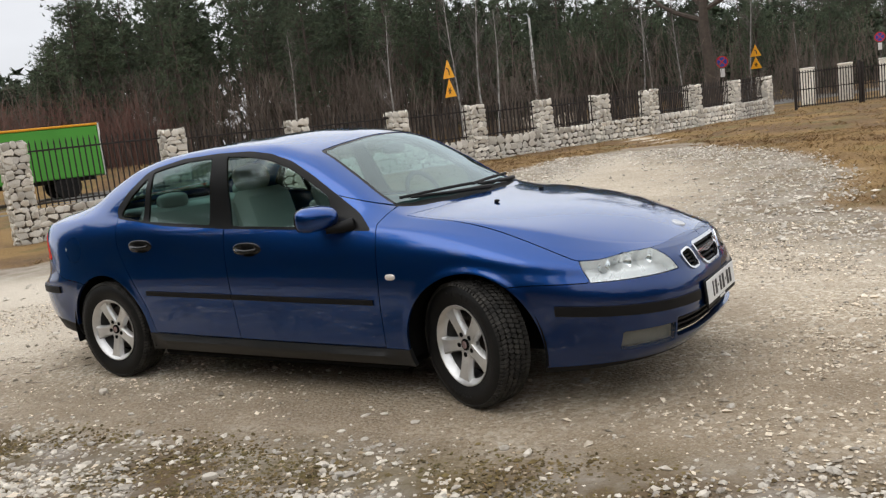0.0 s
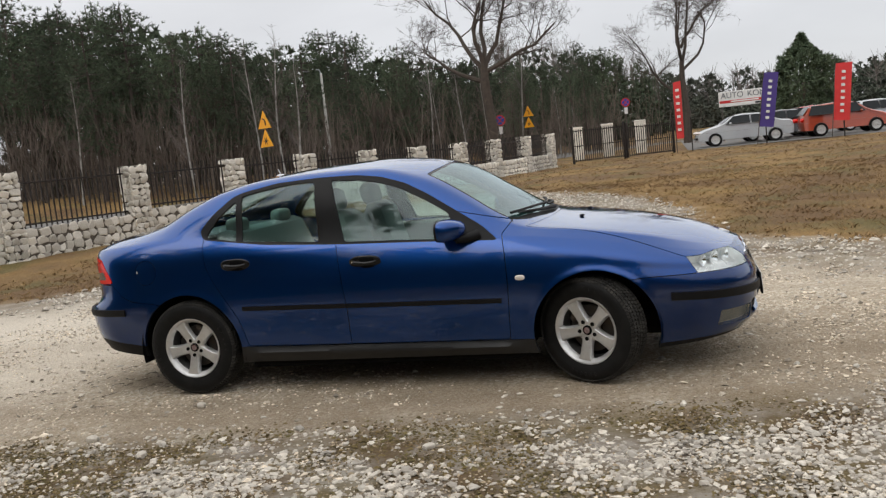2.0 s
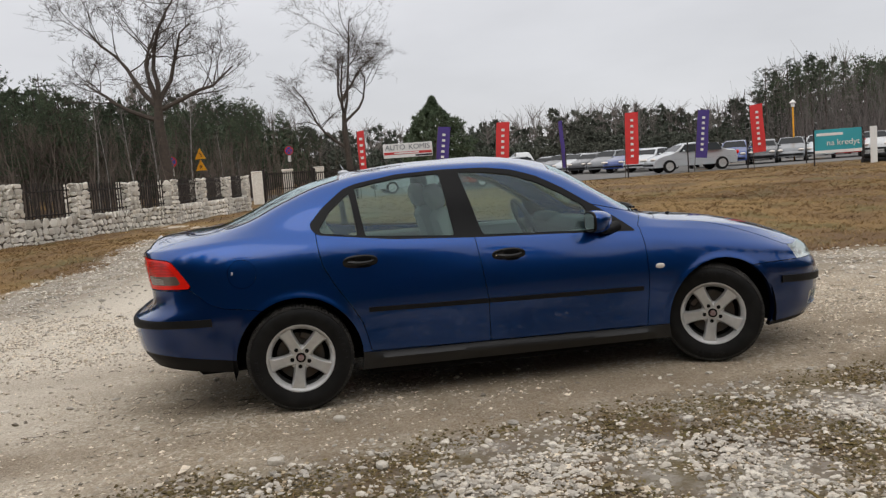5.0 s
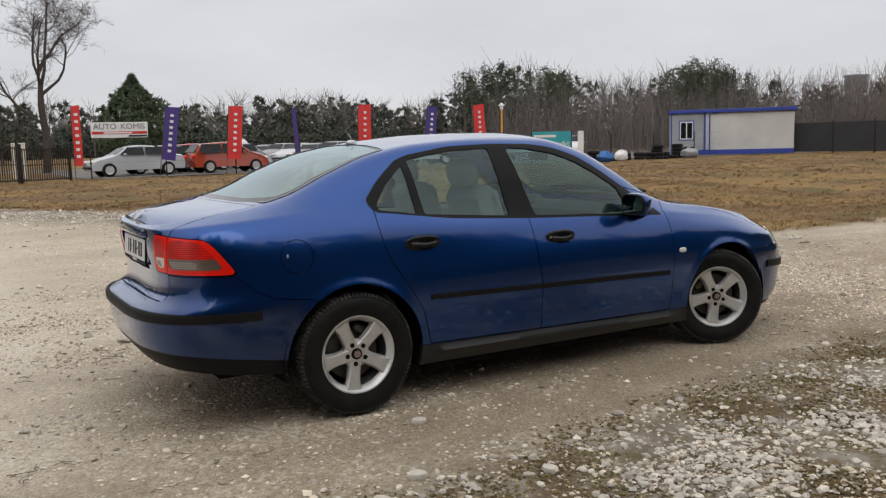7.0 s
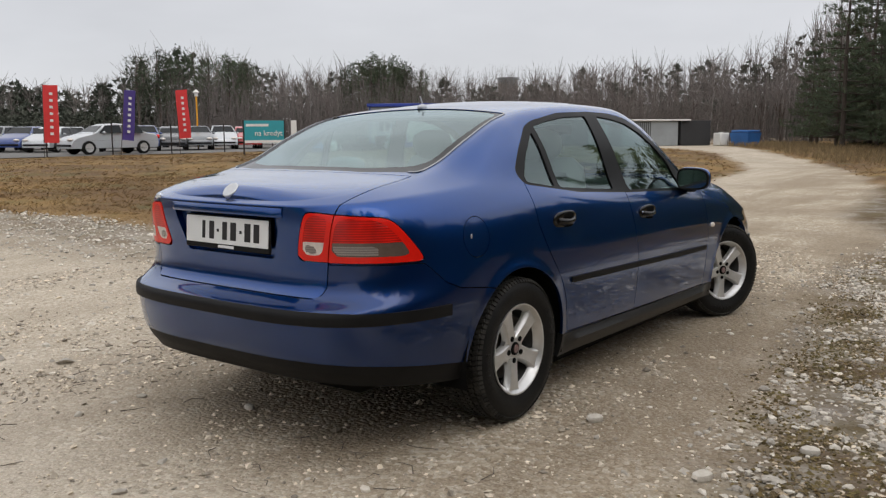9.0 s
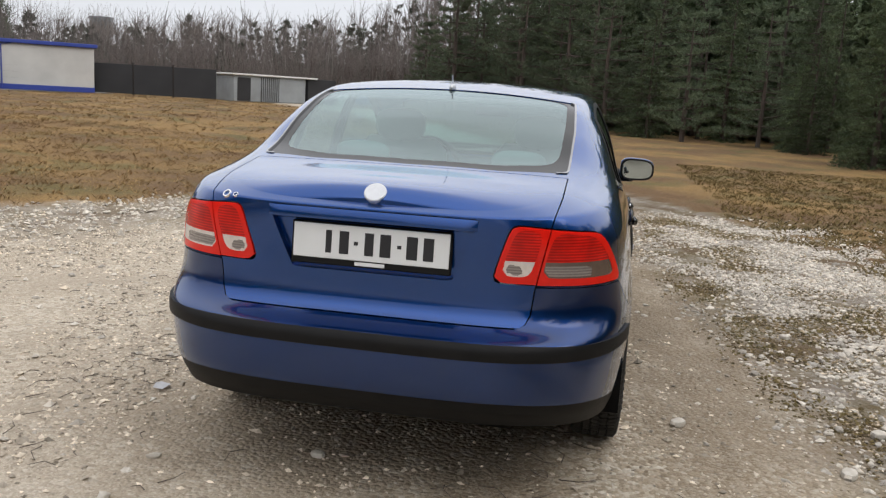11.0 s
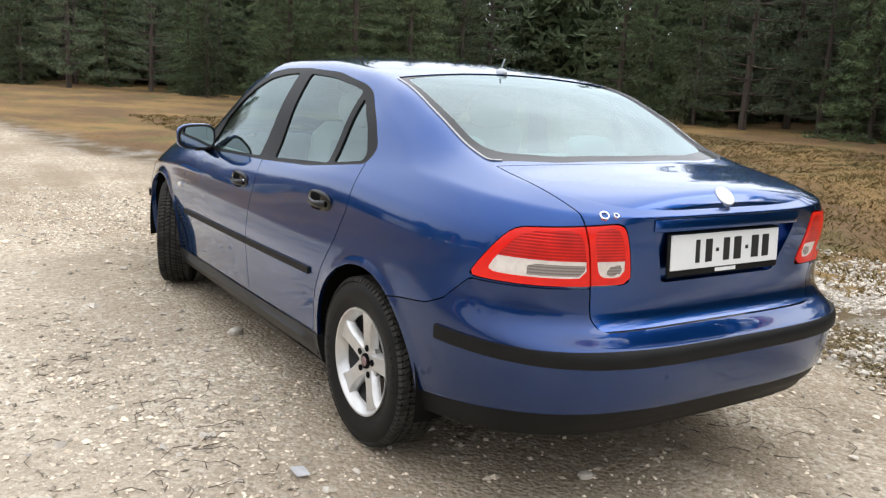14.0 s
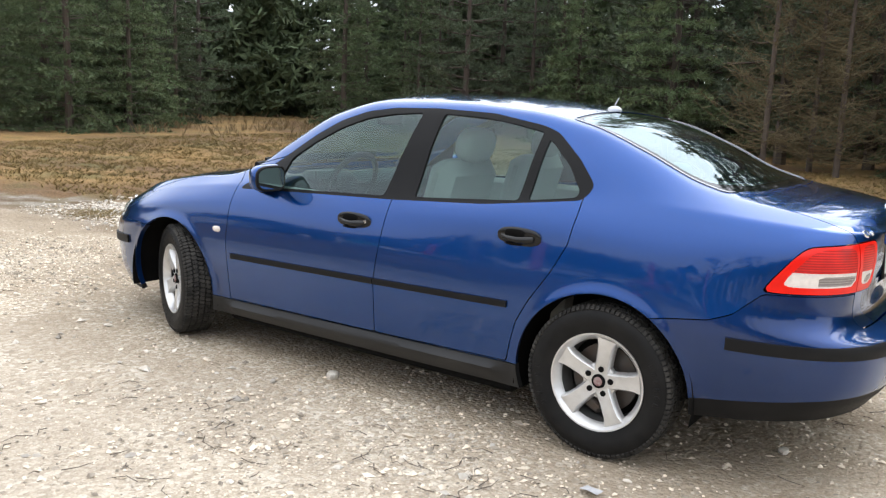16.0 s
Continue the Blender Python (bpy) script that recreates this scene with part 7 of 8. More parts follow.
SILVER = material("silver_car_paint", (0.52, 0.54, 0.56), 0.3, 0.35, vary=0.1, scale=2, coat=1.0)
ORANGE = material("orange_red_car_paint", (0.36, 0.048, 0.012), 0.3, 0.2, vary=0.1, scale=2, coat=1.0)
DKCAR = material("dark_car_paint", (0.02, 0.022, 0.028), 0.25, 0.3, vary=0.1, scale=2, coat=1.0)
WHCAR = material("white_car_paint", (0.50, 0.51, 0.51), 0.3, vary=0.1, scale=2, coat=1.0)
NAVY = material("navy_car_paint", (0.02, 0.05, 0.20), 0.3, 0.3, vary=0.1, scale=2, coat=1.0)
REDCAR = material("red_car_paint", (0.42, 0.02, 0.02), 0.3, vary=0.1, scale=2, coat=1.0)
GREYCAR = material("grey_car_paint", (0.16, 0.17, 0.18), 0.3, 0.5, vary=0.1, scale=2, coat=1.0)
parked_car("saloon", SILVER, "silver saloon parked side-on at the lot's edge", 5.0, 37.6, 184)
parked_car("saloon", GREYCAR, "dark grey car behind the silver one", 6.9, 40.4, 184)
parked_car("hatch", ORANGE, "orange-red hatchback parked side-on", 9.4, 37.6, 4)
parked_car("hatch", REDCAR, "red car partly hidden behind the flag", 9.2, 42.5, 4)
for k, mt in enumerate((SILVER, WHCAR, SILVER, GREYCAR)):
    parked_car(("hatch", "estate")[k % 2], mt, "parked car in the first row of the lot", 12.4 + 1.2 * k, 45.0 + 4.0 * k, 30)
parked_car("van", WHCAR, "white van parked at the back of the lot", 16.9, 60.0, 262)
parked_car("estate", DKCAR, "black estate car beside the white van", 20.2, 62.5, 262)
row = (DKCAR, GREYCAR, SILVER, DKCAR, GREYCAR, NAVY, SILVER)
for k, mt in enumerate(row):
    parked_car(("saloon", "hatch", "estate")[k % 3], mt, "car in the long row facing the road", 18.9 + 0.3 * k, 59.4 - 2.6 * k, 215)
parked_car("saloon", SILVER, "long silver saloon at the front of the lot", 19.6, 36.6, 176, 1.06)
for k, mt in enumerate((GREYCAR, NAVY, DKCAR, GREYCAR, SILVER, REDCAR, WHCAR)):
    parked_car(("estate", "hatch", "saloon")[k % 3], mt, "car in the second row of the lot", 23.4 + 1.75 * k, 42.0 - 0.15 * k, 236)
for k, mt in enumerate((DKCAR, GREYCAR, SILVER, DKCAR, WHCAR, GREYCAR)):
    parked_car(("estate", "hatch", "saloon")[k % 3], mt, "car in the back row of the lot", 24.0 + 2.9 * k, 53.0 - 0.3 * k, 240)

# wire fence along the lot
POSTS = [(2.6 + 3.15 * k, 34.55 - 0.035 * k * k * 0.35) for k in range(14)]
for x, y in POSTS:
    p = thing("fence_post", "thin dark steel post of the wire fence", "post", "posts of the lot fence", at=pose(x, y, gz(x, y)))
    part("upright", Mesh().box((0, 0, 0.72), (0.05, 0.05, 1.5), chamfer=0.006), IRON, p)
    part("cap", Mesh().box((0, 0, 1.48), (0.06, 0.06, 0.03), chamfer=0.006), IRON, p)
wires = Mesh()
for (xa, ya), (xb, yb) in zip(POSTS[:-1], POSTS[1:]):
    for z in (0.35, 0.7, 1.05, 1.4):
        wires.tube([(xa, ya, gz(xa, ya) + z), (xb, yb, gz(xb, yb) + z)], 0.003, 3, False)
tagged(part("fence_wire", wires, STEEL), "thin wires of the lot fence", "wire", kind="stuff")

# gate at the end of the stone wall
def gate_leaf(x0, y0, x1, y1, h):
    L, a = math.hypot(x1 - x0, y1 - y0), math.atan2(y1 - y0, x1 - x0)
    g = thing("metal_gate", "black iron gate of upright bars", "gate", "gates beside the stone fence", at=pose(x0, y0, gz(x0, y0), 0, 0, math.degrees(a)))
    for x in (0, L):
        part("gate_post", Mesh().box((x, 0, h / 2 + 0.05), (0.09, 0.09, h + 0.15), chamfer=0.01), IRON, g)
    for z in (0.12, h * 0.5, h - 0.1):
        part("rail", Mesh().box((L / 2, 0, z), (L - 0.09, 0.03, 0.04), chamfer=0.004), IRON, g)
    me = arrays("bar", *(lambda m: (m.v, m.f))(Mesh().box((0, 0, h / 2), (0.028, 0.028, h - 0.1))), IRON)
    n = int(L / 0.11)
    for j in range(1, n):
        o = new("bar", me)
        o.parent = g
        o.location = (L * j / n, 0, 0.02)
    return g


gate_leaf(-2.4, 31.6, -0.3, 33.2, 1.5)
gate_leaf(-0.2, 33.3, 1.8, 34.8, 1.45)
for x, y in ((-2.9, 38.0), (-1.4, 38.6), (0.2, 39.2)):
    p = thing("far_pillar", "pale rubble stone pillar beyond the gate", "pillar", "pillars beyond the gate", at=pose(x, y, gz(x, y)))
    part("core", Mesh().box((0, 0, 0.8), (0.55, 0.5, 1.6), chamfer=0.03), STONE, p)
    part("capstone", Mesh().box((0, 0, 1.62), (0.6, 0.55, 0.08), chamfer=0.03), STONE, p)


def warning_sign(x, y, z, group):
    s = thing("road_sign", "two yellow warning triangles on a grey post", "road sign", group, at=pose(x, y, gz(x, y), 0, 0, -25))
    part("post", Mesh().tube([(0, 0.04, 0), (0, 0.04, z + 0.6)], 0.03, 8), STEEL, s)
    for k, zz in enumerate((z, z - 0.62)):
        t = part("triangle", Mesh().prism([(-0.34, 0), (0.34, 0), (0, 0.59)], 0, 0.02, Matrix.Translation((0, 0, zz)) @ Matrix.Rotation(radians(90), 4, "X")), YELLOW, s, "yellow warning triangle")
        if k == 0:
            part("symbol", Mesh().tube([(0.07, -0.024, zz + 0.10), (0.07, -0.024, zz + 0.22), (0.02, -0.024, zz + 0.30), (-0.07, -0.024, zz + 0.33)], 0.022, 6), BLACK_PRINT, t)
        else:
            for a in (0, 60, 120):
                part("symbol", Mesh().box((0.0, -0.026, zz + 0.20), (0.24, 0.006, 0.028), Matrix.Rotation(radians(a), 3, "Y"), 0.002), BLACK_PRINT, t)


warning_sign(-11.34, 20.64, 2.55, "yellow road signs")
warning_sign(-6.0, 42.6, 2.60, "yellow road signs")


def no_parking(x, y, z):
    s = thing("parking_sign", "round blue and red no-stopping sign on a post", "road sign", "round road signs", at=pose(x, y, gz(x, y), 0, 0, 8))
    part("post", Mesh().tube([(0, 0.04, 0), (0, 0.04, z + 0.35)], 0.03, 8), STEEL, s)
    m = Matrix.Translation((0, 0, z)) @ Matrix.Rotation(radians(90), 4, "X")
    d = part("disc", Mesh().lathe([(0, 0.012), (0.24, 0.012), (0.24, 0)], 28, m), SIGN_BLUE, s)
    part("rim", Mesh().lathe([(0.235, 0.014), (0.30, 0.014), (0.30, 0)], 28, m), SIGN_RED, d)
    part("cross_bar", Mesh().box((0, -0.018, z), (0.5, 0.006, 0.05), Matrix.Rotation(radians(45), 3, "Y")), SIGN_RED, d)
    part("cross_bar", Mesh().box((0, -0.022, z), (0.5, 0.006, 0.05), Matrix.Rotation(radians(-45), 3, "Y")), SIGN_RED, d)
    part("plate", Mesh().box((0, -0.01, z - 0.55), (0.22, 0.012, 0.42), chamfer=0.004), WHITE_PAINT, s)


no_parking(-7.4, 41.3, 2.5)
no_parking(-1.2, 54.0, 3.1)


def street_lamp(x, y, h, turn):
    s = thing("street_lamp", "slim pale street lamp with a short arm", "street lamp", "street lamps", at=pose(x, y, gz(x, y), 0, 0, turn))
    part("pole", Mesh().tube([(0, 0, 0), (0, 0, h)], [0.10, 0.06], 8), WHITE_PAINT, s)
    part("arm", Mesh().tube([(0, 0, h), (0.15, 0, h + 0.2), (0.9, 0, h + 0.3)], 0.035, 6), GREY_SHEET, s)
    part("head", Mesh().ball((1.15, 0, h + 0.28), (0.38, 0.13, 0.08), 12, 8), GREY_SHEET, s)


street_lamp(-15.9, 37.0, 5.9, 150)

# lot sign board
board = thing("lot_sign", "white dealer sign board with grey lettering", "sign", at=pose(5.9, 46.0, LOT_Z, 0, 0, -6))
part("panel", Mesh().box((0, 0, 2.35), (3.0, 0.10, 0.86), chamfer=0.02), WHITE_PAINT, board)
part("stripe", Mesh().box((0.0, -0.054, 2.20), (2.9, 0.012, 0.15), chamfer=0.003), SIGN_RED, board)
part("name_bar", Mesh().box((-0.1, -0.062, 2.20), (1.5, 0.012, 0.075), chamfer=0.002), WHITE_PAINT, board)
part("black_bar", Mesh().box((0.95, -0.054, 2.02), (1.0, 0.012, 0.10), chamfer=0.003), BLACK_PRINT, board)
for x in (-1.35, 1.35):
    part("leg", Mesh().box((x, 0.09, 1.1), (0.08, 0.08, 2.2), chamfer=0.01), STEEL, board)


def words(text, size, m, mat, parent, depth=0.01):
    c = bpy.data.curves.new("lettering", "FONT")
    c.body, c.size, c.extrude, c.align_x, c.align_y = text, size, depth, "CENTER", "CENTER"
    tmp = bpy.data.objects.new("lettering", c)
    scene.collection.objects.link(tmp)
    me = bpy.data.meshes.new_from_object(tmp.evaluated_get(bpy.context.evaluated_depsgraph_get()))
    bpy.data.objects.remove(tmp)
    bpy.data.curves.remove(c)
    me.materials.clear()
    me.materials.append(mat)
    ob = new("lettering", me)
    ob.parent, ob.matrix_basis = parent, m
    return ob


for text, x in (("AUTO", -0.76), ("KOMIS", 0.70)):
    words(text, 0.44, Matrix.Translation((x, -0.056, 2.54)) @ Matrix.Rotation(radians(90), 4, "X"), GREYCAR, board)

kr = thing("credit_banner", "teal banner with white lettering on the lot fence", "banner", at=pose(22.6, 28.4, gz(22, 28), 0, 0, -20))
part("sheet", Mesh().box((0, 0, 1.05), (1.95, 0.03, 1.05), chamfer=0.008), TEAL, kr)
part("lower_edge", Mesh().box((0, -0.018, 0.60), (1.95, 0.01, 0.13), chamfer=0.002), WHITE_PAINT, kr)
words("na kredyt", 0.36, Matrix.Translation((0.2, -0.03, 0.98)) @ Matrix.Rotation(radians(90), 4, "X"), WHITE_PAINT, kr)
part("small_print", Mesh().box((-0.35, -0.02, 1.36), (1.1, 0.01, 0.12), chamfer=0.002), WHITE_PAINT, kr)
for x in (-1.0, 1.0):
    part("post", Mesh().box((x, 0.04, 0.8), (0.06, 0.06, 1.6), chamfer=0.006), IRON, kr)
wp_ = thing("white_post", "white painted board post", "post", at=pose(23.9, 27.8, gz(24, 28), 0, 0, -20))
part("board", Mesh().box((0, 0, 0.8), (0.28, 0.05, 1.6), chamfer=0.01), WHITE_PAINT, wp_)
yl = thing("yard_lamp", "yellow lamp post with a white lantern", "lamp post", at=pose(29.6, 42.8, LOT_Z))
part("pole", Mesh().tube([(0, 0, 0), (0, 0, 3.3)], 0.05, 8), YELLOW, yl)
part("lantern", Mesh().lathe([(0.0, 3.75), (0.22, 3.55), (0.10, 3.5), (0.12, 3.3), (0, 3.3)], 16), WHITE_PAINT, yl)
tyre_me = Mesh().lathe([(0.17, -0.09), (0.19, -0.1), (0.29, -0.1), (0.32, -0.06), (0.32, 0.06), (0.29, 0.1), (0.19, 0.1), (0.17, 0.09)], 20, None, True)
rt = random.Random(3)
for k in range(17):
    u = (k + rt.uniform(-0.3, 0.3)) / 17
    for lvl in range(rt.choice((0, 1, 1, 2, 2, 3, 4))):
        t = part("old_tyre", tyre_me, RUBBER, None)
        tagged(t, "worn black tyre stacked along the lot fence", "tyre", "stacked tyres")
        t.matrix_basis = pose(24.6 + 10.5 * u + rt.uniform(-0.06, 0.06), 28.9 + 2.0 * u + rt.uniform(-0.06, 0.06), gz(24.6 + 10.5 * u, 28.9 + 2.0 * u) + 0.1 + 0.2 * lvl, 0, 0, rt.uniform(0, 360))
for x, y, sx, mt, lb in ((26.2, 28.6, 0.5, BLUE_SKIP, "crumpled blue plastic bag among the tyres"), (27.4, 28.8, 0.4, WHITE_PAINT, "crumpled white sack among the tyres"), (33.6, 30.0, 0.6, GREY_SHEET, "grey scrap heap by the cabin")):
    b_ = Mesh().ball((0, 0, 0.25), (sx, sx * 0.7, 0.3), 12, 8)
    b_.v = [(p[0] * rt.uniform(0.85, 1.15), p[1] * rt.uniform(0.85, 1.15), max(0, p[2] * rt.uniform(0.85, 1.15))) for p in b_.v]
    o_ = part("rubbish_bag", b_, mt, None)
    tagged(o_, lb, "bag", "rubbish beside the tyres")
    o_.matrix_basis = pose(x, y, gz(x, y))

# office cabin
hut = thing("office_cabin", "low pale office cabin with blue trim", "cabin", at=pose(37.5, 35.25, LOT_Z, 0, 0, -49))
W, D, Hh = 7.3, 3.2, 2.62
part("wall", Mesh().box((W / 2, D / 2, Hh / 2), (W, D, Hh), chamfer=0.02), CREAM, hut)
part("side_wall", Mesh().box((0.95, -0.012, Hh / 2), (2.1, 0.03, Hh - 0.02), chamfer=0.005), GREY_SHEET, hut, "light grey end section")
rf = part("roof", Mesh().box((W / 2, D / 2, Hh + 0.10), (W + 0.35, D + 0.4, 0.22), chamfer=0.03), BLUE_SHEET, hut, "flat roof with a blue fascia")
part("plinth", Mesh().box((W / 2, -0.02, 0.16), (W + 0.02, 0.05, 0.30), chamfer=0.008), BLUE_SHEET, hut)
part("corner_post", Mesh().box((2.05, -0.03, Hh / 2), (0.12, 0.06, Hh), chamfer=0.008), BLUE_SHEET, hut)
part("corner_post", Mesh().box((0.02, -0.03, Hh / 2), (0.08, 0.06, Hh), chamfer=0.008), BLUE_SHEET, hut)
part("downpipe", Mesh().tube([(2.35, -0.08, 0.1), (2.35, -0.08, Hh - 0.1), (2.9, -0.08, Hh)], 0.04, 8), BLUE_SHEET, hut)
wd = part("window", Mesh().box((0.95, -0.035, 1.55), (0.92, 0.03, 1.25), chamfer=0.006), BLUE_SHEET, hut)
part("window_frame", Mesh().box((0.95, -0.05, 1.55), (0.80, 0.03, 1.12), chamfer=0.006), WHITE_PAINT, wd)
for x in (0.76, 1.14):
    part("pane", Mesh().box((x, -0.067, 1.55), (0.31, 0.01, 0.98), chamfer=0.003), CAR_GLASS, wd)

# dark netting fence, sheet metal sheds, blue skip
NET = [(42.9, 30.2), (43.3, 27.8), (43.7, 25.4), (44.2, 22.8)]
for (xa, ya), (xb, yb) in zip(NET[:-1], NET[1:]):
    L, a = math.hypot(xb - xa, yb - ya), math.degrees(math.atan2(yb - ya, xb - xa))
    p = thing("screen_fence", "dark shade-net fence panel", "fence", "net fence panels", at=pose(xa, ya, gz(xa, ya), 0, 0, a))
    part("net", Mesh().box((L / 2, 0, 0.95), (L - 0.08, 0.03, 1.75), chamfer=0.005), MESH_DARK, p)
    part("post", Mesh().box((0, 0, 0.98), (0.08, 0.08, 1.95), chamfer=0.008), IRON, p)
shed = thing("sheet_metal_shed", "low grey sheet-metal shed with a flat roof", "shed", at=pose(44.6, 21.9, 0.28, 0, 0, -36))
part("wall", Mesh().box((2.6, 1.5, 0.78), (5.2, 3.0, 1.56), chamfer=0.02), GREY_SHEET, shed)
part("roof", Mesh().box((2.9, 1.5, 1.63), (6.2, 3.4, 0.10), chamfer=0.02), WHITE_PAINT, shed)
part("door", Mesh().box((0.7, -0.02, 0.75), (0.9, 0.05, 1.4), chamfer=0.01), MESH_DARK, shed)
part("annex", Mesh().box((6.5, 1.2, 0.80), (2.2, 2.4, 1.60), chamfer=0.02), MESH_DARK, shed, "dark grey annex")
for k in range(10):
    part("grille_bar", Mesh().box((1.9 + 0.14 * k, -0.05, 0.78), (0.03, 0.03, 1.5), chamfer=0.004), IRON, shed)
sk = thing("waste_skip", "blue steel waste skip beside the track", "skip", at=pose(50.2, 15.0, 0.28, 0, 0, 60) @ Matrix.Diagonal((0.62, 0.62, 0.95, 1)))
part("tub", Mesh().add([(-1.1, -0.7, 0), (1.1, -0.7, 0), (1.1, 0.7, 0), (-1.1, 0.7, 0), (-1.35, -0.85, 0.85), (1.35, -0.85, 0.85), (1.35, 0.85, 0.85), (-1.35, 0.85, 0.85)], [(3, 2, 1, 0), (4, 5, 6, 7), (0, 1, 5, 4), (1, 2, 6, 5), (2, 3, 7, 6), (3, 0, 4, 7)]), BLUE_SKIP, sk)
part("lid", Mesh().box((0, 0, 0.94), (2.5, 1.55, 0.16), chamfer=0.06), BLUE_SKIP, sk)
for x in (-0.8, 0, 0.8):
    part("rib", Mesh().box((x, -0.80, 0.45), (0.08, 0.08, 0.8), chamfer=0.01), BLUE_SKIP, sk)
tank = thing("white_container", "small white water container by the shed", "container", at=pose(50.4, 16.6, 0.28, 0, 0, -30) @ Matrix.Scale(0.8, 4))
part("box", Mesh().box((0, 0, 0.5), (0.9, 0.9, 1.0), chamfer=0.06), WHITE_PAINT, tank)
part("cap", Mesh().lathe([(0, 1.06), (0.15, 1.05), (0.16, 1.0)], 14), WHITE_PAINT, tank)

# water tower
tw_ = thing("water_tower", "squat grey tower far beyond the trees", "tower", at=pose(138, 90, 0))
part("shaft", Mesh().lathe([(1.7, 0), (1.7, 8.6)], 16), GREY_SHEET, tw_)
part("head", Mesh().lathe([(1.7, 8.6), (1.95, 9.1), (1.95, 11.2), (2.15, 11.2), (2.15, 11.6), (0, 11.8)], 18), GREYCAR, tw_)

# trailer on the road behind the fence
tr = thing("lorry_trailer", "green box trailer on the road behind the fence", "trailer", at=pose(-25.5, 12.5, gz(-25, 12), 0, 0, 66))
part("box", Mesh().box((0, 0, 1.62), (7.5, 2.4, 1.75), chamfer=0.04), GREEN_TARP, tr)
part("top_rail", Mesh().box((0, 0, 2.53), (7.55, 2.45, 0.08), chamfer=0.02), YELLOW, tr)
part("end_frame", Mesh().box((3.78, 0, 1.62), (0.06, 2.46, 1.85), chamfer=0.01), WHITE_PAINT, tr)
part("chassis", Mesh().box((0, 0, 0.68), (7.2, 0.9, 0.18), chamfer=0.02), IRON, tr)
for x in (-2.8, -1.8, 2.5):
    for s in (-1, 1):
        part("wheel", Mesh().lathe([(0, 0.12), (0.28, 0.12), (0.44, 0.11), (0.46, 0), (0.44, -0.11), (0, -0.12)], 18, Matrix.Translation((x, s * 1.0, 0.46)) @ Matrix.Rotation(radians(90), 4, "X")), RUBBER, tr)
road = Mesh().add([(-11 + 0.42 * s - 0.908 * o, 8.5 + 0.908 * s + 0.42 * o, gz(-11 + 0.42 * s - 0.908 * o, 8.5 + 0.908 * s + 0.42 * o) + 0.03) for s in np.linspace(-40, 75, 24) for o in (9.0, 16.0)], [(2 * i, 2 * i + 1, 2 * i + 3, 2 * i + 2) for i in range(23)])
tagged(part("road", road, ASPHALT), "grey asphalt road beyond the stone fence", "road", kind="structure")
# ---------------------------------------------------------------- loose stones, turf and litter on the yard
DIRTY = material("dirt_covered_stone", (0.36, 0.29, 0.20), 0.92, vary=0.6, scale=25, tint=(0.17, 0.125, 0.07), by_island=0.55)
GREY_PAPER = material("greyed_paper", (0.52, 0.52, 0.53), 0.8, vary=0.3, scale=30)
PEBBLE = material("loose_limestone", (0.58, 0.54, 0.475), 0.85, vary=0.55, scale=30, tint=(0.34, 0.28, 0.21), bump=0.3, bump_scale=200, by_island=0.38)
GRIT = material("crushed_limestone_chips", (0.61, 0.54, 0.44), 0.9, vary=0.5, scale=30, tint=(0.26, 0.19, 0.12), by_island=0.6)
STRAW = material("straw_blades", (0.355, 0.245, 0.112), 0.9, vary=0.95, scale=0.45, tint=(0.185, 0.108, 0.052), by_island=0.35)
MEADOW = material("olive_brown_meadow_blades", (0.215, 0.152, 0.058), 0.9, vary=0.95, scale=0.4, tint=(0.120, 0.092, 0.034), by_island=0.4)
MOSS = material("brown_olive_moss", (0.145, 0.100, 0.042), 0.95, vary=0.7, scale=5, tint=(0.120, 0.104, 0.036), bump=0.4, bump_scale=300, by_island=0.45)


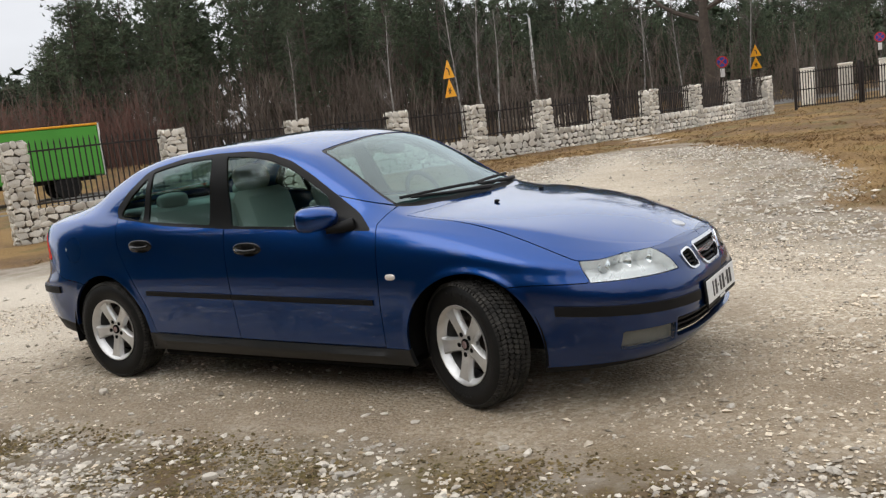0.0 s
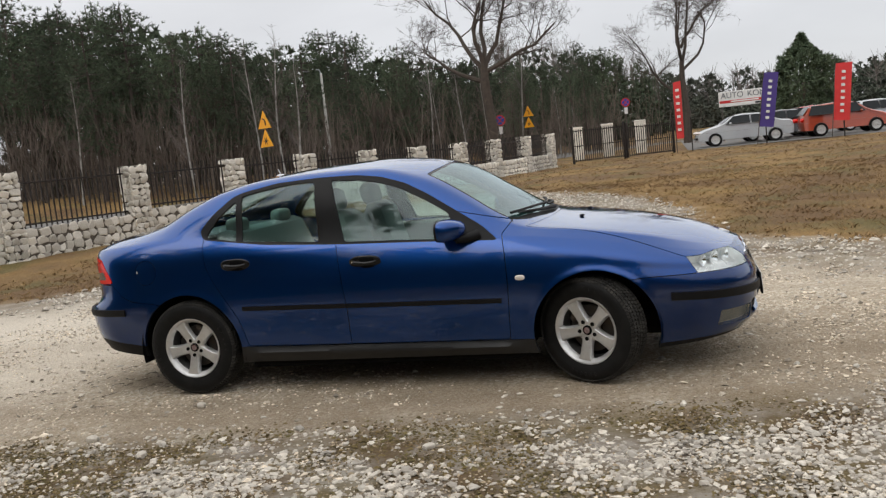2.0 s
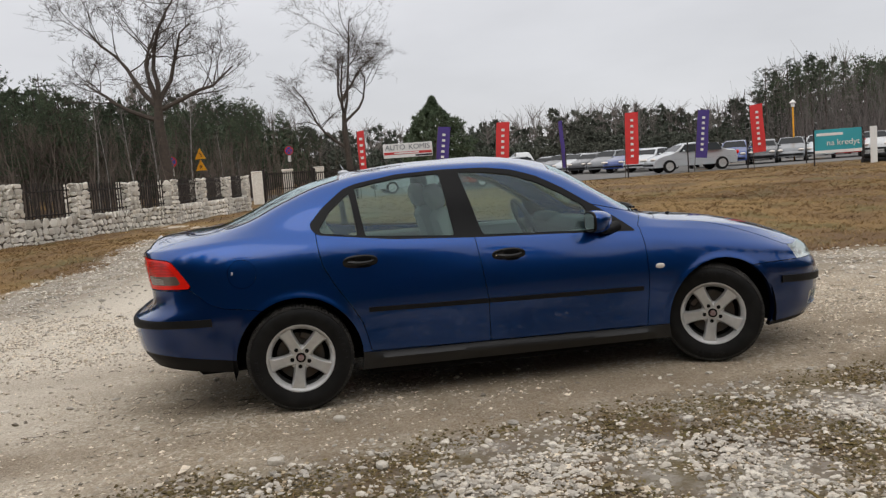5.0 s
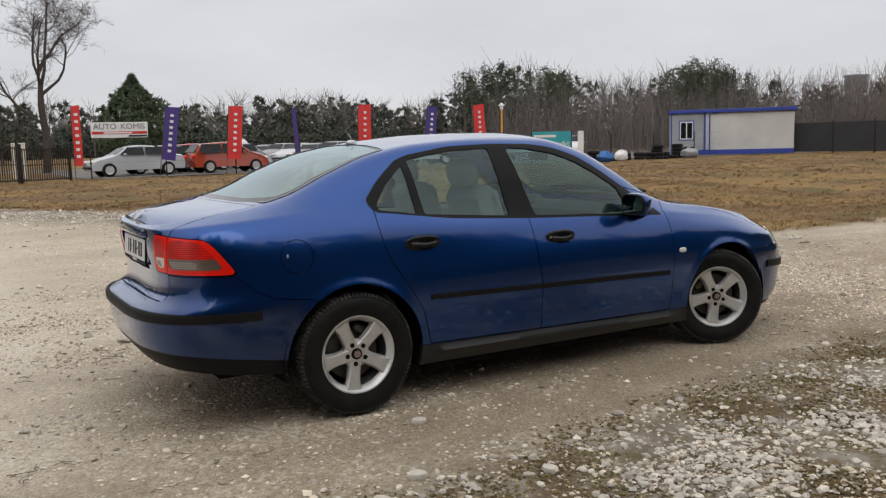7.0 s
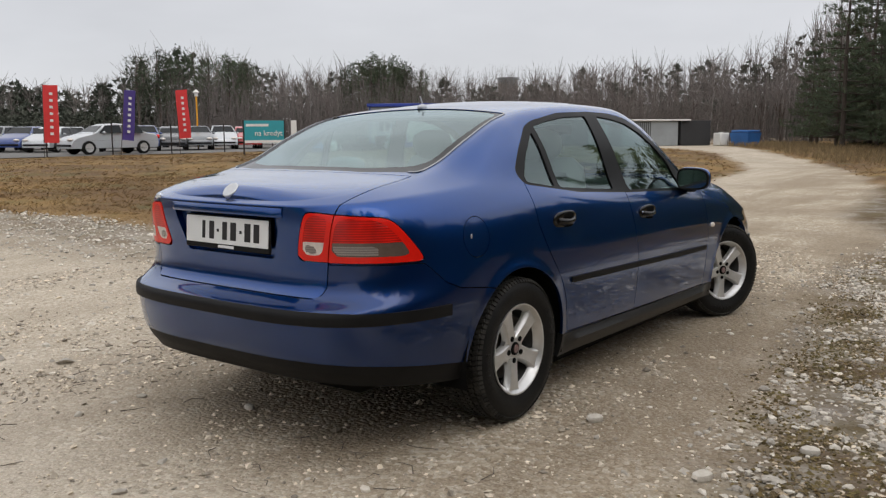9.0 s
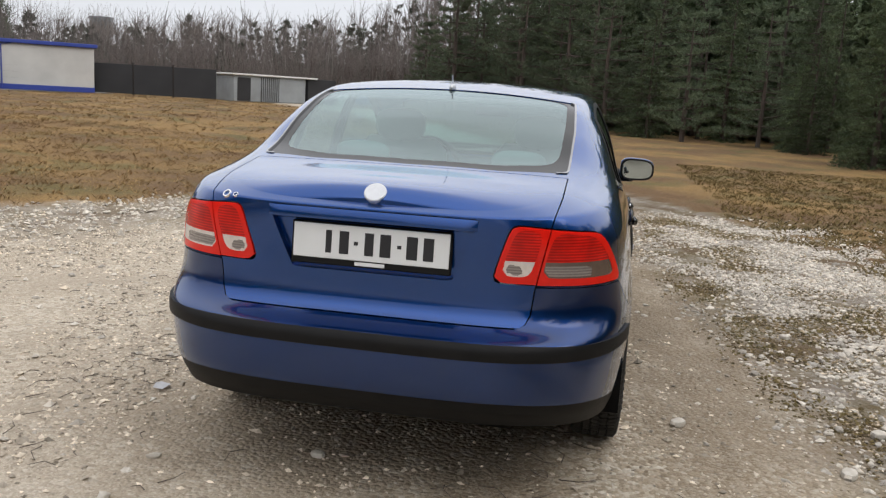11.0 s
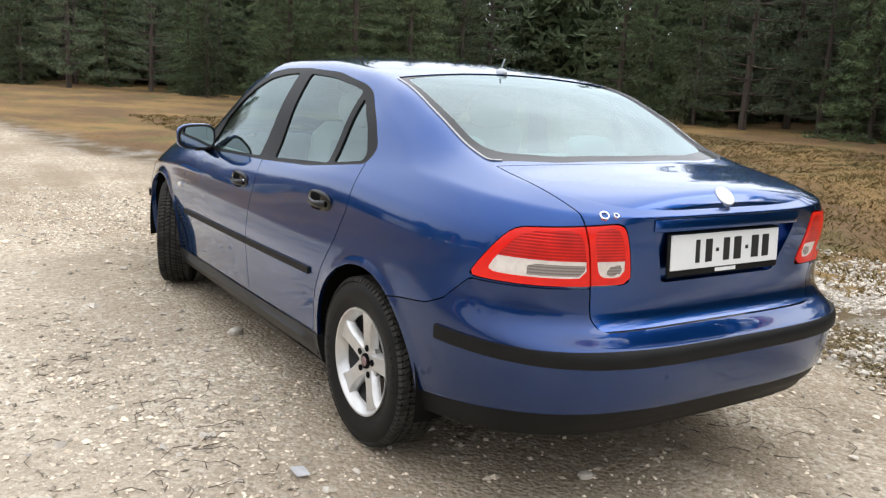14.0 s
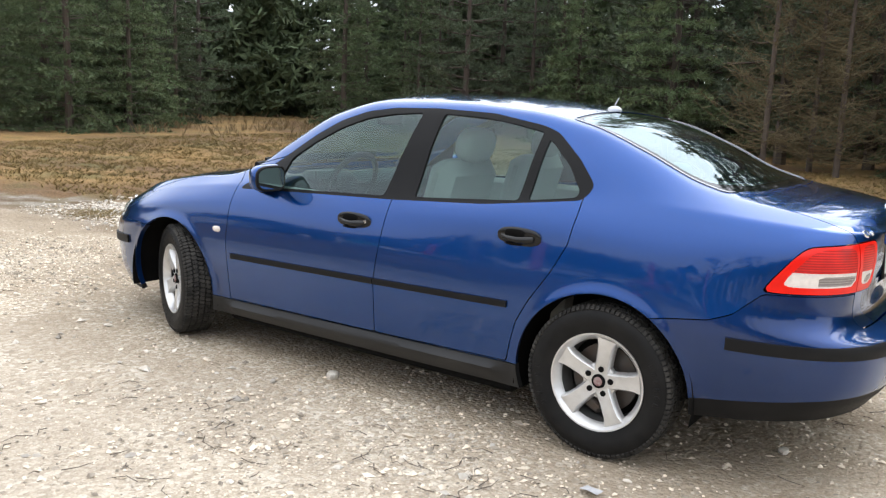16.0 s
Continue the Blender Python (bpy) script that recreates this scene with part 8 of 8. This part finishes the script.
def stones_mesh(name, label, x, y, size, mat, seed, fine):
    """Many angular stones, half sunk in the ground."""
    r = np.random.default_rng(seed)
    g = (1 + 5**0.5) / 2
    if fine:
        b = np.array([(1, 0, 0), (-1, 0, 0), (0, 1, 0), (0, -1, 0), (0, 0, 1), (0, 0, -1)], float)
        t = np.array([(0, 2, 4), (2, 1, 4), (1, 3, 4), (3, 0, 4), (2, 0, 5), (1, 2, 5), (3, 1, 5), (0, 3, 5)])
    else:
        b = np.array([(-1, g, 0), (1, g, 0), (-1, -g, 0), (1, -g, 0), (0, -1, g), (0, 1, g), (0, -1, -g), (0, 1, -g), (g, 0, -1), (g, 0, 1), (-g, 0, -1), (-g, 0, 1)]) / 1.9
        t = np.array([(0, 11, 5), (0, 5, 1), (0, 1, 7), (0, 7, 10), (0, 10, 11), (1, 5, 9), (5, 11, 4), (11, 10, 2), (10, 7, 6), (7, 1, 8), (3, 9, 4), (3, 4, 2), (3, 2, 6), (3, 6, 8), (3, 8, 9), (4, 9, 5), (2, 4, 11), (6, 2, 10), (8, 6, 7), (9, 8, 1)])
    n, k = len(x), len(b)
    s = np.stack([size * r.uniform(0.7, 1.5, n), size * r.uniform(0.6, 1.1, n), size * r.uniform(0.35, 0.75, n)], 1)
    v = b[None] * (1 + r.normal(0, 0.16, (n, k, 1))) * s[:, None]
    a, q = r.uniform(0, 2 * math.pi, n), r.normal(0, 0.25, n)
    v = np.stack([v[..., 0], v[..., 1] * np.cos(q)[:, None] - v[..., 2] * np.sin(q)[:, None], v[..., 1] * np.sin(q)[:, None] + v[..., 2] * np.cos(q)[:, None]], -1)
    v = np.stack([v[..., 0] * np.cos(a)[:, None] - v[..., 1] * np.sin(a)[:, None], v[..., 0] * np.sin(a)[:, None] + v[..., 1] * np.cos(a)[:, None], v[..., 2]], -1)
    v += np.stack([x, y, ground_z(x, y) + s[:, 2] * r.uniform(0.05, 0.55, n)], -1)[:, None]
    f = (t[None] + (np.arange(n) * k)[:, None, None]).reshape(-1, 3)
    tagged(link(name, v.reshape(-1, 3), f, mat, None, False), label, "stones", kind="stuff")


def scatter(n, x0, x1, y0, y1, seed, chance):
    r = np.random.default_rng(seed)
    x, y = r.uniform(x0, x1, n), r.uniform(y0, y1, n)
    ok = r.uniform(0, 1, n) < chance(x, y)
    return x[ok], y[ok], r


def patchy(x, y, s, seed):
    return np.array([noise.noise((a * s, b * s, seed)) for a, b in zip(x, y)])


def coarse(x, y):
    m = stone_mask(x, y) * (line_d(x, y, STONE_LINE) < 0.4)
    heap = 0.30 + 0.70 * ramp(-line_d(x, y, STONE_LINE), 0.35, 0.75)
    return m * heap * np.clip(0.62 + 2.0 * patchy(x, y, 1.3, 4.0), 0.12, 1) * (1 - ramp(x, 5.4, 7.4)) * ramp(x, -5.8, -4.6)


x, y, r = scatter(150000, -5.8, 7.4, -4.8, -0.8, 3, coarse)
big = r.uniform(0, 1, len(x)) < 0.36
low_x, low_y, low_r = scatter(70000, -5.4, 6.8, -4.6, -1.0, 31, lambda x, y: stone_mask(x, y) * 0.62 * (line_d(x, y, STONE_LINE) < 0.1))
stones_mesh("small_stones", "small brownish stones bedded in moss and dirt", low_x, low_y, np.clip(low_r.lognormal(-4.95, 0.4, len(low_x)), 0.004, 0.016), DIRTY, 32, True)
for name, sel, mu, fine in (("coarse_stones", big, -4.28, False), ("medium_stones", ~big, -4.62, True)):
    stones_mesh(name, "white limestone pieces along the yard's edge", x[sel], y[sel], np.clip(r.lognormal(mu, 0.33, sel.sum()), 0.006, 0.030), PEBBLE, 5, fine)
x, y, r = scatter(52000, -6.5, 7, 1.0, 14, 6, lambda x, y: np.where(line_d(x, y, NORTH_EDGE) > -0.4, stone_mask(x, y) * 0.95 + 0.05, 0.0))
stones_mesh("northern_stones", "pale stones at the mouth of the northern track", x, y, np.clip(r.lognormal(-4.1, 0.4, len(x)), 0.008, 0.05), PEBBLE, 7, True)
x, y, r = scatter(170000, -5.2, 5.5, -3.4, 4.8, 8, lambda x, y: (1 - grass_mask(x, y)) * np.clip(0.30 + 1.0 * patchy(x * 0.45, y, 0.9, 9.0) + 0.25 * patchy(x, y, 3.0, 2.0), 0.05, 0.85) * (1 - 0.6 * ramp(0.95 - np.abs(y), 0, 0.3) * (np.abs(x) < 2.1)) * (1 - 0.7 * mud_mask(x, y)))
stones_mesh("gravel_chips", "small crushed limestone chips on the packed yard", x, y, np.clip(r.lognormal(-4.85, 0.42, len(x)), 0.004, 0.026), GRIT, 9, True)
x, y, r = scatter(900, -5, 5, -2.8, 4.6, 10, lambda x, y: 0.30 * (1 - grass_mask(x, y)))
stones_mesh("loose_stones", "single larger stones lying on the gravel", x, y, r.uniform(0.012, 0.028, len(x)), PEBBLE, 11, False)
for x, y, s in ((-1.95, 0.25, 0.030), (0.12, 0.82, 0.045), (-1.15, -1.13, 0.04), (-1.5, -1.75, 0.045), (-1.0, -2.0, 0.04), (0.6, -1.9, 0.035)):
    m = Mesh().ball((0, 0, 0.3 * s), (s, 0.7 * s, 0.5 * s), 9, 6, Matrix.Rotation(17 * x, 4, "Z"), 0.8)
    st = part("field_stone", m, PEBBLE)
    st.location = (x, y, gz(x, y))
    tagged(st, "pale lump of limestone lying on the gravel", "stone", "single stones on the yard")


def blades(name, label, x, y, height, mat, seed, lean=0.5, per=5, width=0.006):
    """Tufts of narrow curved blades."""
    r = np.random.default_rng(seed)
    x, y = np.repeat(x, per), np.repeat(y, per)
    n = len(x)
    x, y = x + r.normal(0, 0.03, n), y + r.normal(0, 0.03, n)
    h = height * r.uniform(0.4, 1.25, n)
    a = r.uniform(0, 2 * math.pi, n)
    dx, dy = np.cos(a) * lean * h * r.uniform(0.3, 1.6, n), np.sin(a) * lean * h * r.uniform(0.3, 1.6, n)
    w = width * r.uniform(0.6, 1.5, n)
    sx, sy = -np.sin(a) * w, np.cos(a) * w
    z = ground_z(x, y) - 0.01
    v = np.stack([np.stack([x - sx, y - sy, z], -1), np.stack([x + sx, y + sy, z], -1), np.stack([x + dx * 0.5 + sx * 0.7, y + dy * 0.5 + sy * 0.7, z + h * 0.65], -1), np.stack([x + dx, y + dy, z + h], -1), np.stack([x + dx * 0.5 - sx * 0.7, y + dy * 0.5 - sy * 0.7, z + h * 0.65], -1)], 1).reshape(-1, 3)
    f = np.arange(5 * n).reshape(-1, 5)
    tagged(link(name, v, f, mat, None, False), label, "grass", kind="stuff")


x, y, r = scatter(115000, -4.6, 6.3, -4.8, -1.2, 12, lambda x, y: np.clip(0.16 - 2.6 * patchy(x, y, 1.3, 4.0) + 0.55 * ramp(-line_d(x, y, STONE_LINE), 0.0, 0.2) * (1 - ramp(-line_d(x, y, STONE_LINE), 0.45, 0.8)), 0.05, 0.95) * (1 - ramp(line_d(x, y, STONE_LINE), -0.35, 0.15)))
stones_mesh("moss_clumps", "brownish moss and matted grass between the stones", x, y, np.clip(r.lognormal(-4.85, 0.35, len(x)), 0.005, 0.017), MOSS, 13, True)
x, y, r = scatter(9000, -4.5, 6.5, -6.0, -1.3, 24, lambda x, y: np.where(patchy(x, y, 1.3, 4.0) < -0.06, 0.8, 0.04) * (line_d(x, y, STONE_LINE) < -0.1))
blades("moss_tufts", "short brown grass between the stones", x, y, 0.018, STRAW, 13, 1.6, 5, 0.0028)
x, y, r = scatter(20000, -9, 14, 2.6, 16, 14, lambda x, y: grass_mask(x, y) * 0.8)
blades("dry_grass", "short dry straw-coloured winter grass", x, y, 0.045, STRAW, 15, 1.5, 5, 0.006)
x, y, r = scatter(26000, -6, 17, -16, -2.4, 16, lambda x, y: grass_mask(x, y) * 0.8)
blades("dry_meadow", "dry yellow-brown grass of the clearing", x, y, 0.05, MEADOW, 17, 1.4, 5, 0.008)
x, y, r = scatter(9000, 14, 50, 2, 33, 18, lambda x, y: grass_mask(x, y) * 0.7)
blades("far_dry_grass", "dry grass of the field before the lot", x, y, 0.055, STRAW, 19, 1.8, 6, 0.012)
x, y, r = scatter(7000, -14, 22, 12, 34, 20, lambda x, y: grass_mask(x, y) * 0.7)
blades("fence_grass", "dry grass towards the stone fence", x, y, 0.05, STRAW, 21, 1.8, 6, 0.010)
x, y, r = scatter(2200, 30, 56, 2, 16, 22, lambda x, y: grass_mask(x, y) * (line_d(x, y, SOUTH_EDGE) < -0.5))
blades("tall_weeds", "dry weeds along the wood's edge", x, y, 0.30, DRY_REED, 23, 0.45, 6, 0.008)
x, y, r = scatter(1600, 12, 34, -30, -9, 25, lambda x, y: np.where(patchy(x, y, 0.35, 6.0) > 0.05, 0.9, 0.05) * np.array([in_opening(a, b, 4.5) for a, b in zip(x, y)]))
blades("ride_weeds", "dry bracken and tall grass along the ride", x, y, 0.26, DRY_REED, 26, 0.5, 7, 0.009)

# twigs, dead leaves and a scrap of paper
tw = Mesh()
rt = random.Random(8)
for cx, cy, k, spread in ((-1.0, 1.35, 40, 0.30), (-0.2, 1.9, 26, 0.5), (-1.5, 1.6, 20, 0.3), (0.6, 2.4, 20, 0.6), (-2.6, 1.1, 22, 0.5), (-2.2, -0.7, 18, 0.5), (-1.7, -0.5, 30, 0.3)):
    for _ in range(k):
        x, y, a, L = cx + rt.gauss(0, spread), cy + rt.gauss(0, spread * 0.6), rt.uniform(0, 6.3), rt.uniform(0.03, 0.14)
        z = gz(x, y) + 0.008
        tw.tube([(x, y, z), (x + L * 0.5 * math.cos(a), y + L * 0.5 * math.sin(a), z + 0.006), (x + L * math.cos(a + 0.4), y + L * math.sin(a + 0.4), z)], [0.0022, 0.0018, 0.001], 4, False)
tagged(part("dead_twigs", tw, BARK), "thin dark twigs scattered on the gravel", "twigs", kind="stuff")
paper = part("paper_scrap", Mesh().add([(-0.038, -0.024, 0.003), (0.032, -0.028, 0.004), (0.040, 0.022, 0.008), (0.0, 0.030, 0.014), (-0.034, 0.024, 0.004), (0.0, 0.0, 0.009)], [(0, 1, 5), (1, 2, 5), (2, 3, 5), (3, 4, 5), (4, 0, 5)]), GREY_PAPER)
paper.location = (-1.486, 1.148, gz(-1.486, 1.148) + 0.012)
tagged(paper, "crumpled white scrap of paper on the gravel", "paper")
